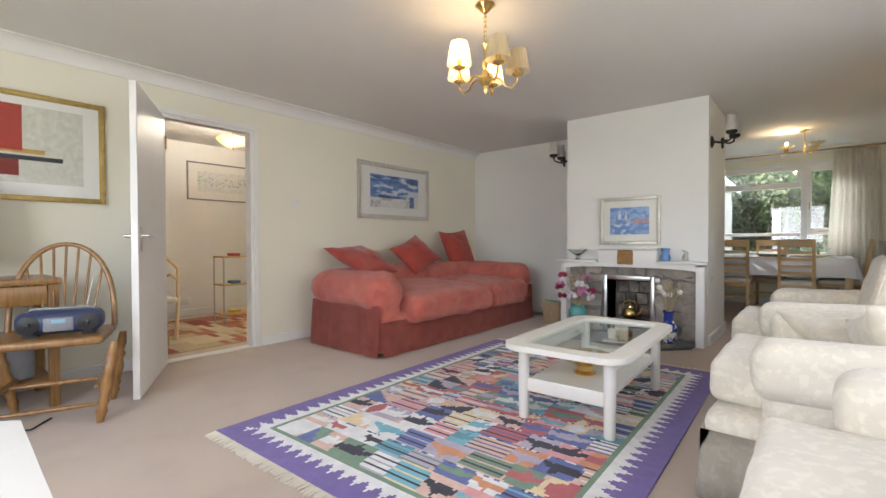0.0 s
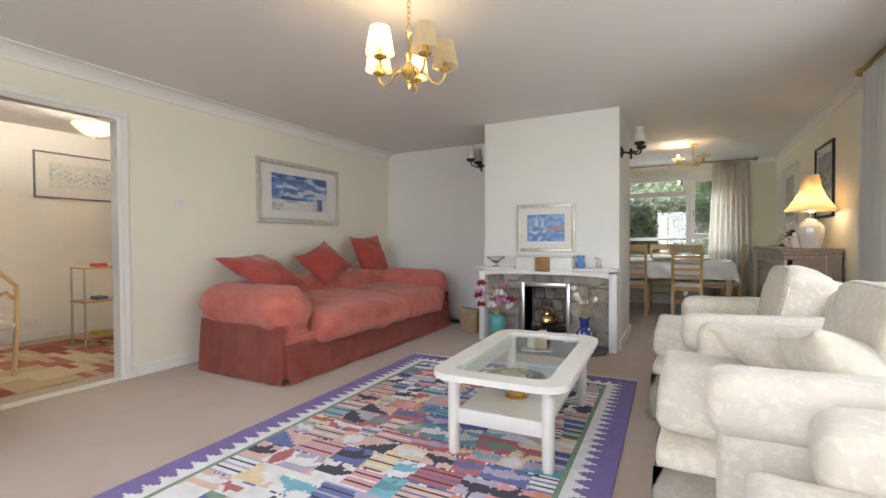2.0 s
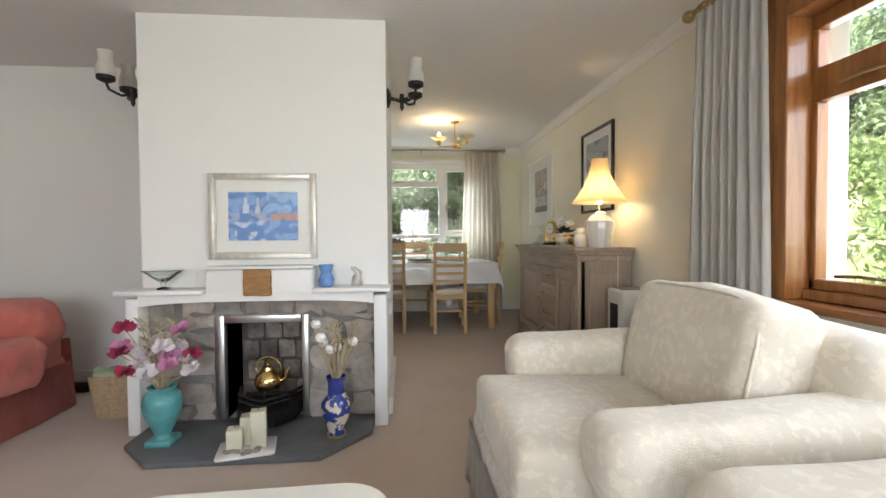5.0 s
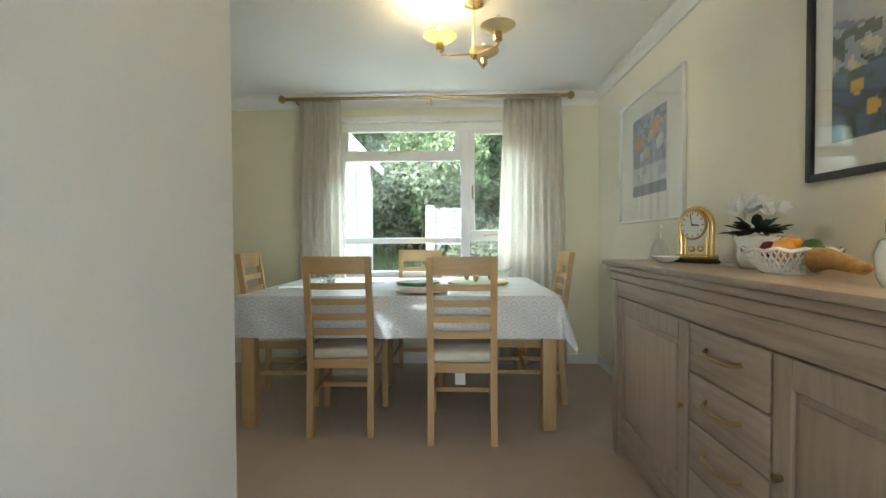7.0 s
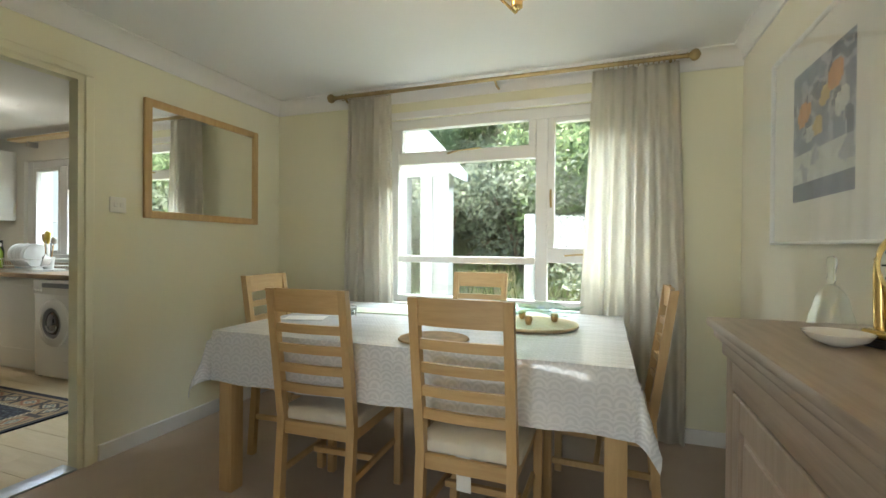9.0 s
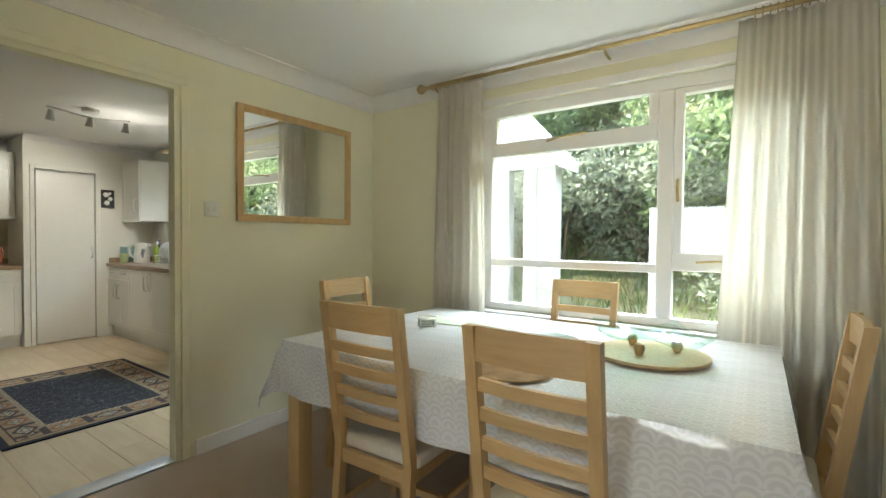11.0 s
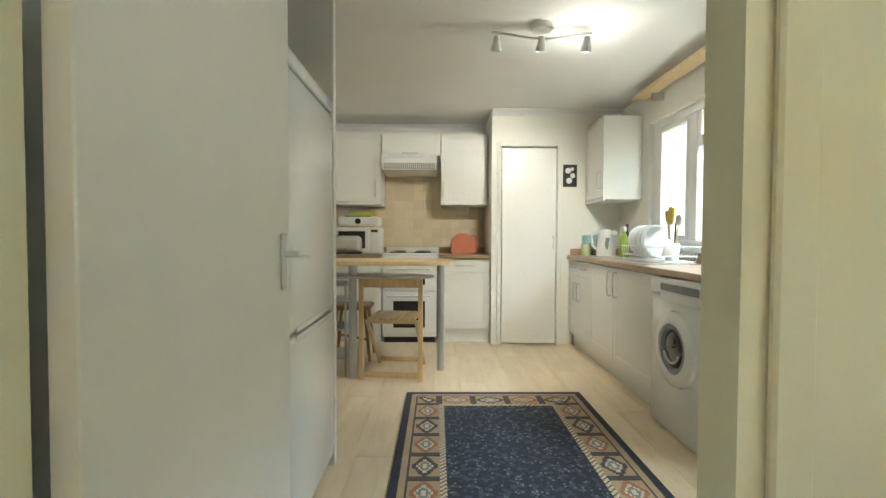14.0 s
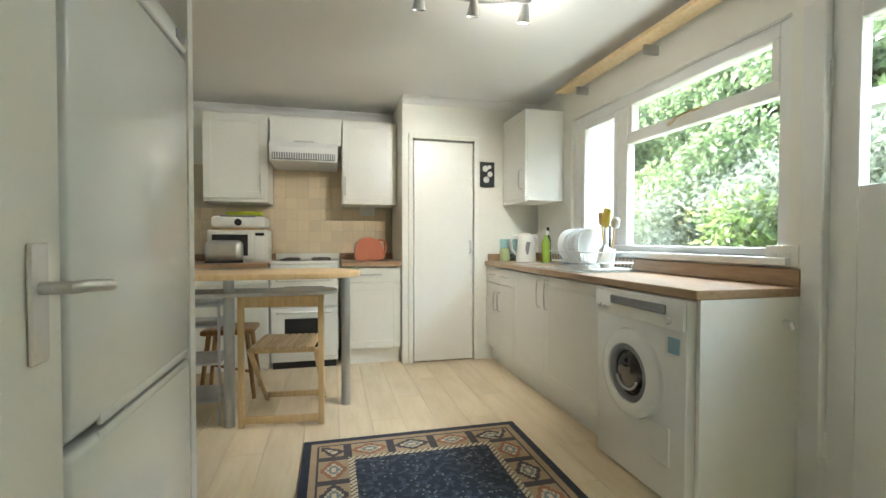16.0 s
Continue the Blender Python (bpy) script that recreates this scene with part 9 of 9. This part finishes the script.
g = part("pane", boxes((PX1 - 0.45, PX1 - 0.296, PY0 + 0.045, PY0 + 0.05, 0.35, 1.88)), M["pane"], po)
g = part("pane", boxes((PX1 - 1.08, PX1 - 0.57, PY0 + 0.045, PY0 + 0.05, 0.35, 1.88)), M["pane"], po)
bm = bmesh.new()
pr = [(PX1 + 0.10, 1.85), (PX1 + 0.10, 1.94), (PX1 - 1.3, 3.46), (PX1 - 1.3, 3.34)]
a = [bm.verts.new((x, PY0 - 0.2, z)) for x, z in pr]
b = [bm.verts.new((x, PY1 + 0.1, z)) for x, z in pr]
bm.faces.new(a)
bm.faces.new(b[::-1])
for i in range(4):
    bm.faces.new((a[i], b[i], b[(i + 1) % 4], a[(i + 1) % 4]))
bmesh.ops.recalc_face_normals(bm, faces=bm.faces[:])
part("roof", bm, M["render_white"], po)
bm = bmesh.new()
f = [bm.verts.new(c) for c in ((PX1 - 0.04, PY0, 1.98), (PX1 - 1.3, PY0, 1.98), (PX1 - 1.3, PY0, 3.34))]
q = [bm.verts.new(v.co + Vector((0, 0.1, 0))) for v in f]
bm.faces.new(f)
bm.faces.new(q[::-1])
for i in range(3):
    bm.faces.new((f[i], q[i], q[(i + 1) % 3], f[(i + 1) % 3]))
bmesh.ops.recalc_face_normals(bm, faces=bm.faces[:])
part("gable", bm, plain("pale_green_gable", (0.45, 0.50, 0.46), 0.6), po, "pale grey-green gable panel")
gp = thing("garden_post", "slim white painted post with a short forked prop on the bank", "post", pose(-0.52, 11.08, bank(-0.52, 11.08)))
part("upright", boxes((-0.075, 0.045, -0.045, 0.045, -0.3, 1.78), bevel=0.01), M["render_white"], gp)
part("prop", tube([(0.05, 0, 1.0), (0.12, 0, 1.25), (0.15, 0, 1.62)], 0.03, 8, r2=0.022), M["render_white"], gp)
part("fork", tube([(0.12, 0, 1.25), (0.20, 0, 1.42)], 0.022, 8), M["render_white"], gp)
wg = single("side_wall", boxes((-6.6, -5.66, 8.87, 9.04, -0.3, 2.6)), M["render_white"], "white rendered wing of the house", "wall")
